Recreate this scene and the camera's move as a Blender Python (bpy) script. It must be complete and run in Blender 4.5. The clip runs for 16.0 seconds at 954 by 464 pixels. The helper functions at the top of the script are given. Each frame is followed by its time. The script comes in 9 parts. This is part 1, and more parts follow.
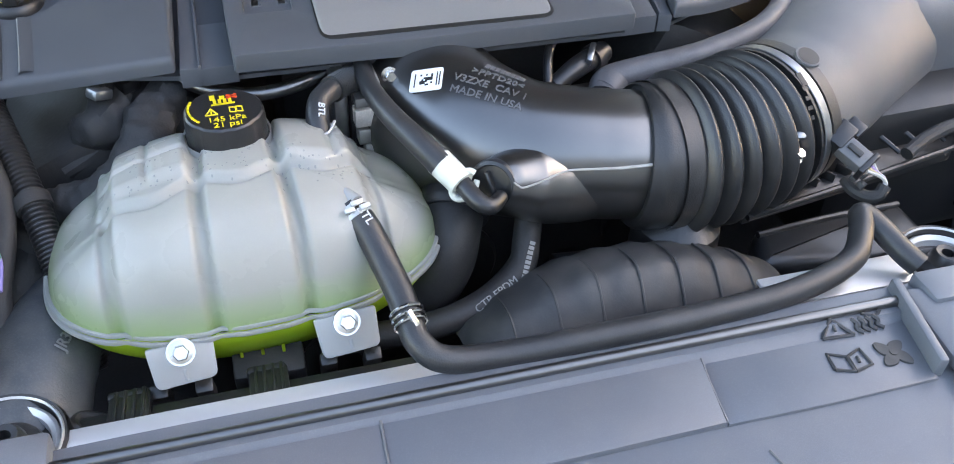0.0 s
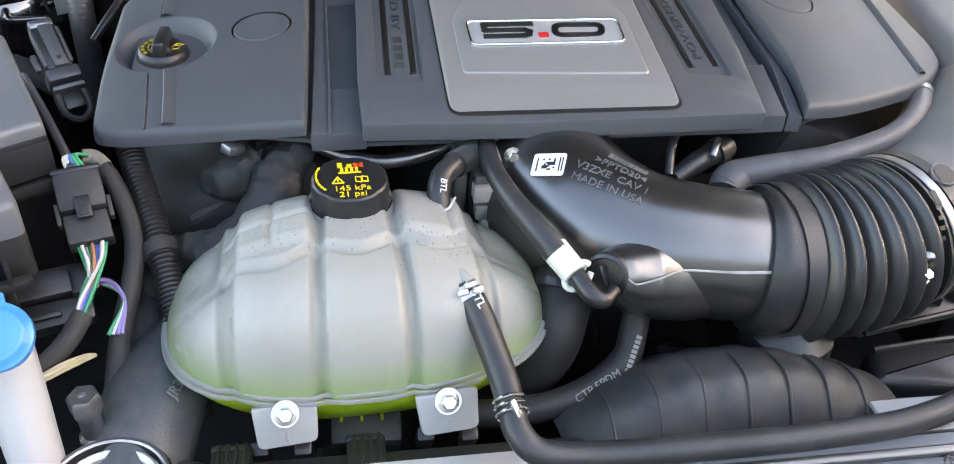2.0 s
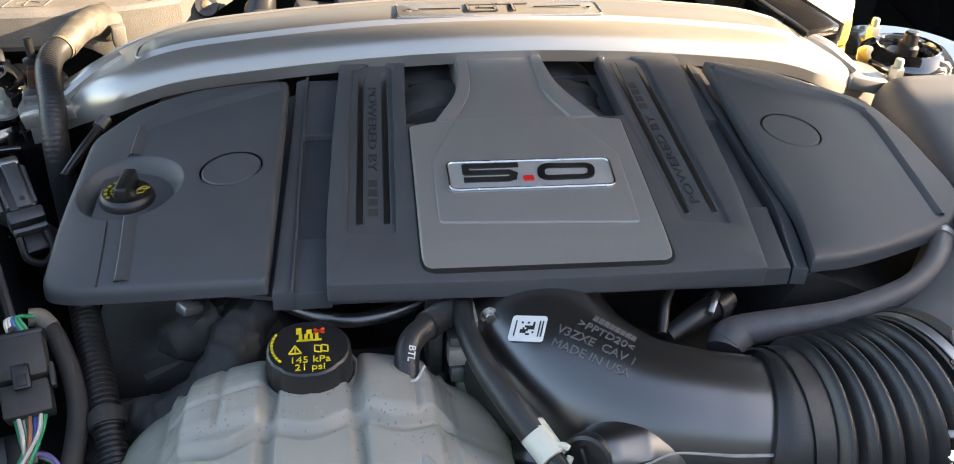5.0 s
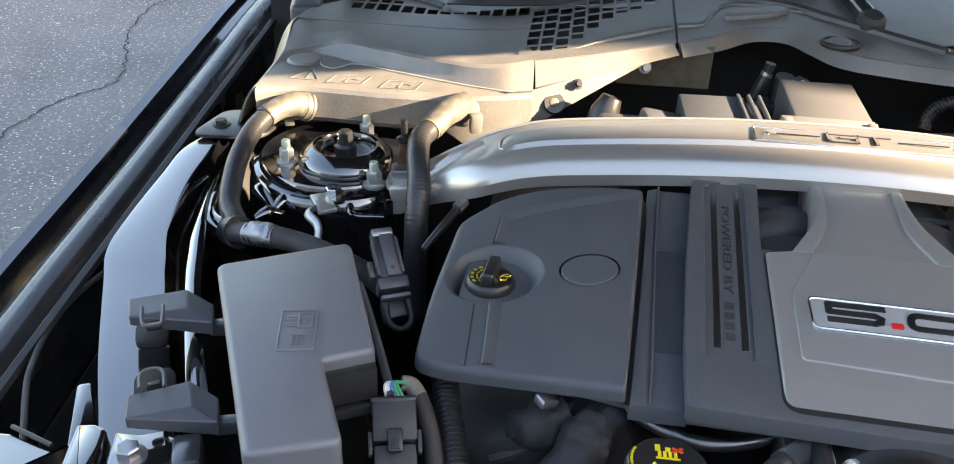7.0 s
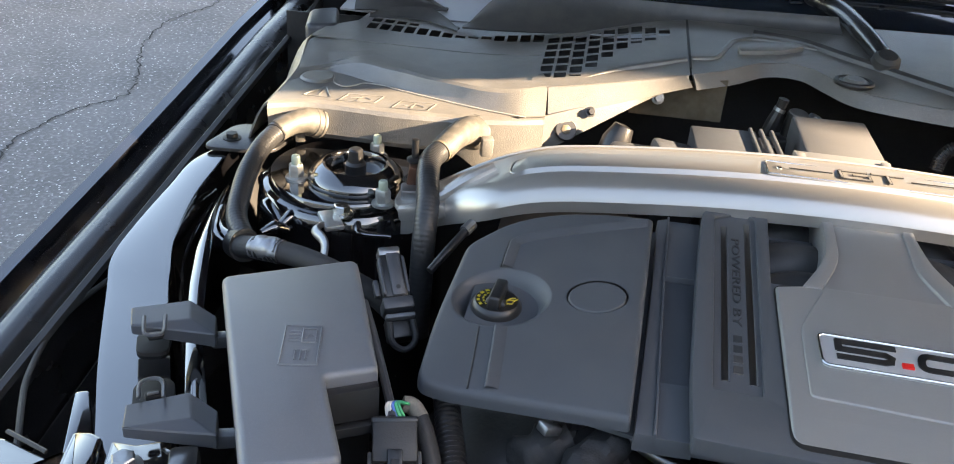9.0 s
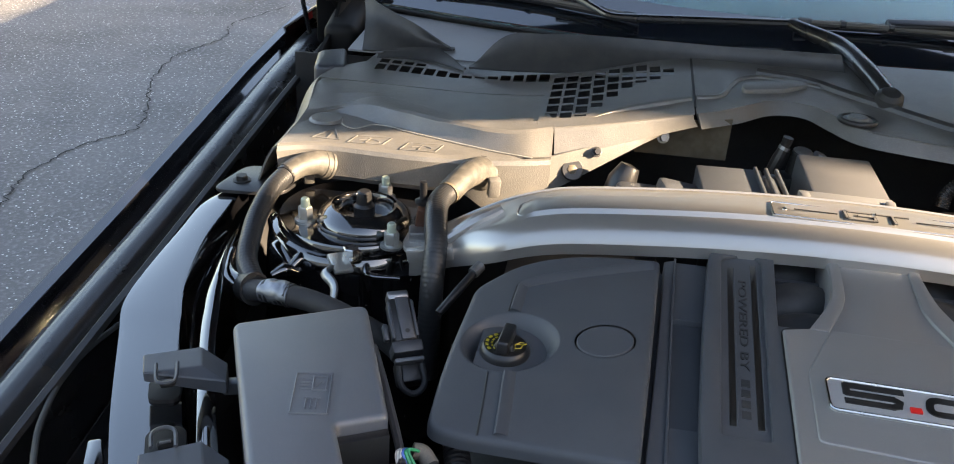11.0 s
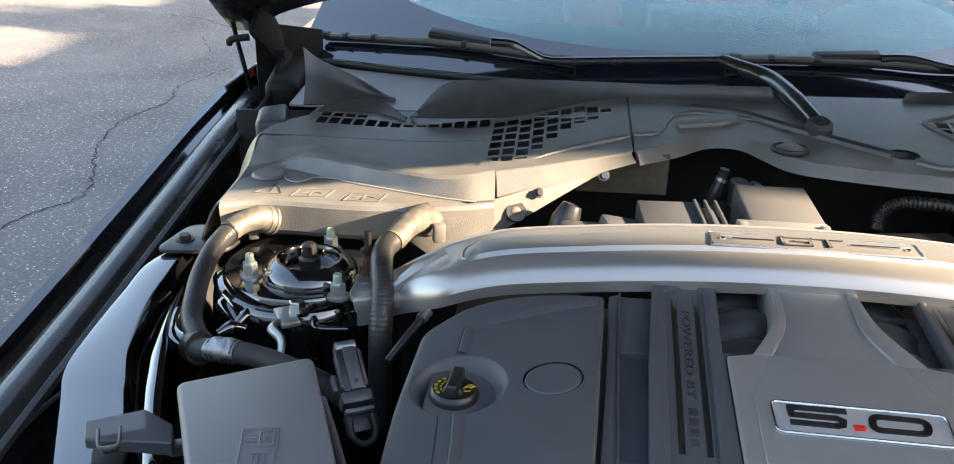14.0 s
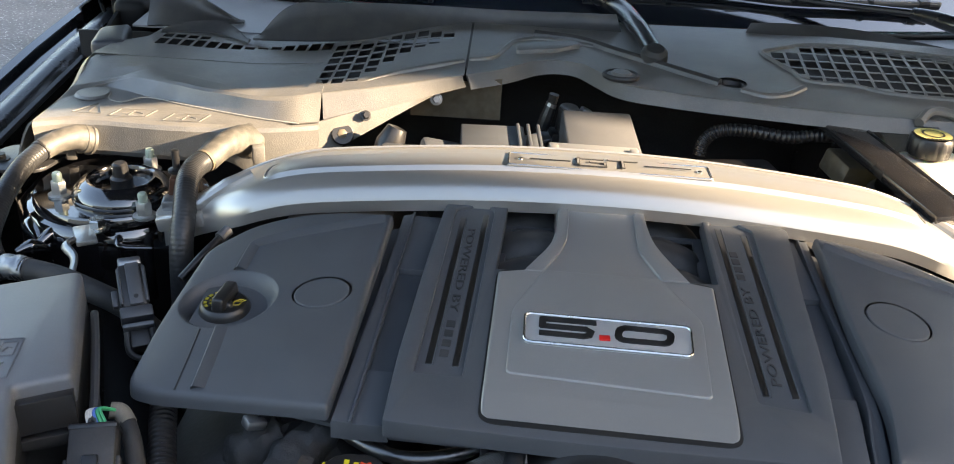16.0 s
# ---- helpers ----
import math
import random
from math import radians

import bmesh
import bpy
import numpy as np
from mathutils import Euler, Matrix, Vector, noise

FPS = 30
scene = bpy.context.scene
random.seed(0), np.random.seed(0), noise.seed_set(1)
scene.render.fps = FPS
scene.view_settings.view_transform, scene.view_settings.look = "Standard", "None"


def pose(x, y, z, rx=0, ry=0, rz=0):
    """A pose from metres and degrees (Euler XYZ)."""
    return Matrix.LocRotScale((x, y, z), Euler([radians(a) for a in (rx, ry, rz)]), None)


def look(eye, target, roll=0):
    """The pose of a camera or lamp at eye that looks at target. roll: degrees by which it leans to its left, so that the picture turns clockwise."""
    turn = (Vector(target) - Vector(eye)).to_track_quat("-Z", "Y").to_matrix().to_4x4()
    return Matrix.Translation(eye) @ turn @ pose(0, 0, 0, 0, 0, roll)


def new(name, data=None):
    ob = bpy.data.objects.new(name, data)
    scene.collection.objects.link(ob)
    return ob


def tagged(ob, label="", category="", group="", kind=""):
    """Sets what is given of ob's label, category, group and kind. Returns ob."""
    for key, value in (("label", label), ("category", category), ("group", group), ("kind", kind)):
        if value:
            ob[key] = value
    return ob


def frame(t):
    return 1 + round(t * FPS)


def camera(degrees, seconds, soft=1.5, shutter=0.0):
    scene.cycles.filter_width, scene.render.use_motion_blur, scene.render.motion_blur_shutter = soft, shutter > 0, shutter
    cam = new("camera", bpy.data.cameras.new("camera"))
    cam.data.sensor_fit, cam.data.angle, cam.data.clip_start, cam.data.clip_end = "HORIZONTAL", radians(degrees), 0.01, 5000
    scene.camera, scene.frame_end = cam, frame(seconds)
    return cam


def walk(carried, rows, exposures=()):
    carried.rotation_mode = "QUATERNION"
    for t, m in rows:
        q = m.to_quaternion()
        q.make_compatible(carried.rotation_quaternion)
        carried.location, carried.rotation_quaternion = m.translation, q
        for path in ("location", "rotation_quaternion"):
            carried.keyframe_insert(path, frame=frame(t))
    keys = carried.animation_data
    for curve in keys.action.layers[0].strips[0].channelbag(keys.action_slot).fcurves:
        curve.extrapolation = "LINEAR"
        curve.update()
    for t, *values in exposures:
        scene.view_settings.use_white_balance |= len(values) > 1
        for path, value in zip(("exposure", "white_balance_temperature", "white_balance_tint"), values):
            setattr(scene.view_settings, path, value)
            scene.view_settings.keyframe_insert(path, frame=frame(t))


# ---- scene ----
cam = camera(55.1, 16.0, soft=1.0)
PATH = [
    (0, (-0.192, -0.612, 1.233), (0.327, 0.813, -0.071), 2.6),
    (0.5, (-0.185, -0.609, 1.238), (0.329, 0.824, -0.059), 2.8),
    (1, (-0.2, -0.604, 1.245), (0.319, 0.85, -0.027), 4.1),
    (1.5, (-0.207, -0.595, 1.254), (0.29, 0.879, -0.003), 5.2),
    (2, (-0.207, -0.585, 1.26), (0.144, 0.933, 0.006), 3.9),
    (2.5, (-0.19, -0.572, 1.266), (-0.004, 0.986, 0.025), 3.2),
    (3, (-0.161, -0.565, 1.274), (-0.1, 1.04, 0.083), 1.8),
    (3.5, (-0.141, -0.559, 1.28), (-0.009, 1.039, 0.085), 3.3),
    (3.7, (-0.136, -0.55, 1.28), (0.06, 1.04, 0.082), 4.2),
    (5.8, (-0.198, -0.497, 1.294), (0.107, 1.16, 0.216), 2.2),
    (6, (-0.213, -0.495, 1.299), (-0.019, 1.187, 0.234), 1.9),
    (6.5, (-0.239, -0.508, 1.305), (-0.303, 1.216, 0.292), 1.6),
    (7, (-0.259, -0.508, 1.308), (-0.453, 1.209, 0.302), 2.2),
    (7.5, (-0.258, -0.513, 1.313), (-0.461, 1.216, 0.326), 2.9),
    (8, (-0.259, -0.512, 1.307), (-0.469, 1.233, 0.352), 3.0),
    (8.5, (-0.259, -0.508, 1.307), (-0.467, 1.232, 0.342), 3.7),
    (8.7, (-0.262, -0.506, 1.301), (-0.467, 1.235, 0.34), 4.4),
    (10.8, (-0.267, -0.506, 1.313), (-0.495, 1.255, 0.393), 3.7),
    (11, (-0.266, -0.506, 1.318), (-0.495, 1.264, 0.415), 3.7),
    (11.5, (-0.259, -0.511, 1.341), (-0.495, 1.319, 0.57), 3.3),
    (12, (-0.256, -0.514, 1.345), (-0.498, 1.333, 0.618), 2.6),
    (12.5, (-0.25, -0.514, 1.341), (-0.494, 1.329, 0.601), 2.1),
    (13, (-0.245, -0.51, 1.335), (-0.456, 1.332, 0.584), 1.8),
    (13.5, (-0.246, -0.508, 1.327), (-0.41, 1.333, 0.564), 2.1),
    (14, (-0.251, -0.51, 1.316), (-0.4, 1.316, 0.514), 1.7),
    (14.5, (-0.262, -0.519, 1.314), (-0.366, 1.28, 0.445), 0.0),
    (15, (-0.261, -0.521, 1.307), (-0.294, 1.267, 0.412), -2.3),
    (15.5, (-0.188, -0.513, 1.305), (-0.209, 1.266, 0.391), -0.5),
    (16, (-0.098, -0.511, 1.304), (-0.133, 1.268, 0.39), 3.6),
]
EXPOSURES = [(0.0, 4.22, 7750, 18), (0.6, 4.23, 7950, 19), (1.5, 4.28, 8250, 19), (3.0, 4.2, 8650, 19), (3.5, 3.68, 8330, 18), (6.0, 3.22, 7750, 17), (7.0, 3.58, 7800, 17), (7.5, 3.45, 7800, 17), (8.0, 3.4, 7800, 17), (8.5, 3.56, 7800, 17), (11.0, 3.12, 7700, 17), (12.0, 2.64, 7250, 15), (12.5, 2.47, 7200, 15), (13.0, 2.72, 7150, 15), (13.5, 2.98, 7250, 15), (14.5, 3.4, 7600, 16), (15.5, 3.43, 7600, 16), (16.0, 3.28, 7600, 15)]
walk(cam, [(t, look(eye, target, roll)) for t, eye, target, roll in PATH], EXPOSURES)

# ---- world and sun ----
SUN_ELEVATION, SUN_AZIMUTH = radians(20), radians(-8)   # azimuth from the car's right-hand side
world = bpy.data.worlds.new("sky")
scene.world = world
world.use_nodes = True
wn = world.node_tree.nodes
sky = wn.new("ShaderNodeTexSky")
sky.sky_type = 'NISHITA'
sky.sun_disc = False
sky.dust_density, sky.air_density, sky.ozone_density = 2.2, 1.2, 2.0
sky.sun_elevation = SUN_ELEVATION
sky.sun_rotation = radians(90) - SUN_AZIMUTH
world.node_tree.links.new(sky.outputs[0], wn["Background"].inputs[0])
wn["Background"].inputs[1].default_value = 0.075
sun_data = bpy.data.lights.new("sun", 'SUN')
sun_data.energy, sun_data.angle, sun_data.color = 4.1, radians(0.5), (1.0, 0.85, 0.64)
sun = new("sun", sun_data)
to_sun = Vector((math.cos(SUN_ELEVATION) * math.cos(SUN_AZIMUTH), math.cos(SUN_ELEVATION) * math.sin(SUN_AZIMUTH), math.sin(SUN_ELEVATION)))
sun.matrix_world = look(to_sun * 20, (0, 0, 0))


# ---- materials ----
def mat(name, color, rough=0.5, metal=0.0, grain=0.0, grain_scale=600.0, bump=0.0, patch=0.0, patch_scale=14.0,
        dust=0.0, dust_color=(0.32, 0.29, 0.25), coat=0.0, rough_var=0.0, spec=0.5, transmission=0.0, ior=1.5, sss=0.0, fleck=None, coat_rough=0.04):
    """A node material: base colour with fine grain, broad patches, dust and uneven gloss."""
    m = bpy.data.materials.new(name)
    m.use_nodes = True
    nt = m.node_tree
    n, link = nt.nodes, nt.links.new
    b = n["Principled BSDF"]
    b.inputs["Roughness"].default_value = rough
    b.inputs["Metallic"].default_value = metal
    b.inputs["Coat Weight"].default_value = coat
    b.inputs["Coat Roughness"].default_value = coat_rough
    b.inputs["Coat IOR"].default_value = 1.9
    b.inputs["Specular IOR Level"].default_value = spec
    b.inputs["Transmission Weight"].default_value = transmission
    b.inputs["IOR"].default_value = ior
    if sss:
        b.inputs["Subsurface Weight"].default_value = sss
        b.inputs["Subsurface Radius"].default_value = (0.02, 0.03, 0.02)
        b.inputs["Subsurface Scale"].default_value = 0.5
    tc = n.new("ShaderNodeTexCoord")
    fine = n.new("ShaderNodeTexNoise")
    fine.inputs["Scale"].default_value, fine.inputs["Detail"].default_value = grain_scale, 3
    broad = n.new("ShaderNodeTexNoise")
    broad.inputs["Scale"].default_value, broad.inputs["Detail"].default_value = patch_scale, 5
    link(tc.outputs["Object"], fine.inputs["Vector"])
    link(tc.outputs["Object"], broad.inputs["Vector"])

    def mix(a, c, fac):
        x = n.new("ShaderNodeMix")
        x.data_type = 'RGBA'
        for sock, v in ((x.inputs[0], fac), (x.inputs[6], a), (x.inputs[7], c)):
            if hasattr(v, "is_linked"):
                link(v, sock)
            else:
                sock.default_value = v
        return x.outputs[2]

    def ramp(src, lo, hi, top=1.0):
        x = n.new("ShaderNodeMapRange")
        link(src, x.inputs[0])
        x.inputs[1].default_value, x.inputs[2].default_value, x.inputs[4].default_value = lo, hi, top
        return x.outputs[0]

    col = (*color, 1)
    if patch:
        col = mix(col, tuple(c * (1 - 0.55) for c in color) + (1,), ramp(broad.outputs[0], 0.4, 0.7, patch))
    if grain:
        col = mix(col, tuple(min(1, c * 1.8 + 0.004) for c in color) + (1,), ramp(fine.outputs[0], 0.5, 0.75, grain))
    if dust:
        dn = n.new("ShaderNodeTexNoise")
        dn.inputs["Scale"].default_value, dn.inputs["Detail"].default_value = patch_scale * 2.3, 8
        link(tc.outputs["Object"], dn.inputs["Vector"])
        col = mix(col, (*dust_color, 1), ramp(dn.outputs[0], 0.42, 0.75, dust))
    if fleck:
        v = n.new("ShaderNodeTexVoronoi")
        v.inputs["Scale"].default_value = fleck[0]
        link(tc.outputs["Object"], v.inputs["Vector"])
        col = mix(col, (*fleck[1], 1), ramp(v.outputs["Distance"], fleck[2], fleck[2] * 0.5))
    if hasattr(col, "is_linked"):
        link(col, b.inputs["Base Color"])
    else:
        b.inputs["Base Color"].default_value = col
    if rough_var:
        add = n.new("ShaderNodeMath")
        add.operation = 'MULTIPLY_ADD'
        link(broad.outputs[0], add.inputs[0])
        add.inputs[1].default_value, add.inputs[2].default_value = rough_var * 2, rough - rough_var
        link(add.outputs[0], b.inputs["Roughness"])
    if bump:
        bp = n.new("ShaderNodeBump")
        bp.inputs["Strength"].default_value, bp.inputs["Distance"].default_value = min(1.0, bump), 0.0008
        link(fine.outputs[0], bp.inputs["Height"])
        link(bp.outputs[0], b.inputs["Normal"])
    return m


COVER = mat("grained_grey_plastic", (0.073, 0.079, 0.088), 0.44, spec=0.4, grain=0.2, grain_scale=1500, bump=0.25, patch=0.15, dust=0.03, rough_var=0.06)
SILVER_PLASTIC = mat("silver_grey_plastic", (0.30, 0.298, 0.293), 0.36, 0.35, grain=0.2, grain_scale=1800, bump=0.15, patch=0.08, dust=0.05, rough_var=0.05)
BLACK_PLASTIC = mat("black_plastic", (0.016, 0.016, 0.017), 0.34, spec=0.6, grain=0.2, grain_scale=900, bump=0.2, patch=0.3, dust=0.02, rough_var=0.1)
GLOSS_PLASTIC = mat("blow_moulded_black_plastic", (0.012, 0.0115, 0.011), 0.34, spec=0.7, coat=1.0, coat_rough=0.24, grain=0.15, grain_scale=900, bump=0.12, patch=0.3, dust=0.02, rough_var=0.05)
DARK_PLASTIC = mat("dull_dark_plastic", (0.03, 0.031, 0.033), 0.55, grain=0.2, grain_scale=700, bump=0.2, patch=0.3, dust=0.12, rough_var=0.08)
BOX_PLASTIC = mat("slate_grey_plastic", (0.118, 0.129, 0.146), 0.40, spec=0.8, grain=0.2, grain_scale=1300, bump=0.2, patch=0.12, dust=0.06, rough_var=0.06)
COWL_PLASTIC = mat("weathered_cowl_plastic", (0.145, 0.141, 0.133), 0.33, spec=1.0, grain=0.45, grain_scale=700, bump=0.6, patch=0.3, dust=0.20, rough_var=0.08)
LATCH_PLASTIC = mat("dark_slate_plastic", (0.052, 0.057, 0.066), 0.38, spec=0.7, grain=0.2, grain_scale=1300, bump=0.15, patch=0.15, dust=0.05, rough_var=0.06)
DUSTY_TAN = mat("dusty_tan_metal", (0.15, 0.12, 0.08), 0.5, 0.3, patch=0.5, patch_scale=40, dust=0.2)
SPINE_PLASTIC = mat("grey_brown_spine", (0.17, 0.155, 0.135), 0.5, patch=0.3, patch_scale=30, dust=0.1)
TRAY_PLASTIC = mat("smooth_tray_plastic", (0.27, 0.275, 0.285), 0.36, spec=0.8, grain=0.25, grain_scale=900, bump=0.2, patch=0.2, dust=0.15, rough_var=0.06)
FRONT_PLASTIC = mat("satin_front_plastic", (0.115, 0.124, 0.140), 0.36, grain=0.2, grain_scale=1300, bump=0.15, patch=0.12, dust=0.06, rough_var=0.06)
DUCT_PLASTIC = mat("grey_duct_plastic", (0.118, 0.119, 0.124), 0.5, grain=0.25, grain_scale=1100, bump=0.25, patch=0.12, dust=0.08, rough_var=0.06)
RUBBER = mat("black_rubber", (0.017, 0.017, 0.018), 0.4, spec=0.7, grain=0.2, grain_scale=700, bump=0.25, patch=0.3, dust=0.05, rough_var=0.1)
HOSE_RUBBER = mat("grey_black_hose_rubber", (0.024, 0.025, 0.027), 0.38, grain=0.25, grain_scale=800, bump=0.25, patch=0.25, dust=0.07, rough_var=0.08)
WORN_RUBBER = mat("worn_blue_grey_rubber", (0.062, 0.070, 0.078), 0.45, grain=0.3, grain_scale=700, bump=0.3, patch=0.4, patch_scale=25, dust=0.15, rough_var=0.08)
FLAP_RUBBER = mat("weathered_flap_rubber", (0.050, 0.050, 0.051), 0.42, spec=0.8, grain=0.3, grain_scale=700, bump=0.3, patch=0.3, dust=0.12, rough_var=0.08)
ELBOW_RUBBER = mat("dusty_elbow_rubber", (0.058, 0.055, 0.049), 0.55, grain=0.35, grain_scale=800, bump=0.5, patch=0.4, patch_scale=40, dust=0.25, rough_var=0.08)
GREYED_RUBBER = mat("greyed_hose_rubber", (0.105, 0.101, 0.106), 0.42, grain=0.2, grain_scale=600, bump=0.2, patch=0.35, patch_scale=30, dust=0.1, rough_var=0.08)
DEEP_RUBBER = mat("dull_deep_rubber", (0.019, 0.019, 0.020), 0.5, spec=0.4, grain=0.3, grain_scale=500, bump=0.3, patch=0.3, dust=0.05, rough_var=0.08)
CLOTH_TAPE = mat("beige_cloth_tape", (0.20, 0.18, 0.15), 0.7, grain=0.3, grain_scale=900, bump=0.4, patch=0.4, patch_scale=60)
TAPE = mat("cloth_tape", (0.027, 0.027, 0.028), 0.65, grain=0.4, grain_scale=1200, bump=0.5, patch=0.3, dust=0.08)
PAINT = mat("black_car_paint", (0.005, 0.005, 0.006), 0.10, coat=1.0, spec=1.0, fleck=(55.0, (0.10, 0.10, 0.10), 0.09), patch=0.1, dust=0.006, rough_var=0.03)
SATIN_PAINT = mat("black_inner_paint", (0.014, 0.014, 0.016), 0.25, coat=0.4, patch=0.2, dust=0.03, rough_var=0.08)
SATIN_RAIL = mat("satin_black_rail", (0.012, 0.013, 0.0145), 0.27, spec=0.6, coat=0.2, coat_rough=0.18, grain=0.2, grain_scale=900, bump=0.15, patch=0.2, dust=0.04, rough_var=0.06)
BRACE = mat("silver_brace_paint", (0.47, 0.455, 0.43), 0.28, 0.65, patch=0.05, patch_scale=9, rough_var=0.02)
BRUSHED = mat("brushed_aluminium", (0.55, 0.55, 0.55), 0.36, 0.45, grain=0.15, grain_scale=2500, bump=0.1)
PALE_STEEL = mat("pale_spring_steel", (0.55, 0.56, 0.55), 0.45, 0.3, patch=0.2, patch_scale=90)
FOIL = mat("crumpled_dull_foil", (0.30, 0.31, 0.33), 0.42, 0.8, patch=0.5, patch_scale=120, rough_var=0.1)
CHROME = mat("bright_zinc_steel", (0.62, 0.62, 0.6), 0.24, 1.0, patch=0.25, patch_scale=90, rough_var=0.1)
DULL_STEEL = mat("dull_zinc_steel", (0.36, 0.37, 0.38), 0.34, 0.9, patch=0.4, patch_scale=80, dust=0.15, rough_var=0.1)
ZINC = mat("grey_zinc_plating", (0.50, 0.51, 0.49), 0.32, 0.75, patch=0.35, patch_scale=80, rough_var=0.1)
CAST = mat("cast_aluminium", (0.55, 0.52, 0.475), 0.42, 0.15, grain=0.3, grain_scale=700, bump=0.4, patch=0.4, patch_scale=50, dust=0.1)
COPPER = mat("copper_brown_cap", (0.13, 0.058, 0.036), 0.4, 0.4, patch=0.3, patch_scale=80)
BRASS = mat("tarnished_yellow_steel", (0.38, 0.28, 0.13), 0.4, 0.35, patch=0.4, patch_scale=40)
WHITE_PLASTIC = mat("milky_white_plastic", (0.43, 0.445, 0.46), 0.4, grain=0.05, patch=0.1, dust=0.03, sss=0.2)
CREAM_PLASTIC = mat("cream_clip_plastic", (0.70, 0.70, 0.60), 0.38, patch=0.12, patch_scale=60)
BLUE = mat("sky_blue_plastic", (0.025, 0.27, 0.70), 0.32, grain=0.08, patch=0.1, dust=0.02, rough_var=0.05)
YELLOW = mat("yellow_print", (0.72, 0.56, 0.02), 0.5, patch=0.1)
PALE_YELLOW = mat("faded_yellow_print", (0.66, 0.60, 0.22), 0.5, patch=0.2, patch_scale=60)
DIM_YELLOW = mat("worn_yellow_print", (0.45, 0.34, 0.03), 0.5, patch=0.2)
RED = mat("red_print", (0.70, 0.02, 0.015), 0.4, patch=0.1)
ORANGE_RED = mat("orange_red_print", (0.75, 0.07, 0.02), 0.5, patch=0.1)
WHITE_PRINT = mat("white_print", (0.75, 0.75, 0.74), 0.5, patch=0.1)
GREY_PRINT = mat("faded_grey_print", (0.22, 0.22, 0.22), 0.6, patch=0.3, patch_scale=60)
LABEL = mat("white_paper_label", (0.80, 0.80, 0.79), 0.45, patch=0.06, patch_scale=40)
# black for print and small parts, and for shade in gaps, slots and holes
INK_AND_GAPS = mat("black_ink_and_gaps", (0.018, 0.018, 0.018), 0.5, patch=0.1)
FOAM = mat("grey_dark_wrap", (0.017, 0.018, 0.020), 0.7, grain=0.3, grain_scale=500, bump=0.5, patch=0.4, dust=0.07)
GREEN_WIRE = mat("green_wire", (0.03, 0.35, 0.16), 0.4, patch=0.1)
WHITE_WIRE = mat("pale_wire", (0.62, 0.62, 0.58), 0.4, patch=0.1)
VIOLET_WIRE = mat("violet_wire", (0.28, 0.22, 0.50), 0.4, patch=0.1)
BLUE_WIRE = mat("blue_wire", (0.06, 0.16, 0.55), 0.4, patch=0.1)
TAN_WIRE = mat("tan_wire", (0.52, 0.44, 0.25), 0.4, patch=0.1)
RUST_WIRE = mat("rust_wire", (0.40, 0.16, 0.08), 0.4, patch=0.1)
BRAKE_FLUID = mat("amber_fluid_plastic", (0.80, 0.55, 0.10), 0.35, patch=0.1, sss=0.3)
RESERVOIR_WHITE = mat("yellowed_white_plastic", (0.78, 0.74, 0.60), 0.4, patch=0.1, sss=0.2)
RED_SEAT = mat("red_leather", (0.74, 0.05, 0.05), 0.5, grain=0.2, grain_scale=300, bump=0.3, patch=0.2)
DASH = mat("dashboard_vinyl", (0.075, 0.083, 0.09), 0.6, grain=0.2, grain_scale=500, bump=0.4, patch=0.15)
FRIT = mat("black_glass_border", (0.010, 0.014, 0.020), 0.08, spec=1.0, coat=1.0, patch=0.05)
# grimy bay metal; also the darkness below the driver's side grille
BLACK_VOID = mat("grimy_black_metal_and_void", (0.025, 0.025, 0.026), 0.55, grain=0.3, grain_scale=300, bump=0.4, patch=0.4, dust=0.03)
WALL_PAINT = mat("painted_siding", (0.45, 0.43, 0.40), 0.7, grain=0.1, grain_scale=60, patch=0.1, patch_scale=2)
LEAF = mat("tree_leaf", (0.06, 0.10, 0.03), 0.5, patch=0.3, patch_scale=2)
BARK = mat("tree_bark", (0.14, 0.11, 0.08), 0.85, grain=0.4, grain_scale=40, bump=0.8, patch=0.4, patch_scale=6)
HINGE_BLACK = mat("grimy_hinge_black", (0.014, 0.014, 0.014), 0.6, spec=0.25, patch=0.3, patch_scale=40)
TYRE = mat("tyre_rubber", (0.02, 0.02, 0.02), 0.7, grain=0.3, grain_scale=300, bump=0.3, patch=0.2)


def translucent(name, color, rough=0.35, weight=0.5, spec=0.5, fleck=None):
    """Milky moulded plastic that lets light through."""
    m = mat(name, color, rough, grain=0.05, grain_scale=900, bump=0.06, patch=0.28, rough_var=0.05, spec=spec, fleck=fleck, patch_scale=22)
    n, link = m.node_tree.nodes, m.node_tree.links.new
    t = n.new("ShaderNodeBsdfTranslucent")
    t.inputs[0].default_value = (color[0], color[1] * 0.97, color[2], 1)
    x = n.new("ShaderNodeMixShader")
    x.inputs[0].default_value = weight
    link(n["Principled BSDF"].outputs[0], x.inputs[1])
    link(t.outputs[0], x.inputs[2])
    link(x.outputs[0], n["Material Output"].inputs[0])
    return m


MILKY = translucent("milky_tank_plastic", (0.54, 0.55, 0.54), 0.3, 0.45, fleck=None)


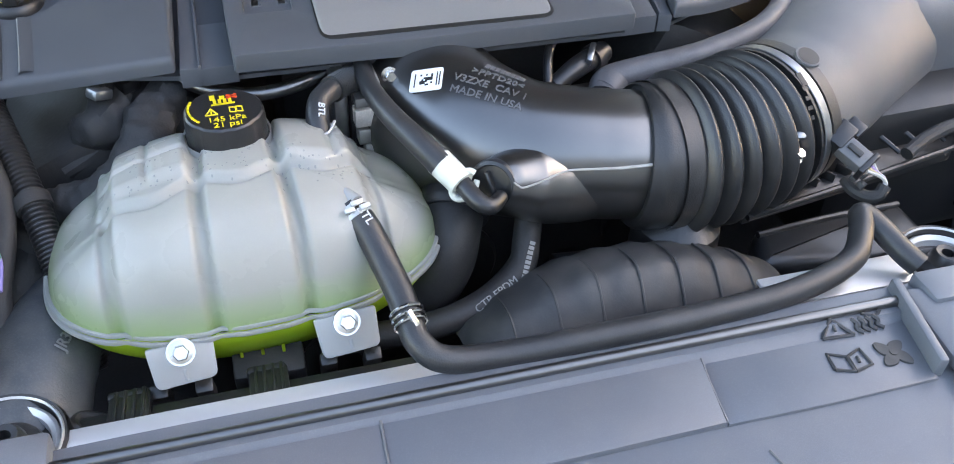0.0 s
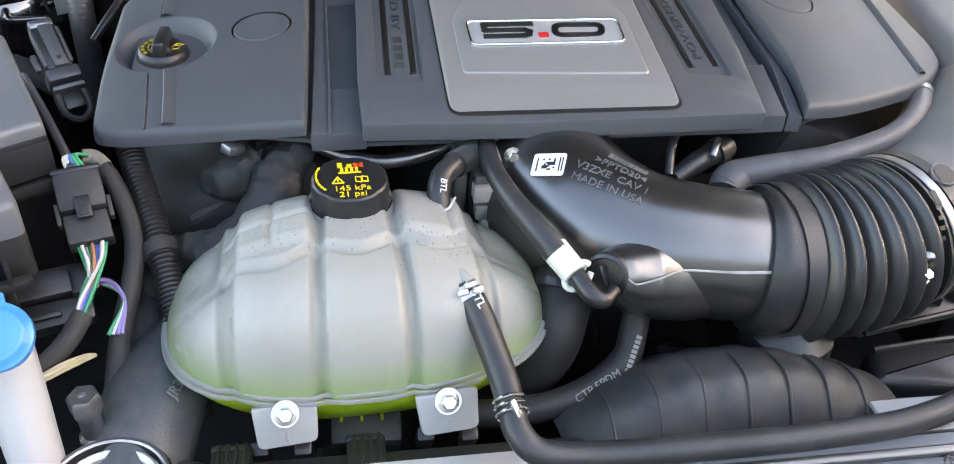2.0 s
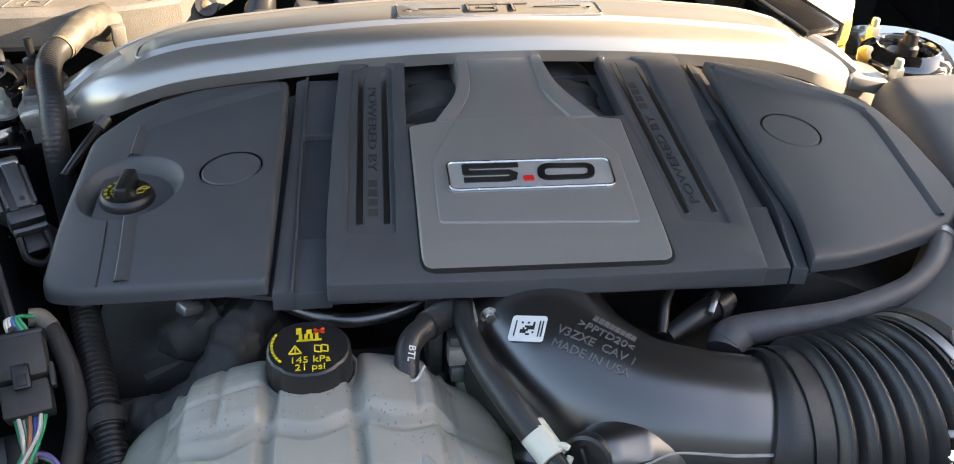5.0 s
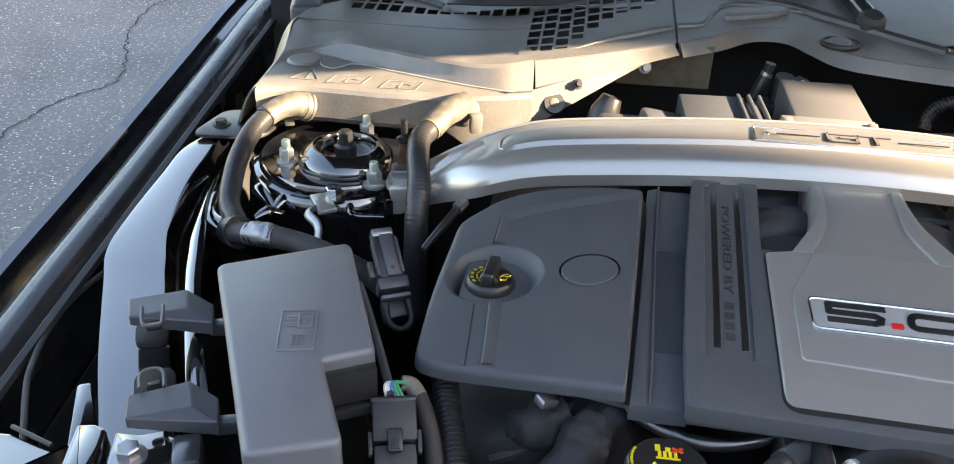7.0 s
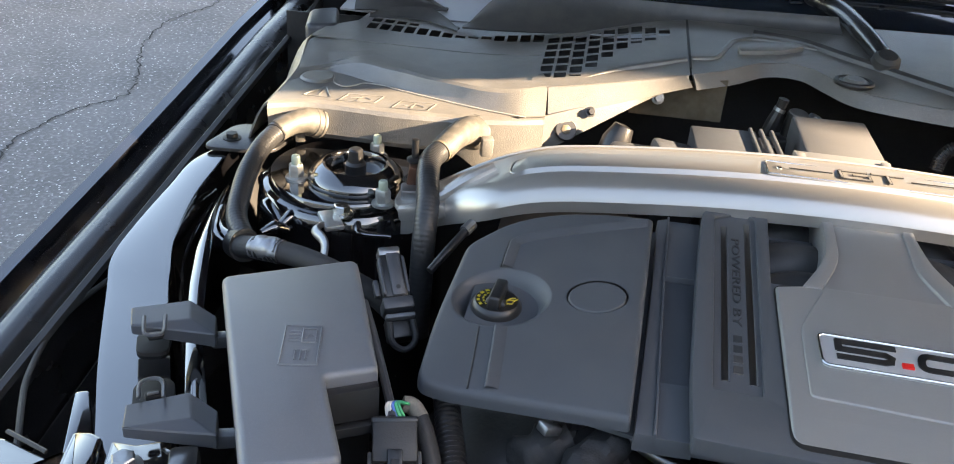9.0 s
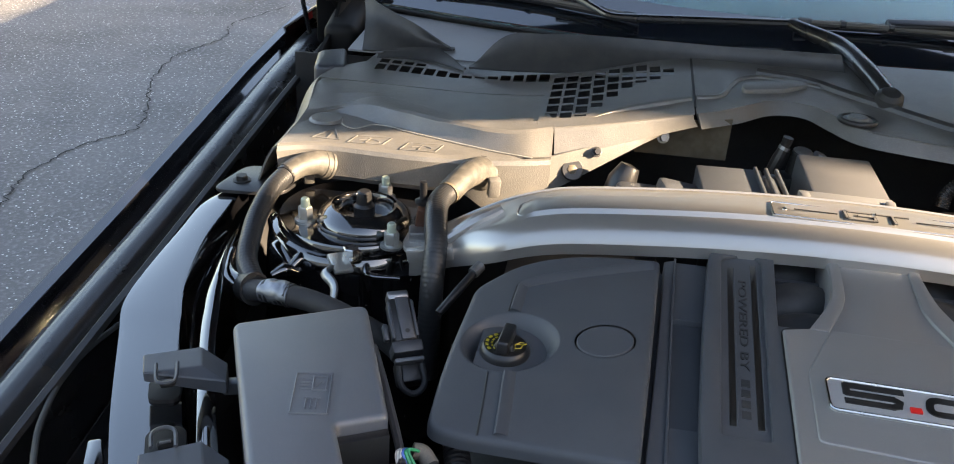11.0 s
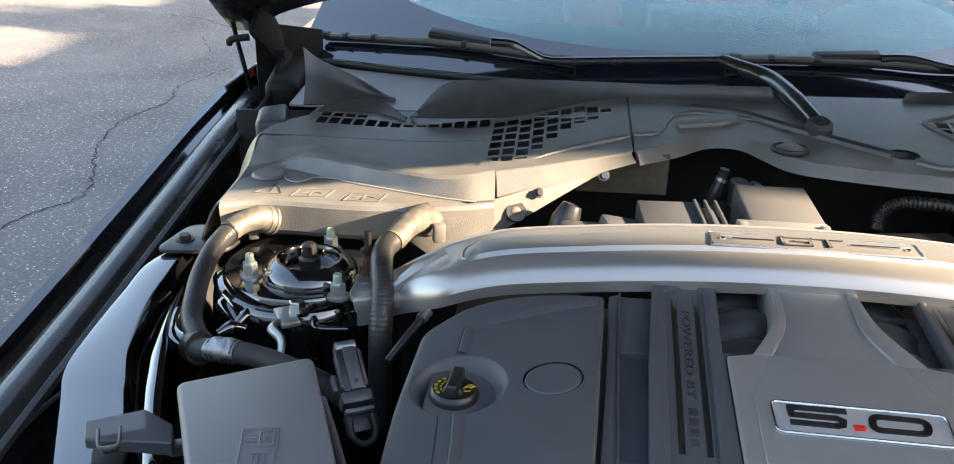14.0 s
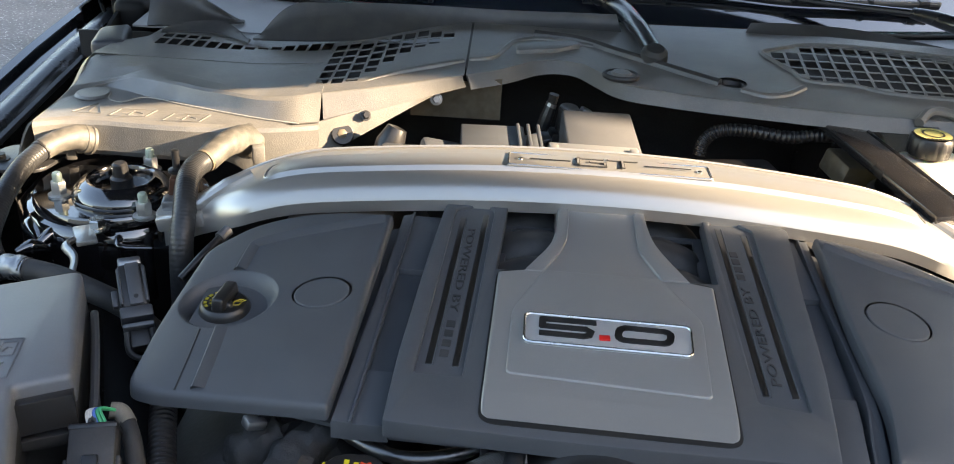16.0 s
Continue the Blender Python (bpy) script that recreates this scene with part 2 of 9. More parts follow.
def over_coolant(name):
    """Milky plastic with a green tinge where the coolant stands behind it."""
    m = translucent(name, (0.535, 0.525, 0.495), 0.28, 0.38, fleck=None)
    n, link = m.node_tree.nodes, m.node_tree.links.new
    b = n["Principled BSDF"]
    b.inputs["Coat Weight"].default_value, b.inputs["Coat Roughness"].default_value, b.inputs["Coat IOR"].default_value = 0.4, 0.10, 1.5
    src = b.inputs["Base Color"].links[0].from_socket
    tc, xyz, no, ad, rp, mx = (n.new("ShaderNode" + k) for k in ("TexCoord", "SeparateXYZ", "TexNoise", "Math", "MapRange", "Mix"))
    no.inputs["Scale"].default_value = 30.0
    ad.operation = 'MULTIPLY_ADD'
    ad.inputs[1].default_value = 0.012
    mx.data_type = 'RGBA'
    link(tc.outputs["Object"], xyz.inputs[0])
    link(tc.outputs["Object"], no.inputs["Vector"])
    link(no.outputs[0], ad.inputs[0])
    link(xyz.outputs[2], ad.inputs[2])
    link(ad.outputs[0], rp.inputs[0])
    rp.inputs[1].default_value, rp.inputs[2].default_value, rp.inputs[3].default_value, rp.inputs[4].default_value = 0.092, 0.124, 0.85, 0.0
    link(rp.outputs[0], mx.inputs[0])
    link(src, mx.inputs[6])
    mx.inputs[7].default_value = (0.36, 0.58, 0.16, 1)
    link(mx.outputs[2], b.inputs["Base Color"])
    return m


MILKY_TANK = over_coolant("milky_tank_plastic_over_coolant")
MILKY_GREEN = translucent("tank_plastic_over_coolant", (0.56, 0.72, 0.05), 0.3, 0.5)
COOLANT = mat("green_coolant", (0.30, 0.75, 0.06), 0.2, patch=0.1, sss=0.2)


def glass(name, tint=(0.82, 0.9, 0.92), sky_film=0.26):
    """Clear glass; a blue-green diffuse film paints in the brightness of reflected sky."""
    m = bpy.data.materials.new(name)
    m.use_nodes = True
    n, link = m.node_tree.nodes, m.node_tree.links.new
    tr, gl, fr, x = n.new("ShaderNodeBsdfTransparent"), n.new("ShaderNodeBsdfGlossy"), n.new("ShaderNodeLayerWeight"), n.new("ShaderNodeMixShader")
    tr.inputs[0].default_value = (*tint, 1)
    gl.inputs["Roughness"].default_value = 0.02
    fr.inputs[0].default_value = 0.5
    pw, ma = n.new("ShaderNodeMath"), n.new("ShaderNodeMath")
    pw.operation, ma.operation = 'POWER', 'MULTIPLY_ADD'
    pw.inputs[1].default_value, ma.inputs[1].default_value, ma.inputs[2].default_value = 3.5, 0.9, 0.04
    link(fr.outputs["Facing"], pw.inputs[0])
    link(pw.outputs[0], ma.inputs[0])
    link(ma.outputs[0], x.inputs[0])
    link(tr.outputs[0], x.inputs[1])
    link(gl.outputs[0], x.inputs[2])
    df, y = n.new("ShaderNodeBsdfDiffuse"), n.new("ShaderNodeMixShader")
    df.inputs[0].default_value = (0.40, 0.70, 0.76, 1)
    tc, no, rp = n.new("ShaderNodeTexCoord"), n.new("ShaderNodeTexNoise"), n.new("ShaderNodeMapRange")
    no.inputs["Scale"].default_value, no.inputs["Detail"].default_value = 3.0, 2
    rp.inputs[3].default_value, rp.inputs[4].default_value = sky_film * 0.85, sky_film * 1.15
    link(tc.outputs["Object"], no.inputs["Vector"])
    link(no.outputs[0], rp.inputs[0])
    link(rp.outputs[0], y.inputs[0])
    link(x.outputs[0], y.inputs[1])
    link(df.outputs[0], y.inputs[2])
    link(y.outputs[0], n["Material Output"].inputs[0])
    return m


GLASS = glass("windscreen_glass")


def asphalt():
    m = mat("worn_asphalt", (0.150, 0.146, 0.143), 0.8, grain=0.9, grain_scale=60, bump=1.0, patch=0.7, patch_scale=1.8,
            dust=0.25, dust_color=(0.27, 0.25, 0.23), fleck=(52.0, (0.66, 0.65, 0.62), 0.21))
    n, link = m.node_tree.nodes, m.node_tree.links.new
    for node in n:
        if node.bl_idname == "ShaderNodeBump":
            node.inputs["Distance"].default_value = 0.006
    return m


ASPHALT = asphalt()
CRACK = mat("open_crack", (0.028, 0.027, 0.026), 0.9, grain=0.3, grain_scale=90, patch=0.4, patch_scale=9)
GRASS = mat("lawn_grass", (0.40, 0.40, 0.16), 0.7, grain=0.4, grain_scale=40, patch=0.4, patch_scale=3)


# ---- building helpers ----
BASE = {}


def thing(name, label, category, at, group="", kind=""):
    """An Empty at the base of a thing; its parts are built in the place's own coordinates."""
    ob = new(name)
    ob.empty_display_size = 0.02
    ob.location = at
    BASE[ob] = Vector(at)
    return tagged(ob, label, category, group, kind)


def part(name, bm, material, parent=None, label="", sharp=35, flat=False):
    me = bpy.data.meshes.new(name)
    if parent is not None:
        bm.transform(Matrix.Translation(-BASE[parent]))
    bmesh.ops.recalc_face_normals(bm, faces=bm.faces[:])
    bm.to_mesh(me)
    bm.free()
    if not flat:
        me.polygons.foreach_set("use_smooth", [len(p.vertices) <= 4 for p in me.polygons])
        me.set_sharp_from_angle(angle=radians(sharp))
    me.materials.append(material)
    ob = new(name, me)
    if parent is not None:
        ob.parent = parent
        BASE[ob] = BASE[parent]
    else:
        BASE[ob] = Vector((0, 0, 0))
    return tagged(ob, label)


def add(bm, other, m=None):
    """Joins another bmesh into bm, at the pose m."""
    me = bpy.data.meshes.new("join")
    if m is not None:
        other.transform(m)
    other.to_mesh(me)
    bm.from_mesh(me)
    bpy.data.meshes.remove(me)
    other.free()
    return bm


def box(size, at=(0, 0, 0), turn=(0, 0, 0), bevel=0.0, seg=2, taper=1.0):
    bm = bmesh.new()
    bmesh.ops.create_cube(bm, size=1.0)
    for v in bm.verts:
        k = taper if v.co.z > 0 else 1.0
        v.co = Vector((v.co.x * size[0] * k, v.co.y * size[1] * k, v.co.z * size[2]))
    if bevel:
        bmesh.ops.bevel(bm, geom=bm.edges[:], offset=bevel, segments=seg, profile=0.5, affect='EDGES')
    bm.transform(pose(*at, *turn))
    return bm


def smooth_path(pts, per=8):
    """Catmull-Rom points along a path."""
    P = [Vector(p) for p in pts]
    if len(P) == 2:
        return [P[0].lerp(P[1], i / per) for i in range(per + 1)]
    P = [P[0] * 2 - P[1]] + P + [P[-1] * 2 - P[-2]]
    out = []
    for i in range(1, len(P) - 2):
        a, b, c, d = P[i - 1:i + 3]
        for k in range(per):
            t = k / per
            out.append(0.5 * ((2 * b) + (c - a) * t + (2 * a - 5 * b + 4 * c - d) * t * t + (3 * b - a - 3 * c + d) * t ** 3))
    out.append(P[-2].copy())
    return out


def tube(pts, r, seg=14, per=8, caps=True, wave=None, flat=1.0):
    """A round hose along a path. r: a radius, or one for each point; wave(s, k): a factor at arc length s."""
    path = smooth_path(pts, per)
    n = len(path)
    rs = [r] * len(pts) if isinstance(r, (int, float)) else list(r)
    bm = bmesh.new()
    up, rings, s = None, [], 0.0
    for i, p in enumerate(path):
        d = (path[min(i + 1, n - 1)] - path[max(i - 1, 0)]).normalized()
        if up is None:
            up = d.orthogonal().normalized()
        up = (up - d * up.dot(d)).normalized()
        side = d.cross(up)
        u = i / (n - 1) * (len(rs) - 1)
        k = min(int(u), len(rs) - 2)
        rad = rs[k] * (1 - (u - k)) + rs[k + 1] * (u - k)
        if i:
            s += (p - path[i - 1]).length
        if wave:
            rad *= wave(s, i)
        rings.append([bm.verts.new(p + (up * math.cos(a) + side * math.sin(a) * flat) * rad) for a in (2 * math.pi * j / seg for j in range(seg))])
    for a, b in zip(rings, rings[1:]):
        for j in range(seg):
            bm.faces.new((a[j], a[(j + 1) % seg], b[(j + 1) % seg], b[j]))
    if caps:
        bm.faces.new(rings[0][::-1])
        bm.faces.new(rings[-1])
    return bm


def corrugated(pts, r, pitch=0.006, depth=0.12, seg=14):
    """A ribbed conduit."""
    length = sum((Vector(b) - Vector(a)).length for a, b in zip(pts, pts[1:]))
    per = max(4, int(length / pitch * 4 / (len(pts) - 1)))
    return tube(pts, r, seg, per, wave=lambda s, i: 1 + depth * (1 if i % 4 in (0, 1) else -1))


def lathe(profile, seg=28, m=None, lobes=0, lobe_depth=0.0, closed=False):
    """A turned shape from (radius, height) pairs."""
    bm = bmesh.new()
    rings = []
    for r, z in profile:
        if r < 1e-6:
            rings.append([bm.verts.new((0, 0, z))])
        else:
            ring = []
            for j in range(seg):
                a = 2 * math.pi * j / seg
                k = r * (1 - lobe_depth * (0.5 + 0.5 * math.cos(lobes * a)) ** 6) if lobes else r
                ring.append(bm.verts.new((k * math.cos(a), k * math.sin(a), z)))
            rings.append(ring)
    for a, b in zip(rings, rings[1:]):
        if len(a) == 1 and len(b) == 1:
            continue
        for j in range(seg):
            j2 = (j + 1) % seg
            if len(a) == 1:
                bm.faces.new((a[0], b[j], b[j2]))
            elif len(b) == 1:
                bm.faces.new((a[j], a[j2], b[0]))
            else:
                bm.faces.new((a[j], a[j2], b[j2], b[j]))
    if m is not None:
        bm.transform(m)
    return bm


def rounded(pts, r, n=5):
    """A polygon with rounded corners; r: one radius, or one for each corner."""
    out = []
    k = len(pts)
    rs = [r] * k if isinstance(r, (int, float)) else r
    for i, p in enumerate(pts):
        p, a, b = Vector(p), Vector(pts[i - 1]), Vector(pts[(i + 1) % k])
        da, db = (a - p), (b - p)
        q = min(rs[i], da.length * 0.45, db.length * 0.45)
        if q < 1e-5:
            out.append(tuple(p))
            continue
        s, e = p + da.normalized() * q, p + db.normalized() * q
        for j in range(n + 1):
            t = j / n
            out.append(tuple(s * (1 - t) ** 2 + p * 2 * t * (1 - t) + e * t * t))
    return out


def prism(outline, z0, z1, bevel=0.0, holes=(), seg=2):
    """A plate with an outline in x and y, from z0 up to z1, with holes through it."""
    bm = bmesh.new()
    if holes:
        edges = []
        for loop in (outline, *holes):
            vs = [bm.verts.new((x, y, z0)) for x, y in loop]
            edges += [bm.edges.new((vs[i - 1], vs[i])) for i in range(len(vs))]
        bmesh.ops.triangle_fill(bm, use_beauty=True, use_dissolve=False, edges=edges)
    else:
        bm.faces.new([bm.verts.new((x, y, z0)) for x, y in outline])
    bmesh.ops.recalc_face_normals(bm, faces=bm.faces[:])
    made = bmesh.ops.extrude_face_region(bm, geom=bm.faces[:])
    top = [g for g in made["geom"] if isinstance(g, bmesh.types.BMVert)]
    for v in top:
        v.co.z = z1
    if bevel:
        tops = set(top)
        rim = [e for e in bm.edges if e.verts[0] in tops and e.verts[1] in tops and any(abs(f.normal.z) < 0.5 for f in e.link_faces)]
        bm.normal_update()
        rim = [e for e in bm.edges if e.verts[0] in tops and e.verts[1] in tops and any(abs(f.normal.z) < 0.5 for f in e.link_faces)]
        bmesh.ops.bevel(bm, geom=rim, offset=bevel, segments=seg, profile=0.5, affect='EDGES')
    return bm


def lift(bm, f):
    """Moves every vertex up by f(x, y)."""
    for v in bm.verts:
        v.co.z += f(v.co.x, v.co.y)
    return bm


def sheet(nu, nv, f, thick=0.003):
    """A shell over f(u, v), u and v from 0 to 1."""
    bm = bmesh.new()
    g = [[bm.verts.new(f(i / nu, j / nv)) for j in range(nv + 1)] for i in range(nu + 1)]
    for i in range(nu):
        for j in range(nv):
            bm.faces.new((g[i][j], g[i + 1][j], g[i + 1][j + 1], g[i][j + 1]))
    if thick:
        bmesh.ops.recalc_face_normals(bm, faces=bm.faces[:])
        bmesh.ops.solidify(bm, geom=bm.faces[:], thickness=thick)
    return bm


def words(text, size, m, depth=0.0006, align='CENTER'):
    """Raised lettering in the built-in font, lying in the x-y plane of the pose m."""
    cu = bpy.data.curves.new("lettering", 'FONT')
    cu.body, cu.size, cu.extrude, cu.align_x, cu.align_y, cu.resolution_u = text, size, depth, align, 'CENTER', 3
    ob = bpy.data.objects.new("lettering", cu)
    me = bpy.data.meshes.new_from_object(ob)
    bm = bmesh.new()
    bm.from_mesh(me)
    bm.transform(m)
    bpy.data.objects.remove(ob)
    bpy.data.curves.remove(cu)
    bpy.data.meshes.remove(me)
    return bm


def bars(n, length, height, m, depth=0.0008, fill=0.72, seed=1):
    """A row of plain bars where lettering cannot be read."""
    rnd = random.Random(seed)
    bm = bmesh.new()
    step = length / n
    for i in range(n):
        if rnd.random() < 0.12:
            continue
        add(bm, box((step * fill, height, depth), ((i + 0.5) * step - length / 2, 0, 0)), None)
    bm.transform(m)
    return bm


def along(p, direction, up=(0, 0, 1)):
    """A pose at p whose z axis points along direction."""
    return Matrix.Translation(p) @ Vector(direction).to_track_quat('Z', 'Y').to_matrix().to_4x4()


def lying(p, x_dir, normal):
    """A pose at p with its x axis along x_dir on a surface of that normal."""
    z = Vector(normal).normalized()
    x = Vector(x_dir)
    x = (x - z * x.dot(z)).normalized()
    y = z.cross(x)
    return Matrix(((x.x, y.x, z.x, p[0]), (x.y, y.y, z.y, p[1]), (x.z, y.z, z.z, p[2]), (0, 0, 0, 1)))


def hexnut(r, h, m):
    bm = lathe([(0, 0), (r * 1.35, 0), (r * 1.35, h * 0.16), (r * 1.0, h * 0.18), (r, h * 0.9), (r * 0.86, h), (0, h)], 6, None)
    fl = lathe([(0, 0), (r * 1.45, 0), (r * 1.45, h * 0.15), (r * 0.9, h * 0.22), (0, h * 0.22)], 20)
    add(bm, fl)
    bm.transform(m)
    return bm


def crumple(bm, amount, scale):
    """Pushes a surface in and out, like creased cloth."""
    bm.normal_update()
    for v in bm.verts:
        q = v.co * scale
        v.co += v.normal * amount * (noise.noise(q) + 0.5 * noise.noise(q * 2.3))
    return bm


def smoothstep(a, b, x):
    t = max(0.0, min(1.0, (x - a) / (b - a)))
    return t * t * (3 - 2 * t)


# ---- ground, lawn and shading walls ----
gm = bmesh.new()
bmesh.ops.create_grid(gm, x_segments=60, y_segments=60, size=400)
ground = part("ground", gm, ASPHALT, None)
tagged(ground, "worn grey asphalt driveway with cracks and pale chippings", "ground", kind="structure")


def crack_line(pts, width, seed):
    rnd = random.Random(seed)
    path = smooth_path([(x, y, 0) for x, y in pts], 14)
    bm = bmesh.new()
    last = None
    for i, p in enumerate(path):
        d = (path[min(i + 1, len(path) - 1)] - path[max(i - 1, 0)]).normalized()
        side = Vector((-d.y, d.x, 0))
        p = p + side * rnd.uniform(-0.012, 0.012)
        w = width * rnd.uniform(0.35, 1.2)
        row = [bm.verts.new(p + side * w + Vector((0, 0, 0.004))), bm.verts.new(p - side * w + Vector((0, 0, 0.004)))]
        if last:
            bm.faces.new((last[0], row[0], row[1], last[1]))
        last = row
    return bm


for n, (pts, w) in enumerate((
        ([(-2.02, 1.3), (-2.06, 1.75), (-2.15, 2.05), (-2.12, 2.35), (-2.02, 2.6), (-2.12, 2.88), (-2.25, 3.2), (-2.3, 3.56), (-2.22, 3.9), (-2.28, 4.2), (-2.15, 4.7)], 0.0042),
        ([(-3.205, 6.154), (-3.023, 6.106), (-2.835, 6.035), (-2.566, 5.797)], 0.006),
        ([(-2.638, 5.459), (-2.51, 5.219), (-2.408, 5.011)], 0.003))):
    part("crack", crack_line(pts, w, n), CRACK, ground, flat=True)


def lawn():
    rnd = random.Random(5)
    bm = bmesh.new()
    for i in range(14000):
        t = rnd.random()
        y = 4.5 + 9 * t
        edge = -4.85 - 0.05 * (y - 6) + 0.12 * noise.noise(Vector((y * 1.3, 0, 0)))
        x = edge - rnd.random() ** 1.5 * 5
        h, a = rnd.uniform(0.03, 0.08), rnd.uniform(0, 6.28)
        dx, dy = math.cos(a) * 0.012, math.sin(a) * 0.012
        lean = Vector((rnd.uniform(-0.03, 0.03), rnd.uniform(-0.03, 0.03), h))
        b = Vector((x, y, 0.0))
        bm.faces.new([bm.verts.new(b + Vector((dx, dy, 0))), bm.verts.new(b - Vector((dx, dy, 0))), bm.verts.new(b + lean)])
    return bm


lg = bmesh.new()
lg.faces.new([lg.verts.new(p) for p in ((-4.82, 3.0, 0.02), (-4.82, 16.0, 0.02), (-40, 16, 0.02), (-40, 3, 0.02))])
lawn_bed = part("lawn", lg, GRASS, None, flat=True)
tagged(lawn_bed, "sunlit green lawn beside the driveway", "lawn", kind="structure")
tagged(part("grass", lawn(), GRASS, lawn_bed, flat=True), "short grass blades along the driveway edge", kind="stuff")

# unseen walls added: shade over the front of the car, sun through their gap
blocker_front = part("wall_1", box((0.3, 14.6, 4.2), (5.2, -7.74, 2.1), bevel=0.02), WALL_PAINT, None)
tagged(blocker_front, "unseen plain wall added to shade the front of the car", "wall", kind="structure")
blocker_rear = part("wall_2", box((0.3, 1.46, 4.2), (5.2, 0.57, 2.1), bevel=0.02), WALL_PAINT, None)
tagged(blocker_rear, "unseen plain wall added to shade the rear cowl and windscreen", "wall", kind="structure")

# unseen wall, added to darken the horizon that glossy parts reflect
dark_horizon = part("wall_3", box((12.0, 0.3, 3.2), (-0.9, -5.4, 1.6), bevel=0.02), WALL_PAINT, None)
tagged(dark_horizon, "unseen plain wall added as a dark horizon for reflections", "wall", kind="structure")

annex = part("wall_4", box((0.3, 3.6, 3.30), (5.70, 3.75, 1.65), bevel=0.02), WALL_PAINT, None)
tagged(annex, "low painted outbuilding wall shading the driveway", "wall", kind="structure")

# the tree whose top throws a patch of shade on the driveway
tree = thing("tree", "leafy tree behind the outbuilding wall", "tree", (6.7, 4.55, 0))
part("trunk", tube([(6.7, 4.55, 0), (6.72, 4.53, 1.2), (6.66, 4.57, 2.3), (6.7, 4.55, 3.2)], [0.16, 0.13, 0.11, 0.07], 12, 5), BARK, tree, "rough brown trunk")
tr = random.Random(12)
tips = []
for k in range(7):
    a, h = k * 0.9, 2.5 + 0.11 * k
    tip = Vector((6.7 + 0.45 * math.cos(a), 4.55 + 0.28 * math.sin(a), h + tr.uniform(0.4, 0.6)))
    tips.append(tip)
    part("limb", tube([(6.68, 4.55, h), (6.7 + 0.2 * math.cos(a), 4.55 + 0.12 * math.sin(a), h + 0.25), tuple(tip)], [0.045, 0.03, 0.012], 8, 4), BARK, tree)
crown = bmesh.new()
for i in range(6000):
    p = tips[i % len(tips)] + Vector((tr.gauss(0, 0.22), tr.gauss(0, 0.14), tr.gauss(0.1, 0.20)))
    u = Vector((tr.gauss(0, 1), tr.gauss(0, 1), tr.gauss(0, 1))).normalized() * tr.uniform(0.04, 0.08)
    w = u.orthogonal().normalized() * u.length * 0.5
    crown.faces.new([crown.verts.new(p + q) for q in (-u, w, u, -w)])
part("crown", crown, LEAF, tree, "loose crown of green leaves", flat=True)

# ---- the car's body ----
car = thing("car", "glossy black coupe with its bonnet propped open", "car", (0, 1.2, 0))


def fender_z(y):
    """Height of the wing's upper edge along the car."""
    pts = [(-0.75, 0.60), (-0.3, 0.72), (0.0, 0.775), (0.2, 0.803), (0.4, 0.826), (0.67, 0.862), (0.83, 0.884), (1.0, 0.90), (1.25, 0.916), (1.6, 0.92)]
    for (a, za), (b, zb) in zip(pts, pts[1:]):
        if y <= b:
            return za + (zb - za) * (y - a) / (b - a)
    return pts[-1][1]


def wing(side, first, last):
    """A wing: outer skin, rolled upper edge, gutter and inner rail."""
    prof = [(-0.945, -0.44), (-0.95, -0.32), (-0.935, -0.20), (-0.90, -0.11), (-0.865, -0.05), (-0.838, -0.012), (-0.824, 0.0), (-0.813, -0.004),
            (-0.812, -0.022), (-0.80, -0.028), (-0.792, -0.014), (-0.779, -0.003), (-0.765, 0.0), (-0.752, -0.004), (-0.742, -0.014), (-0.737, -0.12)][first:last]

    def f(u, v):
        y = -0.62 + 1.75 * u
        k = v * (len(prof) - 1)
        i = min(int(k), len(prof) - 2)
        t = k - i
        x = prof[i][0] * (1 - t) + prof[i + 1][0] * t
        z = prof[i][1] * (1 - t) + prof[i + 1][1] * t
        pinch = 0.16 * max(0.0, -y - 0.05) ** 1.5
        return Vector((side * -(x + pinch) * -1, y, fender_z(y) + z))
    return sheet(46, 3 * (len(prof) - 1), f, 0.0015)


for side in (1, -1):
    part("front_wing", wing(side, 0, 10), PAINT, car, "glossy black wing with a rolled upper edge and gutter")
    part("wing_rail", wing(side, 9, 16), SATIN_RAIL, car, "satin black inner rail beside the gutter")


def strip_line(side, x, dz, r, y0=-0.3, y1=0.95):
    return tube([(side * x, y, fender_z(y) + dz) for y in (y0, y0 + 0.3, y0 + 0.6, 0.62, y1)], r, 6, 6)


for side in (-1, 1):
    part("rubber_seal", strip_line(side, 0.7285, 0.0, 0.006), RUBBER, car, "rubber seal along the wing's inner edge")

# inner wing panels that close the engine bay
APRON_OUT = [(-0.545, -0.12), (-0.582, -0.044), (-0.619, 0.028), (-0.665, 0.128), (-0.687, 0.178), (-0.695, 0.235), (-0.701, 0.332), (-0.703, 0.40), (-0.679, 0.466)]
APRON_IN = [(-0.497, -0.11), (-0.531, -0.03), (-0.567, 0.045), (-0.611, 0.135), (-0.630, 0.180), (-0.649, 0.232), (-0.666, 0.32), (-0.671, 0.40), (-0.676, 0.462)]

FLANGE_OUT = [(0.648, 0.36), (0.641, 0.302), (0.625, 0.232), (0.611, 0.188), (0.597, 0.148), (0.565, 0.07), (0.53, -0.01)]
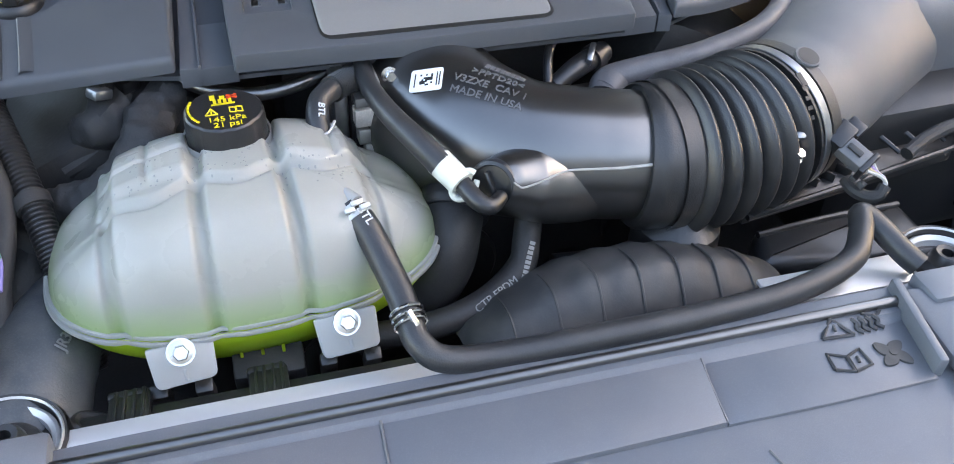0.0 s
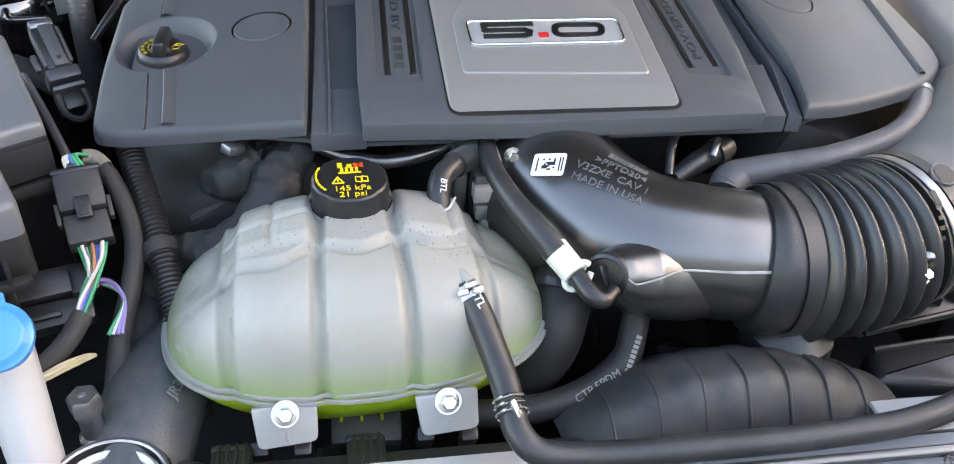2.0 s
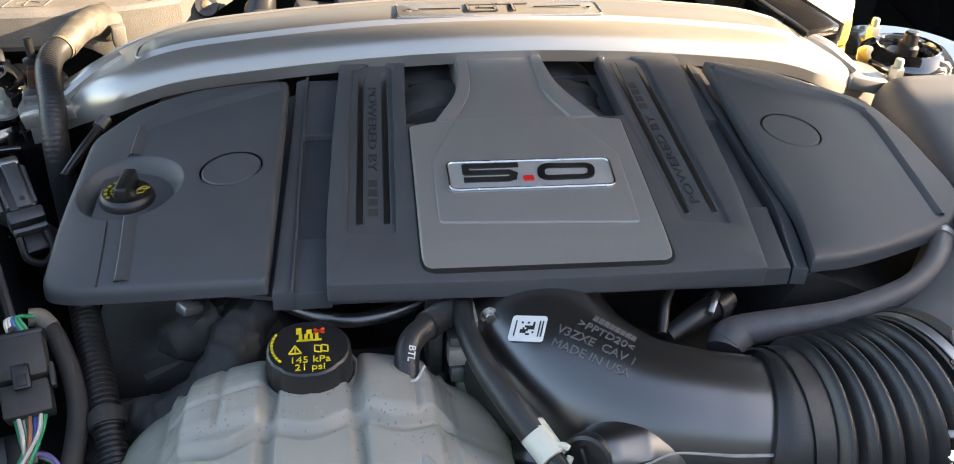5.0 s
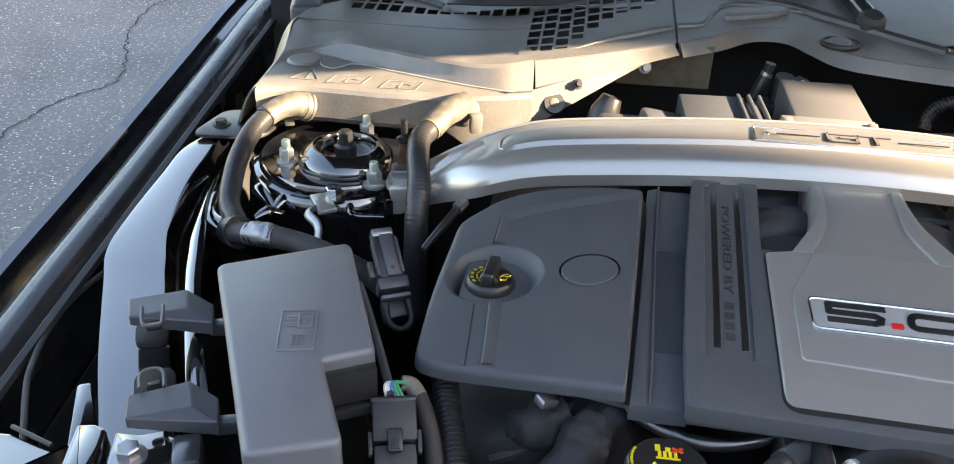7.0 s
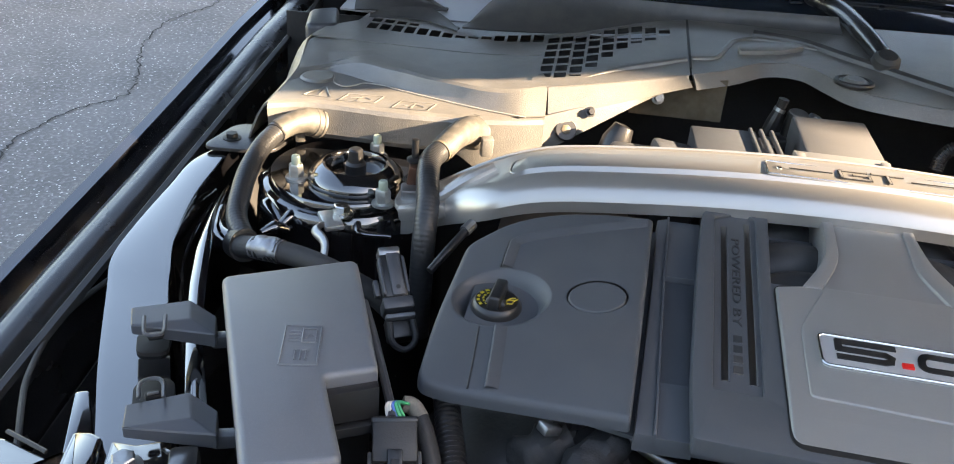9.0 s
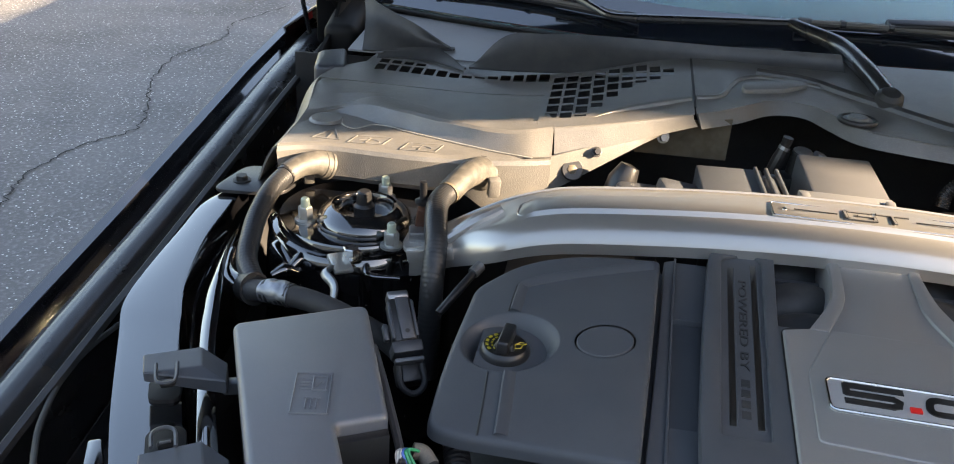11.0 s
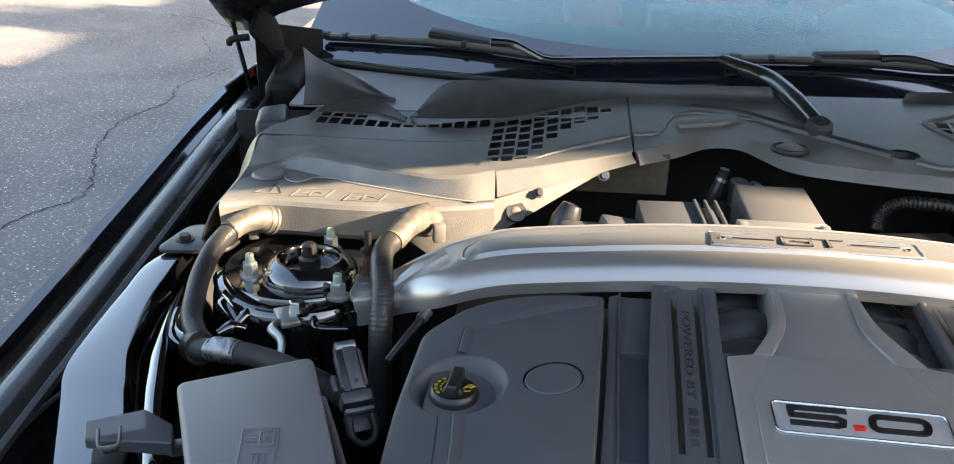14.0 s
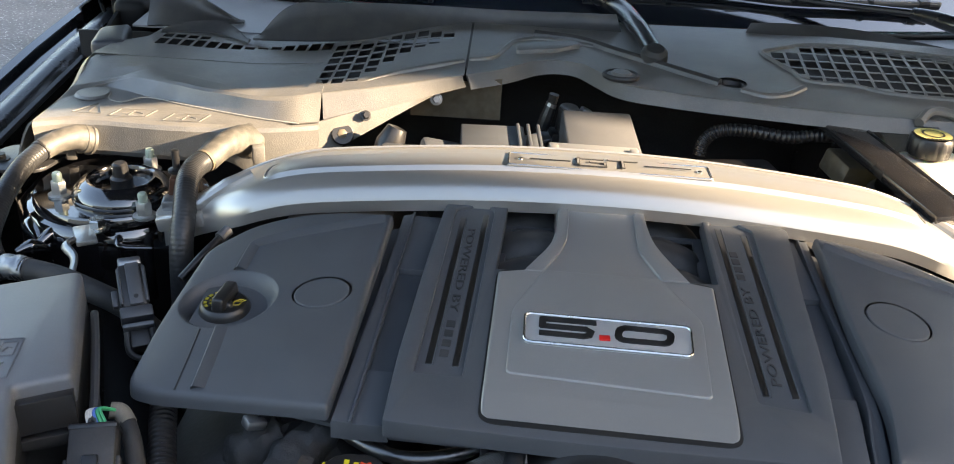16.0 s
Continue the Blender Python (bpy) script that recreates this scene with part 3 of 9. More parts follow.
FLANGE_IN = [(0.644, 0.36), (0.633, 0.297), (0.613, 0.235), (0.594, 0.181), (0.576, 0.132), (0.545, 0.06), (0.512, -0.01)]


def ease(pts, t):
    k = t * (len(pts) - 1)
    i = min(int(k), len(pts) - 2)
    path = smooth_path([(x, y, 0) for x, y in pts], 6)
    s = t * (len(path) - 1)
    j = min(int(s), len(path) - 2)
    return path[j].lerp(path[j + 1], s - j)


def apron(side):
    def f(u, v):
        a, b = ease(APRON_OUT, u), ease(APRON_IN, u)
        w = [-0.12, -0.02, 0.0, 0.12, 0.5, 0.88, 1.0, 1.04, 1.08, 1.2][int(round(v * 9))]
        dz = [-0.10, -0.010, -0.001, 0.0, 0.0, 0.0, -0.001, -0.008, -0.04, -0.16][int(round(v * 9))]
        p = a.lerp(b, w)
        return Vector((-side * p.x, p.y, 0.848 + dz + 0.01 * (u - 0.4)))
    return sheet(48, 9, f, 0.0015)


for side in (-1, 1):
    part("inner_wing", apron(side), PAINT, car, "glossy black inner wing panel reflecting the sky")
    part("inner_wing_flange", sheet(40, 4, lambda u, v, s=side: Vector((s * (ease(FLANGE_OUT, u).lerp(ease(FLANGE_IN, u), v)).x, ease(FLANGE_OUT, u).lerp(ease(FLANGE_IN, u), v).y, 0.846 + 0.003 * math.sin(math.pi * v))), 0.0015), PAINT, car, "narrow black inner flange")
    part("edge_seam", tube([(-side * (ease(APRON_IN, t).x + 0.014), ease(APRON_IN, t).y - 0.006, 0.838) for t in (0.25, 0.4, 0.5, 0.6, 0.7, 0.8)], 0.0016, 6, 5), PAINT, car)
    part("inner_panel", sheet(12, 6, lambda u, v, s=side: Vector((s * (0.735 - 0.05 * v), -0.55 + 1.5 * u, 0.42 + (fender_z(-0.55 + 1.5 * u) - 0.1 - 0.42) * (1 - v))), 0.002), BLACK_VOID, car)

part("bay_floor", sheet(4, 4, lambda u, v: Vector((-0.73 + 1.46 * u, -0.58 + 1.5 * v, 0.42)), 0.003), BLACK_VOID, car)
part("firewall", sheet(20, 6, lambda u, v: Vector((-0.73 + 1.46 * u, 0.80 + 0.02 * math.sin(9 * u), 0.42 + 0.5 * v)), 0.004), BLACK_VOID, car)
part("front_crossmember", box((1.3, 0.06, 0.30), (0, -0.50, 0.56), bevel=0.02), BLACK_VOID, car)

# bonnet, propped open
def hood_point(x, s, drop=0.0):
    """A point of the open bonnet: s from the rear edge (0) to the front edge (1)."""
    rise = radians(33)
    crown = 0.108 * max(0.0, 1 - (x / 0.74) ** 2) ** 0.6
    rear = 0.985 - 0.028 * (x / 0.74) ** 2
    d = s * 1.16
    return Vector((x * (1 - 0.06 * s), rear - d * math.cos(rise) - drop * math.sin(rise), 1.015 + d * math.sin(rise) + crown - drop * math.cos(rise)))


hood = part("bonnet", sheet(36, 30, lambda u, v: hood_point(-0.785 + 1.57 * u, v), 0.004), PAINT, car, "open black bonnet")


def hood_inner():
    """The pressed inner panel with its edge frame, cross ribs and sunken fields."""
    def f(u, v):
        x = -0.768 + 1.536 * u
        e = min(u, 1 - u) * 1.536
        r = 0.012 + 0.012 * smoothstep(0.0, 0.08, v)
        field = smoothstep(0.10, 0.13, e) * smoothstep(0.10, 0.14, v) * smoothstep(1.0, 0.93, v)
        rib = max(math.exp(-((u - 0.5) / 0.03) ** 2), math.exp(-((v - 0.45) / 0.03) ** 2), math.exp(-((abs(u - 0.5) - 0.26) / 0.02) ** 2))
        return hood_point(x, 0.012 + 0.97 * v, r - 0.014 * field * (1 - 0.9 * rib))
    return sheet(70, 50, f, 0.002)


part("inner_panel", hood_inner(), SATIN_PAINT, hood, "pressed black inner panel")
part("rear_seal", tube([hood_point(x, 0.10 + 0.05 * math.cos(x * 9), 0.034) for x in (-0.5, -0.35, -0.2, 0.0, 0.12, 0.25, 0.4, 0.55)], 0.008, 8, 8), RUBBER, hood, "rubber seal under the bonnet")
part("edge_seal", tube([hood_point(x, 0.17, 0.03) for x in (-0.62, -0.45, -0.3, -0.1)], 0.0035, 8, 8), SATIN_PAINT, hood)
for s in (-1, 1):
    arm_b = prism(rounded([(0.835, 1.030), (0.90, 0.992), (0.955, 0.955), (0.985, 0.925), (1.02, 0.94), (1.00, 0.985), (0.955, 1.03), (0.88, 1.06)], 0.012), -0.004, 0.004, 0.001)
    arm_b.transform(Matrix(((0, 0, 1, s * 0.712), (1, 0, 0, 0), (0, 1, 0, 0), (0, 0, 0, 1))))
    hinge = part("hinge", arm_b, HINGE_BLACK, hood, "black bonnet hinge")
    foot_b = prism(rounded([(0.80, 0.86), (0.99, 0.86), (1.0, 0.965), (0.955, 0.985), (0.90, 0.94), (0.82, 0.915)], 0.01), -0.003, 0.003, 0.001)
    foot_b.transform(Matrix(((0, 0, 1, s * 0.70), (1, 0, 0, 0), (0, 1, 0, 0), (0, 0, 0, 1))))
    part("hinge_foot", foot_b, HINGE_BLACK, hinge)
    part("hinge_bolt", tube([(s * 0.725, 0.94, 0.975), (s * 0.69, 0.94, 0.975)], 0.008, 12, 1), HINGE_BLACK, hinge)
    part("hinge_latch", tube([(s * 0.725, 0.865, 1.016), (s * 0.752, 0.862, 1.012), (s * 0.758, 0.868, 1.004)], 0.0055, 8, 3), HINGE_BLACK, hinge)
    part("hinge_cover", box((0.055, 0.14, 0.075), (s * 0.690, 0.945, 0.915), (6, 0, s * -6), 0.014, 3), HINGE_BLACK, hinge, "black rubber cover over the hinge foot")
# black sheets added to fill the dark gap between hinge and windscreen
for side in (-1, 1):
    part("dark_filler", sheet(4, 4, lambda u, v, s=side: Vector((s * (0.752 - 0.10 * u), 0.972 + 0.055 * u, 0.85 + (0.17 - 0.02 * u) * v)), 0.004), HINGE_BLACK, car, "added black sheet filling the dark gap beside the hinge")
part("gas_strut", tube([(-0.763, 0.965, 0.905), (-0.76, 0.90, 1.02), (-0.757, 0.83, 1.15), (-0.752, 0.74, 1.25)], [0.004, 0.004, 0.0065, 0.0065], 8, 4), SATIN_PAINT, car, "thin black bonnet strut")

# windscreen, roof and closed rear body
def screen_point(u, v):
    x = -0.69 + 1.38 * u
    k = (x / 0.69) ** 2
    bow = 0.03 * math.sin(math.pi * v)
    return Vector((x * (1 - 0.16 * v), 0.93 + 0.13 * k + v * (0.80 - 0.03 * k), 0.975 - 0.005 * k + v * 0.385 + bow))


FOOT_V = -0.045
screen = part("windscreen", sheet(30, 16, lambda u, v: screen_point(u, FOOT_V + (1 - FOOT_V) * v), 0.004), GLASS, car, "clear raked windscreen reflecting the sky")
screen.visible_shadow = False
part("scuttle", sheet(30, 4, lambda u, v: screen_point(u, FOOT_V) + Vector((0, 0.012 + 0.01 * v, 0.002 - 0.20 * v)), 0.004), BLACK_VOID, car, "dark scuttle below the windscreen")
part("glass_seal", tube([screen_point(k / 14, FOOT_V) + Vector((0, -0.002, 0.0)) for k in range(15)], 0.0028, 8, 4), INK_AND_GAPS, car, "black rubber seal under the glass")
off = Vector((0, -0.0025, 0.005))
part("glass_border", sheet(30, 3, lambda u, v: screen_point(u, FOOT_V + 0.004 + v * (0.085 + 0.20 * abs(2 * u - 1) ** 3)) + off, 0.001), FRIT, screen, "black border along the foot of the glass")
for s in (0, 1):
    part("glass_border", sheet(4, 16, lambda u, v, s=s: screen_point(abs(s - (u * (0.05 + 0.07 * (1 - v) ** 6))), 0.12 + 0.88 * v) + off, 0.001), FRIT, screen)

ROOF = [(1.72, 1.375, 0.58), (1.95, 1.395, 0.57), (2.4, 1.385, 0.56), (2.9, 1.31, 0.55), (3.4, 1.14, 0.60), (3.9, 1.05, 0.66)]


def roof_point(u, v):
    k = v * (len(ROOF) - 1)
    i = min(int(k), len(ROOF) - 2)
    t = k - i
    y, z, w = (a * (1 - t) + b * t for a, b in zip(ROOF[i], ROOF[i + 1]))
    x = (2 * u - 1)
    return Vector((x * w, y, z - 0.06 * x ** 4))


part("roof", sheet(14, 10, lambda u, v: roof_point(u, 0.5 * v), 0.004), PAINT, car, "black roof falling to the tail")
part("rear_glass", sheet(14, 10, lambda u, v: roof_point(u, 0.5 + 0.5 * v), 0.004), GLASS, car, "sloping rear window").visible_shadow = False
for side in (-1, 1):
    part("body_side", sheet(24, 10, lambda u, v, s=side: Vector((s * (0.94 + 0.02 * math.sin(v * 3) - 0.02 * (2 * u - 1) ** 8), 1.0 + 3.05 * u, 0.22 + v * (0.50 + 0.03 * u))), 0.003), PAINT, car)
    part("shoulder", sheet(24, 4, lambda u, v, s=side: Vector((s * (0.945 - 0.24 * v), 1.0 + 3.05 * u, 0.715 + 0.03 * u + 0.24 * math.sin(math.pi * v / 2) ** 0.8)), 0.003), PAINT, car)
    part("side_glass", sheet(20, 6, lambda u, v, s=side: Vector((s * (0.71 - 0.14 * v), 1.25 + 2.2 * u + 0.35 * v * (1 - 1.6 * u), 0.955 + v * (0.39 - 0.22 * max(0, u - 0.6) * 2.0))), 0.003), GLASS, car, "side window glass").visible_shadow = False
    part("front_side", sheet(10, 6, lambda u, v, s=side: Vector((s * (0.955 - 0.16 * max(0, 0.3 - u) ** 1.2), -0.62 + 1.65 * u, 0.25 + v * (fender_z(-0.62 + 1.65 * u) - 0.42 - 0.25 + 0.02))), 0.003), PAINT, car)
part("tail", box((1.75, 0.12, 0.72), (0, 4.02, 0.66), bevel=0.04), PAINT, car)
part("bumper", sheet(24, 10, lambda u, v: Vector((-0.84 + 1.68 * u, -0.62 - 0.14 * math.sin(math.pi * u) + 0.07 * (2 * v - 1) ** 2, 0.25 + 0.40 * v)), 0.004), PAINT, car, "black front bumper")
wheel_bm = lambda: lathe([(0.0, -0.10), (0.20, -0.10), (0.24, -0.12), (0.33, -0.12), (0.35, -0.10), (0.35, 0.10), (0.33, 0.12), (0.24, 0.12), (0.20, 0.09), (0.0, 0.09)], 36)
for wx in (-0.80, 0.80):
    for wy in (0.32, 3.04):
        wb = wheel_bm()
        wb.transform(pose(wx, wy, 0.352, 0, 90, 0))
        part("wheel", wb, TYRE, car, "black tyre on a dark rim")

# cabin behind the glass
dash = sheet(24, 10, lambda u, v: Vector((-0.66 + 1.32 * u, 1.06 + 0.10 * (2 * u - 1) ** 2 + 0.55 * v, 0.945 + 0.012 * math.sin(math.pi * v * 0.7) - 0.4 * max(0, v - 0.6))), 0.01)
part("dashboard", dash, DASH, car, "dark grey dashboard top")
for k in range(14):
    part("defrost_vent", box((0.052, 0.028, 0.006), (-0.42 + 0.06 * k, 1.17 + 0.02 * ((k - 7) / 7) ** 2, 0.957), bevel=0.002), INK_AND_GAPS, car)
part("centre_screen", prism(rounded([(-0.055, 1.44), (0.285, 1.44), (0.30, 1.56), (-0.06, 1.56)], 0.03), 0.90, 0.986, 0.012, (), 3), DASH, car, "raised centre of the dashboard")
cluster = sheet(16, 8, lambda u, v: Vector((0.30 + 0.34 * u, 1.36 + 0.24 * v, 0.935 + 0.075 * math.sin(math.pi * u) ** 0.6 * smoothstep(0.0, 0.75, v))), 0.012)
part("instrument_hood", cluster, DASH, car, "rounded hood over the instruments")
part("steering_wheel", lathe([(0.168 + 0.014 * math.cos(a), 0.014 * math.sin(a)) for a in (2 * math.pi * k / 10 for k in range(10))], 40, along((0.40, 1.72, 0.90), (0, 0.9, 0.45)), closed=True), DARK_PLASTIC, car, "dark steering wheel")
for sx in (-0.36, 0.36):
    sb = box((0.48, 0.16, 0.62), (sx, 2.12, 0.80), (12, 0, 0), 0.06, 3, 0.9)
    seat = part("seat", sb, RED_SEAT, car, "red leather front seat")
    for e in (-1, 1):
        part("bolster", box((0.10, 0.20, 0.60), (sx + e * 0.21, 2.06, 0.80), (12, 0, e * -35), 0.035, 3, 0.9), RED_SEAT, seat, "raised red side bolster")
    part("headrest", box((0.26, 0.10, 0.17), (sx, 2.19, 1.19), (10, 0, 0), 0.035, 3), RED_SEAT, seat)
part("rear_bulkhead", box((1.3, 0.1, 0.8), (0, 3.2, 0.7), bevel=0.03), DASH, car)
part("cabin_floor", box((1.6, 2.9, 0.04), (0, 2.4, 0.30), bevel=0.01), DASH, car)


# ---- cowl ----
def cowl_z(x, y):
    """Height of the cowl's flat top."""
    left, right = 0.933, 0.958 + 0.10 * (y - 0.62)
    return left + (right - left) * smoothstep(-0.45, -0.12, x)


cowl = thing("cowl_panel", "weathered grey-black plastic cowl with grilles under the windscreen", "cowl panel", (-0.3, 0.6, 0.87))


FOOT_FRONT = [(-0.633, 0.454), (-0.600, 0.470), (-0.565, 0.474), (-0.530, 0.473), (-0.495, 0.472), (-0.462, 0.473), (-0.419, 0.478), (-0.381, 0.484), (-0.346, 0.494), (-0.314, 0.507)]
FOOT_RIDGE = [(-0.634, 0.521), (-0.608, 0.575), (-0.580, 0.574), (-0.537, 0.555), (-0.502, 0.547), (-0.476, 0.536), (-0.427, 0.521), (-0.387, 0.510), (-0.348, 0.4985), (-0.314, 0.509)]
CREST = [(-0.634, 0.548, 0.915), (-0.600, 0.582, 0.916), (-0.556, 0.582, 0.928), (-0.514, 0.563, 0.931), (-0.490, 0.553, 0.932), (-0.469, 0.544, 0.932), (-0.427, 0.530, 0.933), (-0.388, 0.521, 0.933), (-0.348, 0.524, 0.9355), (-0.316, 0.536, 0.939)]
CREST_BACK = [(-0.634, 0.566, 0.917), (-0.600, 0.592, 0.919), (-0.552, 0.598, 0.933), (-0.519, 0.590, 0.9345), (-0.496, 0.580, 0.935), (-0.474, 0.570, 0.935), (-0.433, 0.555, 0.935), (-0.393, 0.550, 0.935), (-0.350, 0.553, 0.9375), (-0.3175, 0.5565, 0.9405)]


def cowl_front():
    """The outer end: an upright front face, a low shelf and a ridge that sweeps up to the flat top."""
    lines = []
    flat = [Vector((x, y, 0.911)) for x, y in FOOT_FRONT]
    foot = [Vector((x, y, 0.912)) for x, y in FOOT_RIDGE]
    crest, back = [Vector(p) for p in CREST], [Vector(p) for p in CREST_BACK]
    ends = [-0.645, -0.612, -0.560, -0.524, -0.500, -0.478, -0.438, -0.398, -0.362, -0.3375]
    rear = [Vector((x, 0.612, max(cowl_z(x, 0.612) - 0.012 * (1 - smoothstep(-0.645, -0.56, x)), 0.9))) for x in ends]
    far = [Vector((x, 0.664, cowl_z(x, 0.664) - 0.0018 - 0.004 * (1 - smoothstep(-0.645, -0.60, x)))) for x in ends]
    near = [Vector((x, 0.646, cowl_z(x, 0.646) - 0.0004 - 0.005 * (1 - smoothstep(-0.645, -0.60, x)))) for x in ends]
    for row in ([p + Vector((0, 0.004, -0.047 - 0.035 * smoothstep(-0.42, -0.36, p.x))) for p in flat], [p + Vector((0, -0.001, -0.040)) for p in flat], [p + Vector((0, -0.004, -0.007)) for p in flat], [p + Vector((0, -0.002, -0.002)) for p in flat],
                [p + Vector((0, 0.004, 0.0)) for p in flat], [a.lerp(b, 0.5) for a, b in zip(flat, foot)], [p + Vector((0, -0.003, 0)) for p in foot], foot, [a.lerp(b, 0.3) + Vector((0, 0.0015, 0)) for a, b in zip(foot, crest)],
                [a.lerp(b, 0.85) + Vector((0, 0.0005, 0.0005)) for a, b in zip(foot, crest)], [p + Vector((0, 0.003, 0.0006)) for p in crest], [a.lerp(b, 0.6) + Vector((0, 0, 0.0008)) for a, b in zip(crest, back)], back,
                [p + Vector((0, 0.006, -0.0022 * smoothstep(-0.6, -0.54, p.x))) for p in back], rear, near, far):
        lines.append(smooth_path(row, 6))
    n = len(lines[0]) - 1
    return sheet(n, len(lines) - 1, lambda u, v: lines[int(round(v * (len(lines) - 1)))][int(round(u * n))], 0.0008)


part("front_shelf", cowl_front(), COWL_PLASTIC, cowl, "moulded front shelf with a raised ridge", 17)


def left_end():
    """The side slope at the outer end and the flange with its clip."""
    edge = [(-0.633, 0.454, 0.911), (-0.634, 0.53, 0.913), (-0.637, 0.58, 0.917), (-0.645, 0.63, 0.927), (-0.648, 0.66, 0.929), (-0.640, 0.70, 0.931), (-0.602, 0.735, 0.931)]
    path = smooth_path(edge, 5)
    n = len(path) - 1
    bm = sheet(n, 4, lambda u, v: path[int(round(u * n))] + Vector((-0.030 * v, 0.004 * v, -0.055 * v ** 1.6)), 0.0025)
    return bm


part("outer_end", left_end(), COWL_PLASTIC, cowl)
part("end_flange", prism(rounded([(-0.705, 0.418), (-0.62, 0.428), (-0.61, 0.50), (-0.69, 0.50)], 0.02), 0.856, 0.860, 0.001), BLACK_PLASTIC, cowl, "black flange at the outer end")
part("clip", hexnut(0.0075, 0.007, pose(-0.679, 0.452, 0.860)), INK_AND_GAPS, cowl, "black push clip")


def slot_rows():
    """Grille openings of the outer half, as four-cornered holes."""
    holes = []
    for k in range(14):
        x0 = -0.5855 + 0.0180 * k
        lo = 0.7125 - 0.0012 * min(k, 5) + 0.0105 * math.exp(-((k - 8.5) / 1.9) ** 2)
        hi = 0.741 - 0.015 * math.exp(-((k - 7.5) / 1.9) ** 2) - 0.002 * smoothstep(3, 5, k) * (1 - smoothstep(9, 12, k))
        holes.append([(x0, lo), (x0 + 0.0142, lo), (x0 + 0.0132, hi), (x0 - 0.001, hi)])
        if k < 4:
            holes.append([(x0 - 0.001, hi + 0.006), (x0 + 0.0132, hi + 0.006), (x0 + 0.0125, hi + 0.026 - 0.002 * k), (x0 - 0.0012, hi + 0.026 - 0.002 * k)])
    ends = (0.567, 0.568, 0.574, 0.606, 0.641, 0.671, 0.690, 0.701, 0.708)
    tops = (0.724, 0.727, 0.722, 0.735, 0.746, 0.751, 0.756, 0.750, 0.741)
    for i, (a, b) in enumerate(zip(ends, tops)):
        x0 = -0.3305 + 0.0182 * i
        y = b
        while y > a + 0.006:
            ya = max(a, y - 0.0235)
            holes.append([(x0, ya - 0.0), (x0 + 0.0146, ya + 0.0025), (x0 + 0.0142, y + 0.0015), (x0 - 0.0004, y - 0.001)])
            y -= 0.0280
    return holes


left_top = prism([(-0.645 + 0.3075 * k / 14, 0.652) for k in range(15)] + [(-0.3375, 0.61), (-0.3375, 0.5565), (-0.3175, 0.5565), (-0.3165, 0.536), (-0.243, 0.557), (-0.148, 0.594), (-0.148, 0.83), (-0.20, 0.824), (-0.26, 0.817), (-0.33, 0.808), (-0.40, 0.80), (-0.47, 0.79), (-0.60, 0.79), (-0.604, 0.745), (-0.637, 0.705)],
                 -0.0009, 0.0, 0.0, slot_rows())
lift(left_top, cowl_z)
part("grille_panel", left_top, COWL_PLASTIC, cowl, "flat top with rows of grille openings", flat=True)
# solid black sheet in place of the shade under the openings
part("grille_shade", lift(prism([(-0.595, 0.70), (-0.36, 0.69), (-0.335, 0.562), (-0.30, 0.565), (-0.17, 0.69), (-0.16, 0.76), (-0.45, 0.755), (-0.595, 0.77)], -0.020, -0.017), cowl_z), INK_AND_GAPS, cowl)
part("raised_fold", lift(tube([(x, y, -0.002) for x, y in ((-0.275, 0.572), (-0.24, 0.598), (-0.206, 0.615), (-0.152, 0.640))], [0.002, 0.005, 0.0055, 0.0055], 8, 8), cowl_z), COWL_PLASTIC, cowl)


def front_lip(pts, drop, slope=0.012, end=None):
    """A turned-down edge along a line of the cowl."""
    path = smooth_path([(x, y, 0) for x, y in pts], 8)
    bm = bmesh.new()
    rows = []
    for i, p in enumerate(path):
        d = (path[min(i + 1, len(path) - 1)] - path[max(i - 1, 0)]).normalized()
        out = Vector((d.y, -d.x, 0))
        z = cowl_z(p.x, p.y)
        fall = drop if end is None else drop + (end - drop) * i / (len(path) - 1)
        rows.append([bm.verts.new(Vector((p.x, p.y, z)) + out * o + Vector((0, 0, dz))) for o, dz in ((-0.004, 0.0), (0.001, -0.001), (0.004, -0.005), (slope, -fall), (slope - 0.003, -fall), (0.0, -0.006), (-0.004, -0.003))])
    for a, b in zip(rows, rows[1:]):
        for j in range(7):
            bm.faces.new((a[j], a[(j + 1) % 7], b[(j + 1) % 7], b[j]))
    bm.faces.new(rows[0])
    bm.faces.new(rows[-1][::-1])
    return bm


part("front_lip", front_lip([(-0.3155, 0.5365), (-0.28, 0.546), (-0.243, 0.557), (-0.20, 0.573), (-0.150, 0.593)], 0.034, 0.016, 0.010), COWL_PLASTIC, cowl)
# triangular stay under the lip, with its two bolts
stay = sheet(10, 6, lambda u, v: Vector((-0.316 + 0.131 * u, 0.511 + 0.064 * u - 0.006 * v, 0.911 + 0.027 * u - (0.046 - 0.042 * u) * v)), 0.003)
part("stay", stay, COWL_PLASTIC, cowl, "bolted side stay")
part("washer_bolt", hexnut(0.0062, 0.004, along((-0.289, 0.520, 0.894), (0.3, -0.8, 0.5))), DUSTY_TAN, cowl, "zinc flange bolt")
part("washer", lathe([(0, 0), (0.013, 0), (0.014, 0.002), (0.0125, 0.004), (0, 0.004)], 24, along((-0.289, 0.521, 0.8935), (0.3, -0.8, 0.5))), BLACK_PLASTIC, cowl)
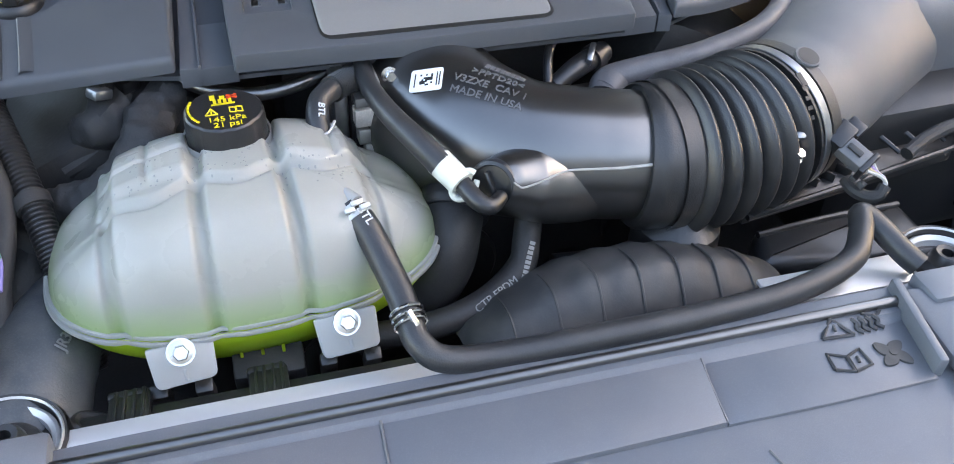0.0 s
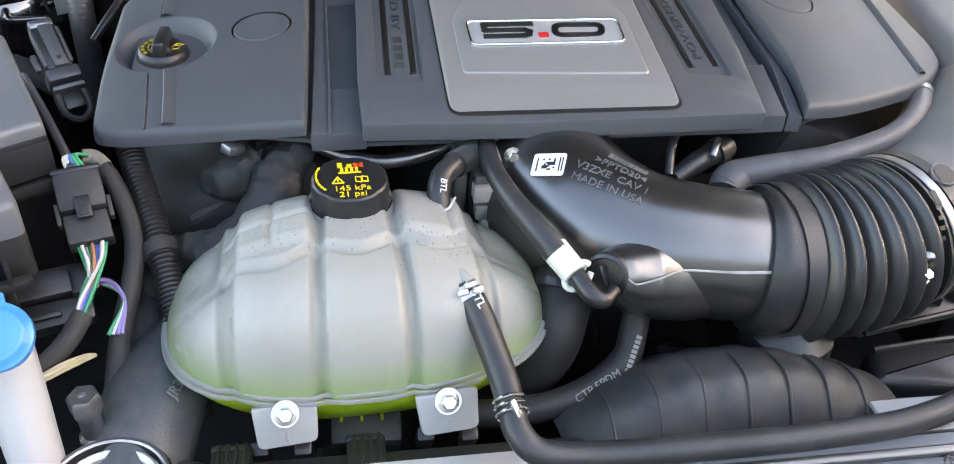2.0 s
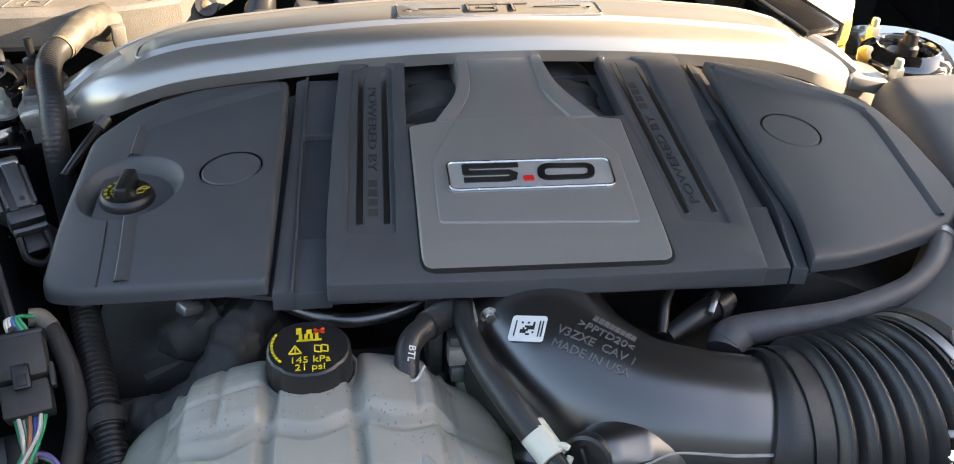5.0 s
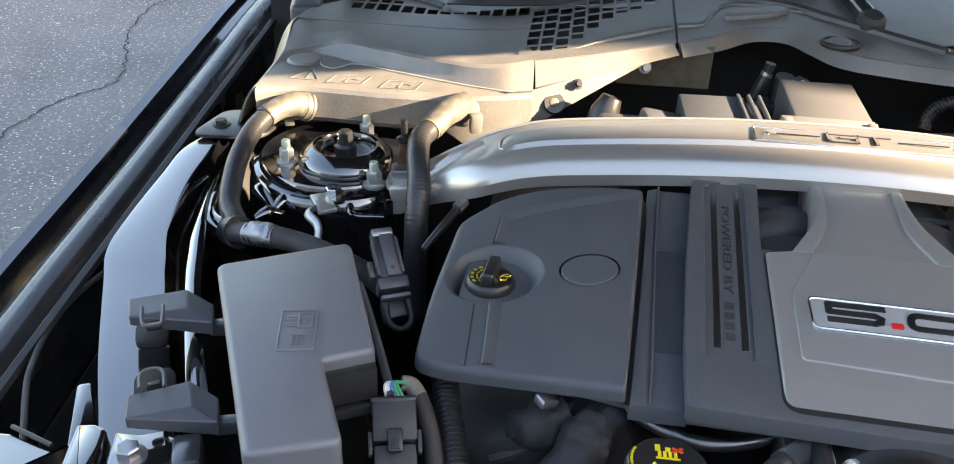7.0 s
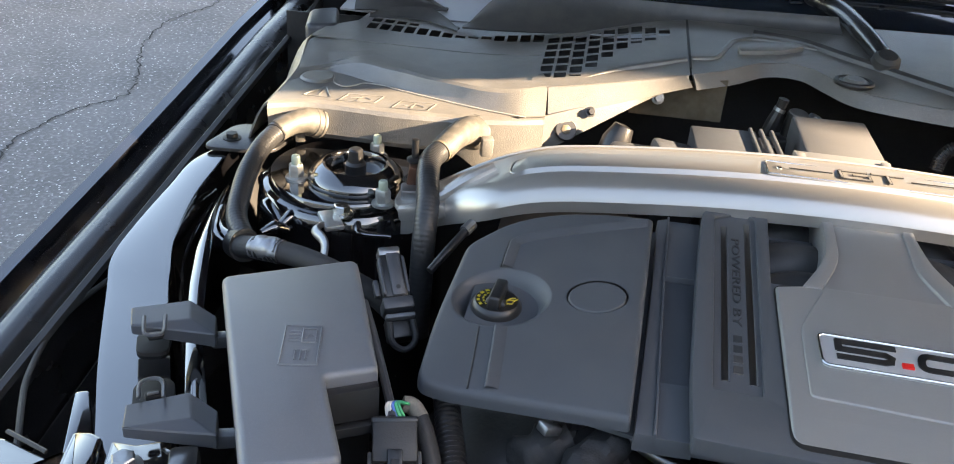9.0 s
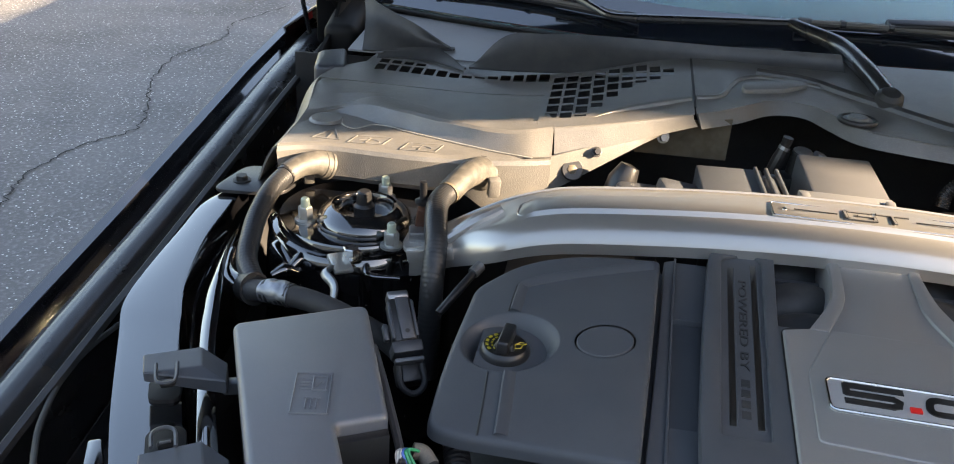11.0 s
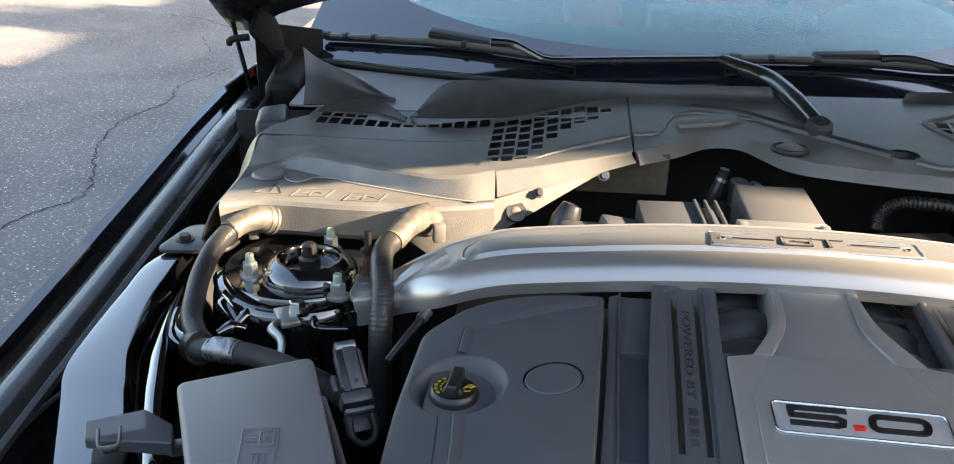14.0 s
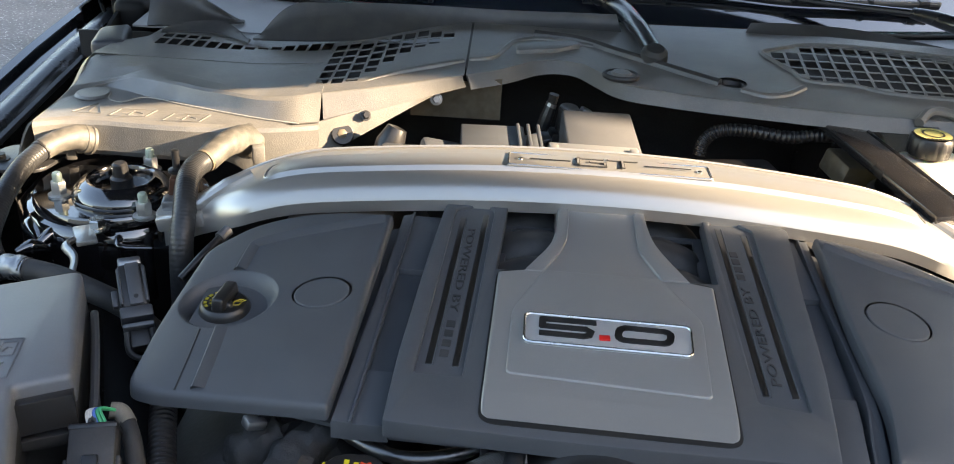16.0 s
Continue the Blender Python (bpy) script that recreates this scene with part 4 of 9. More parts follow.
part("washer_bolt", hexnut(0.0045, 0.006, along((-0.262, 0.533, 0.915), (0.3, -0.8, 0.5))), BLACK_PLASTIC, cowl)
part("washer_bolt", hexnut(0.0055, 0.007, along((-0.182, 0.594, 0.921), (0.2, -0.9, 0.3))), DULL_STEEL, cowl)
part("bracket", sheet(6, 4, lambda u, v: Vector((-0.215 + 0.115 * u, 0.603 + 0.006 * u, 0.935 + 0.014 * u - (0.04 + 0.015 * u) * v)), 0.002), DUSTY_TAN, cowl, "dusty metal bracket behind the stay")

# centre and right half
right_holes = []


def ramp_line(pts, x):
    for (a, va), (b, vb) in zip(pts, pts[1:]):
        if x <= b:
            return va + (vb - va) * max(0.0, x - a) / (b - a)
    return pts[-1][1]


for i in range(14):
    for j in range(-1, 6):
        xa = 0.262 + i * 0.0208 + 0.0026 * (j - 2)
        lo = ramp_line([(0.25, 0.735), (0.258, 0.727), (0.286, 0.678), (0.296, 0.655), (0.35, 0.650), (0.40, 0.631), (0.60, 0.625)], xa + 0.008)
        hi = ramp_line([(0.25, 0.732), (0.258, 0.738), (0.297, 0.757), (0.317, 0.769), (0.35, 0.776), (0.40, 0.776), (0.60, 0.74)], xa + 0.008)
        ya, yb = max(lo, 0.642 + j * 0.0272), min(hi, 0.642 + j * 0.0272 + 0.0238)
        if yb - ya < 0.006:
            continue
        right_holes.append([(xa, ya), (xa + 0.0172, ya), (xa + 0.0186, yb), (xa + 0.0014, yb)])
hole_c = [(0.192 + 0.0195 * math.cos(a), 0.628 + 0.017 * math.sin(a)) for a in (2 * math.pi * k / 20 for k in range(20))]
centre = prism([(-0.146, 0.595), (-0.10, 0.622), (-0.06, 0.655), (-0.025, 0.664), (0.005, 0.655), (0.03, 0.625), (0.055, 0.598), (0.10, 0.585), (0.18, 0.572), (0.32, 0.557), (0.45, 0.552),
                (0.60, 0.52), (0.62, 0.75), (0.60, 0.80), (0.25, 0.83), (0.10, 0.82), (-0.146, 0.83)], -0.0009, 0.0, 0.0, right_holes + [hole_c])
part("centre_panel", lift(centre, cowl_z), COWL_PLASTIC, cowl, "centre and driver's side of the cowl", flat=True)
# no mesh: a solid dark sheet paints the shade below this grille
part("grille_shade", lift(prism([(0.25, 0.63), (0.58, 0.58), (0.60, 0.82), (0.25, 0.82)], -0.022, -0.018), cowl_z), BLACK_VOID, cowl)
part("front_lip", front_lip([(-0.144, 0.596), (-0.10, 0.622), (-0.06, 0.655), (-0.025, 0.664), (0.005, 0.655), (0.03, 0.625), (0.055, 0.598), (0.10, 0.585), (0.18, 0.572), (0.32, 0.557), (0.45, 0.552), (0.60, 0.52)], 0.016), COWL_PLASTIC, cowl)
rim_lo = [(0.252, 0.733), (0.258, 0.719), (0.280, 0.678), (0.292, 0.648), (0.35, 0.642), (0.40, 0.623), (0.52, 0.618), (0.575, 0.625)]
rim_hi = [(0.578, 0.752), (0.52, 0.768), (0.40, 0.784), (0.35, 0.784), (0.312, 0.777), (0.292, 0.765), (0.256, 0.745), (0.252, 0.733)]
part("grille_rim", lift(tube([(x, y, 0.0005) for x, y in rim_lo + rim_hi], 0.0032, 8, 5), cowl_z), COWL_PLASTIC, cowl, "raised rim round the grille")
rib = lambda pts, r=0.005, flat=1.0: lift(tube([(x, y, -0.0015) for x, y in pts], r, 8, 8), cowl_z)
part("raised_rib", rib([(-0.145, 0.645), (-0.115, 0.655), (-0.10, 0.69), (-0.085, 0.72), (-0.05, 0.735), (0.02, 0.72)], 0.005), COWL_PLASTIC, cowl)
part("raised_pad", lift(prism(rounded([(-0.085, 0.672), (-0.03, 0.688), (0.005, 0.712), (-0.01, 0.724), (-0.05, 0.712), (-0.085, 0.695)], 0.008), 0.0, 0.006, 0.002), cowl_z), COWL_PLASTIC, cowl)
part("dark_channel", rib([(-0.06, 0.749), (0.002, 0.738), (0.05, 0.705), (0.092, 0.676), (0.135, 0.646), (0.175, 0.620)], 0.0085), FLAP_RUBBER, cowl, "dark rubber channel")
part("raised_rib", rib([(0.200, 0.604), (0.227, 0.591), (0.255, 0.600), (0.282, 0.625)], 0.006), COWL_PLASTIC, cowl)
part("clip_boss", lift(lathe([(0.0, 0.006), (0.011, 0.006), (0.0135, 0.003), (0.019, 0.002), (0.022, -0.001), (0, -0.001)], 24, pose(0.050, 0.622, 0)), lambda x, y: cowl_z(0.050, 0.622) + 0.001), COWL_PLASTIC, cowl, "round clip")
part("boss_ring", lift(tube([(0.050 + 0.021 * math.cos(a), 0.622 + 0.019 * math.sin(a), 0.0015) for a in (2 * math.pi * k / 20 for k in range(21))], 0.0035, 8, 2), lambda x, y: cowl_z(0.050, 0.622)), RUBBER, cowl, "dark ring")
part("clip_boss", lift(lathe([(0.0, -0.004), (0.012, -0.004), (0.0155, 0.001), (0.021, 0.001), (0.022, -0.004), (0, -0.006)], 24, pose(0.192, 0.628, 0)), lambda x, y: cowl_z(0.192, 0.628) - 0.003), RUBBER, cowl)
part("end_tab", lift(tube([(0.40, 0.545, 0.0), (0.42, 0.565, 0.006), (0.445, 0.56, 0.006), (0.46, 0.54, 0.0)], 0.006, 8, 6), cowl_z), COWL_PLASTIC, cowl)
part("seam_flap", box((0.003, 0.215, 0.004), (-0.147, 0.72, cowl_z(-0.147, 0.72) - 0.001), (5.7, 0, 0)), INK_AND_GAPS, cowl)


def flap(base, top, curl=0.006):
    """An upright rubber flap between two lines."""
    a, b = smooth_path(base, 10), smooth_path(top, 10)
    n = len(a) - 1
    return sheet(n, 6, lambda u, v: a[int(round(u * n))].lerp(b[int(round(u * n))], v) + Vector((0, curl * math.sin(math.pi * v), 0)), 0.003)


part("rubber_flap", flap([(-0.454, 0.741, 0.938), (-0.40, 0.738, 0.941), (-0.33, 0.740, 0.945), (-0.262, 0.748, 0.950), (-0.14, 0.768, 0.958), (-0.021, 0.772, 0.962), (0.066, 0.776, 0.965)],
                         [(-0.455, 0.752, 0.936), (-0.408, 0.775, 0.981), (-0.352, 0.785, 0.986), (-0.265, 0.790, 0.990), (-0.093, 0.795, 0.9915), (0.0, 0.796, 0.994), (0.055, 0.797, 0.995)]), FLAP_RUBBER, cowl, "upright rubber flap")
part("rubber_flap", flap([(-0.622, 0.790, 0.934), (-0.600, 0.785, 0.937), (-0.570, 0.787, 0.938), (-0.530, 0.806, 0.938), (-0.492, 0.818, 0.939)],
                         [(-0.634, 0.848, 1.008), (-0.606, 0.835, 0.994), (-0.549, 0.826, 0.972), (-0.514, 0.824, 0.953), (-0.489, 0.822, 0.941)], 0.012), FLAP_RUBBER, cowl, "curled rubber flap")
part("rubber_flap", flap([(-0.595, 0.765, 0.933), (-0.556, 0.771, 0.936), (-0.514, 0.767, 0.937), (-0.483, 0.750, 0.937), (-0.460, 0.733, 0.937)],
                         [(-0.594, 0.772, 0.937), (-0.572, 0.790, 0.943), (-0.518, 0.793, 0.9485), (-0.489, 0.778, 0.944), (-0.461, 0.742, 0.938)], 0.003), FLAP_RUBBER, cowl, "low curled rubber flap")
part("rubber_flap", flap([(0.234, 0.789, 0.958), (0.279, 0.782, 0.962), (0.40, 0.79, 0.965), (0.50, 0.79, 0.962), (0.62, 0.77, 0.96)],
                         [(0.253, 0.822, 0.990), (0.303, 0.831, 0.991), (0.405, 0.840, 0.987), (0.496, 0.838, 0.976), (0.62, 0.80, 0.965)]), FLAP_RUBBER, cowl, "upright rubber flap")
part("rear_tray", sheet(24, 4, lambda u, v: Vector((-0.645 + 1.30 * u, 0.79, 0.935)).lerp(screen_point(0.033 + 0.94 * u, FOOT_V) + Vector((0, -0.003, -0.006)), v), 0.003), TRAY_PLASTIC, cowl, "grey tray at the foot of the windscreen")
part("end_block", prism(rounded([(-0.665, 0.686), (-0.622, 0.704), (-0.648, 0.796), (-0.684, 0.768)], 0.014), 0.905, 0.936, 0.007, (), 3), LATCH_PLASTIC, cowl, "rubber block at the end")

# moulded symbols on the shelf
sym = bmesh.new()
tp = [(-0.602, 0.487), (-0.568, 0.488), (-0.584, 0.522)]
for a, b in zip(tp, tp[1:] + tp[:1]):
    add(sym, tube([(*a, 0.9120), (*b, 0.9120)], 0.0005, 6, 1))
add(sym, tube([(-0.584, 0.492, 0.9120), (-0.583, 0.509, 0.9120)], 0.0005, 6, 1))
part("warning_symbol", sym, COWL_PLASTIC, cowl, "moulded warning triangle")
for cx, cy in ((-0.533, 0.496), (-0.468, 0.492)):
    sym = bmesh.new()
    q = [(-0.024, -0.013), (0.018, -0.009), (0.024, 0.015), (-0.018, 0.011)]
    for a, b in zip(q, q[1:] + q[:1]):
        add(sym, tube([(cx + a[0], cy + a[1], 0.9120), (cx + b[0], cy + b[1], 0.9120)], 0.0005, 6, 1))
    add(sym, tube([(cx - 0.012, cy - 0.002, 0.9120), (cx + 0.002, cy + 0.004, 0.9120), (cx + 0.012, cy, 0.9120)], 0.0005, 6, 3))
    add(sym, tube([(cx - 0.003, cy - 0.008, 0.9120), (cx + 0.0, cy + 0.008, 0.9120)], 0.0005, 6, 1))
    part("moulded_symbol", sym, COWL_PLASTIC, cowl)
line = [(-0.584, 0.558), (-0.578, 0.536), (-0.562, 0.526), (-0.551, 0.535), (-0.542, 0.546), (-0.521, 0.546), (-0.495, 0.536), (-0.446, 0.521), (-0.389, 0.505), (-0.336, 0.495)]
part("chalky_scratch", tube([(x, y, 0.9133) for x, y in line], 0.0008, 5, 5), mat("pale_scuff", (0.42, 0.40, 0.36), 0.7, patch=0.4, patch_scale=120), cowl, "pale scuffed moulding line")
part("round_pad", lathe([(0, 0.003), (0.019, 0.003), (0.022, 0.0), (0, 0)], 28, pose(-0.603, 0.549, 0.9125)), COWL_PLASTIC, cowl)


# elbows with drain hoses
def elbow(name, pts, r, hose, hr):
    t = thing(name, "grey rubber elbow with a ribbed drain hose from the cowl", "drain hose", pts[0], group="cowl drain hoses")
    part("elbow", tube(pts, [r * 1.45, r * 1.12, r * 1.02, r], 18, 8), ELBOW_RUBBER, t, "dusty grey elbow")
    for k in range(2):
        along_d = (Vector(pts[1]) - Vector(pts[0])).normalized()
        o = Vector(pts[0]) + along_d * (0.007 * k - 0.003)
        part("collar", tube([o, o + along_d * 0.001, o + along_d * 0.004, o + along_d * 0.005], [r * (1.42 - 0.14 * k), r * (1.5 - 0.14 * k), r * (1.5 - 0.14 * k), r * (1.42 - 0.14 * k)], 22, 1), ELBOW_RUBBER, t)
    part("hose", corrugated(hose, hr, 0.0042, 0.010, 16), HOSE_RUBBER, t, "finely ribbed black hose")
    d = (Vector(hose[1]) - Vector(hose[0])).normalized()
    p = Vector(hose[0])
    part("band", tube([p + d * 0.004, p + d * 0.008], hr * 1.10, 16, 1), DUSTY_TAN if pts[0][0] > -0.5 else BLACK_PLASTIC, t)
    return t


elbow("drain_elbow", [(-0.580, 0.472, 0.885), (-0.591, 0.458, 0.891), (-0.603, 0.443, 0.891), (-0.613, 0.427, 0.887)], 0.0128,
      [(-0.612, 0.430, 0.888), (-0.620, 0.397, 0.880), (-0.622, 0.36, 0.868), (-0.618, 0.327, 0.858), (-0.609, 0.289, 0.846), (-0.588, 0.258, 0.838)], 0.0112)
elbow("drain_elbow", [(-0.394, 0.482, 0.892), (-0.399, 0.457, 0.903), (-0.408, 0.428, 0.905), (-0.418, 0.402, 0.899)], 0.0140,
      [(-0.417, 0.404, 0.900), (-0.424, 0.378, 0.898), (-0.421, 0.347, 0.893), (-0.414, 0.316, 0.879), (-0.412, 0.292, 0.85), (-0.412, 0.284, 0.80), (-0.412, 0.28, 0.74)], 0.0122)
part("tab", box((0.012, 0.006, 0.022), (-0.598, 0.462, 0.872), (10, 0, 20), 0.002), ELBOW_RUBBER, bpy.data.objects["drain_elbow"], "pale plastic tab")
tagp = box((0.014, 0.010, 0.024), (-0.374, 0.455, 0.888), (10, 0, 20), 0.002)
part("tab", tagp, COWL_PLASTIC, bpy.data.objects["drain_elbow.001"], "pale plastic tab")

# ---- strut towers ----
def tower(side):
    t = thing("strut_tower", "glossy black strut tower with a bearing ring and three nuts", "strut tower", (side * 0.524, 0.415, 0.60), group="strut towers")
    sx = lambda x: -side * x
    prof = [(0.125, 0.56), (0.112, 0.70), (0.107, 0.79), (0.104, 0.825), (0.1015, 0.838), (0.097, 0.844), (0.0915, 0.8455), (0.0905, 0.8535), (0.0885, 0.8562), (0.06, 0.8565), (0.0, 0.8565)]
    part("dome", lathe(prof, 72, pose(sx(-0.524), 0.415, 0)), PAINT, t, "black painted dome")
    rg = lathe([(0.052, 0.855), (0.0535, 0.8585), (0.0530, 0.8625), (0.0490, 0.8675), (0.0420, 0.8735), (0.0365, 0.8755), (0.0335, 0.8745), (0.0315, 0.870), (0.031, 0.862), (0.0, 0.861)], 56, pose(sx(-0.512), 0.396, 0))
    ring = part("bearing_ring", rg, PAINT, t, "stepped black bearing ring")
    part("rod_end", lathe([(0.012, 0.863), (0.012, 0.874), (0.009, 0.877), (0.008, 0.89), (0.006, 0.892), (0, 0.892)], 16, pose(sx(-0.512), 0.396, 0)), BLACK_PLASTIC, t)
    for x, y in ((-0.574, 0.376), (-0.467, 0.341), (-0.503, 0.458)):
        nut = part("nut", hexnut(0.0084, 0.018, pose(sx(x), y, 0.856)), ZINC, t, "zinc flange nut")
        part("stud", lathe([(0.0050, 0.872), (0.0050, 0.8820), (0.0040, 0.884), (0, 0.884)], 12, pose(sx(x), y, 0)), mat("pale_green_zinc", (0.42, 0.50, 0.42), 0.4, 0.5, patch=0.2, patch_scale=90) if "pale_green_zinc" not in bpy.data.materials else bpy.data.materials["pale_green_zinc"], nut)
    # pressed steps round the dome that catch the sky
    for pts, r in (([(-0.634, 0.440, 0.815), (-0.620, 0.410, 0.832), (-0.602, 0.376, 0.834), (-0.590, 0.360, 0.828)], [0.005, 0.012, 0.012, 0.006]),
                   ([(-0.617, 0.382, 0.822), (-0.596, 0.350, 0.830), (-0.575, 0.328, 0.828), (-0.562, 0.318, 0.822)], [0.005, 0.012, 0.010, 0.005]),
                   ([(-0.560, 0.345, 0.835), (-0.563, 0.326, 0.836), (-0.572, 0.308, 0.828)], [0.004, 0.008, 0.005]),
                   ([(-0.652, 0.40, 0.815), (-0.648, 0.34, 0.820), (-0.632, 0.29, 0.822), (-0.600, 0.268, 0.824), (-0.57, 0.262, 0.818)], [0.006, 0.012, 0.014, 0.012, 0.006]),
                   ([(-0.583, 0.288, 0.832), (-0.572, 0.300, 0.834), (-0.560, 0.306, 0.830)], [0.004, 0.008, 0.004]),
                   ([(-0.494, 0.338, 0.838), (-0.490, 0.324, 0.838), (-0.482, 0.308, 0.836), (-0.450, 0.310, 0.836)], [0.003, 0.0045, 0.0035, 0.0025])):
        part("pressed_edge", tube([(sx(x), y, z) for x, y, z in pts], r, 12, 8), PAINT, t, "rolled black pressing")
    return t


for s in (-1, 1):
    tower(-s)

# ---- strut brace ----
brace = thing("strut_brace", "curved silver strut brace with a badge plate across the engine", "strut brace", (0, 0.345, 0.86))


def brace_z(x):
    a = abs(x)
    return 0.952 - 0.010 * (a / 0.2) ** 2 if a < 0.2 else 0.942 - 0.10 * (a - 0.2) - 0.55 * (a - 0.2) ** 2 * smoothstep(0.2, 0.45, a) - 0.10 * smoothstep(0.27, 0.45, a) * (a - 0.2)


def brace_sheet():
    def f(u, v):
        x = -0.446 + 0.892 * u
        a = abs(x)
        lo = 0.292 + 0.036 * smoothstep(0.34, 0.43, a) + 0.012 * smoothstep(0.43, 0.455, a)
        hi = 0.396 - 0.012 * smoothstep(0.28, 0.45, a) - 0.02 * smoothstep(0.43, 0.455, a)
        prof = [(-0.001, -0.034), (-0.002, -0.022), (0.002, -0.013), (0.010, -0.006), (0.022, -0.003), (0.026, -0.0025), (0.0295, -0.0005), (0.058, 0.0), (0.0615, -0.0005), (0.065, -0.0025), (0.08, -0.003), (0.093, -0.005), (0.100, -0.010), (0.1035, -0.020), (0.1035, -0.03)]
        o, dz = prof[int(round(v * 14))]
        emboss = smoothstep(0.335, 0.32, a)
        if -0.0026 < dz:
            dz = -0.0030 + (dz + 0.0028) * emboss * 2.2
        return Vector((x, lo + (hi - lo) * (o / 0.1035), brace_z(x) + dz))
    return sheet(90, 14, f, 0.0025)


part("beam", brace_sheet(), BRACE, brace, "silver painted pressed beam", 28)
ridge = rounded([(-0.334, 0.3205), (0.334, 0.3205), (0.334, 0.3555), (-0.334, 0.3555)], 0.013, 6)
ridge = [(ridge[i - 1][0] + (x - ridge[i - 1][0]) * k / 24, ridge[i - 1][1] + (y - ridge[i - 1][1]) * k / 24) for i, (x, y) in enumerate(ridge) for k in (range(24) if abs(x - ridge[i - 1][0]) > 0.3 else (0,))]
part("pressed_ridge", tube([(x, y, brace_z(x) - 0.0016) for x, y in ridge + ridge[:1]], 0.0013, 6, 1), BRACE, brace, "fine pressed ridge round the beam's top")
part("rear_bead", tube([(x, 0.3885 - 0.012 * smoothstep(0.28, 0.45, abs(x)), brace_z(x) - 0.0052) for x in (-0.42 + 0.04 * k for k in range(22))], 0.0018, 6, 3), BRACE, brace, "rolled rear bead")
for s in (-1, 1):
    foot = prism(rounded([(s * 0.40, 0.318), (s * 0.40, 0.388), (s * 0.437, 0.390), (s * 0.455, 0.372), (s * 0.455, 0.334), (s * 0.435, 0.316)], 0.014), 0.858, 0.864, 0.002)
    add(foot, box((0.05, 0.012, 0.016), (s * 0.42, 0.318, 0.866), (0, s * 12, 0), 0.003))
    part("foot", foot, BRACE, brace, "bolted end plate")
    part("dimple", tube([(s * 0.405, 0.325, brace_z(0.405) - 0.003), (s * 0.375, 0.34, brace_z(0.375) - 0.0015), (s * 0.352, 0.352, brace_z(0.352) - 0.002)], [0.006, 0.009, 0.006], 10, 6), BRACE, brace)
plate_z = lambda x, y: brace_z(x) + 0.0026
gp = part("badge_plate", lift(prism(rounded([(-0.089, 0.3205), (0.115, 0.3205), (0.115, 0.3535), (-0.089, 0.3535)], 0.003), 0.0, 0.0010, 0.0004), plate_z), BRACE, brace, "brushed metal badge plate")
q = rounded([(-0.0875, 0.322), (0.1135, 0.322), (0.1135, 0.352), (-0.0875, 0.352)], 0.003)
part("rim", tube([(x, y, brace_z(x) + 0.0037) for x, y in q + q[:1]], 0.0007, 6, 1), CHROME, gp)


def stroke(pts, w, z):
    """Flat bent strokes of one width."""
    bm = bmesh.new()
    P = [Vector((x, y, 0)) for x, y in pts]
    for a, b in zip(P, P[1:]):
        d = (b - a).normalized()
        s = Vector((-d.y, d.x, 0)) * w / 2
        a, b = a - d * w * 0.45, b + d * w * 0.45
        add(bm, prism([(a + s)[:2], (a - s)[:2], (b - s)[:2], (b + s)[:2]], z, z + 0.0009))
    return bm


for pts in ([(0.006, 0.339), (-0.017, 0.339), (-0.0185, 0.3375), (-0.0185, 0.3235), (-0.017, 0.322), (0.008, 0.322), (0.008, 0.331), (-0.006, 0.331)], [(0.0125, 0.339), (0.040, 0.339)], [(0.026, 0.337), (0.026, 0.322)]):
    part("lettering", stroke([(x, y + 0.0065) for x, y in pts], 0.0036, brace_z(0) + 0.0030), DARK_PLASTIC, gp, "dark outlined badge letters", flat=True)
    part("lettering_face", stroke([(x, y + 0.0065) for x, y in pts], 0.0020, brace_z(0) + 0.0034), BRACE, gp, flat=True)
for x0, x1 in ((-0.067, -0.026), (0.047, 0.094)):
    part("stripe", box((x1 - x0, 0.0012, 0.0008), ((x0 + x1) / 2, 0.337, brace_z(0.05) + 0.0038)), INK_AND_GAPS, gp)
    xs = x0 - 0.009 if x0 < 0 else x1 + 0.009
    part("rivet", lathe([(0.0028, 0), (0.0025, 0.001), (0, 0.0014)], 12, pose(xs, 0.337, brace_z(xs) + 0.0034)), CHROME, gp)

# copper-capped stud and earth strap on the tower
stud = thing("ground_stud", "zinc stud with a brown cap beside the brace end", "stud", (-0.441, 0.376, 0.864))
part("stem", lathe([(0.010, 0.0), (0.010, 0.012), (0.006, 0.013), (0.006, 0.03), (0.009, 0.031), (0.009, 0.034), (0.004, 0.036), (0.004, 0.056), (0, 0.057)], 14, pose(-0.441, 0.376, 0.864)), BLACK_PLASTIC, stud)
part("cap", box((0.018, 0.014, 0.022), (-0.437, 0.366, 0.883), (0, 8, 10), 0.002), COPPER, stud, "brown metal cap")
part("bracket", box((0.028, 0.022, 0.014), (-0.437, 0.355, 0.868), (0, 0, 12), 0.003), DULL_STEEL, stud)
strap = thing("earth_strap", "braided earth strap bolted to the strut tower", "earth strap", (-0.505, 0.28, 0.845))
part("bolt", hexnut(0.0085, 0.012, pose(-0.501, 0.303, 0.858)), CHROME, strap, "zinc bolt head")
part("lug", box((0.020, 0.038, 0.006), (-0.508, 0.288, 0.858), (0, 0, 30), 0.002), ZINC, strap)
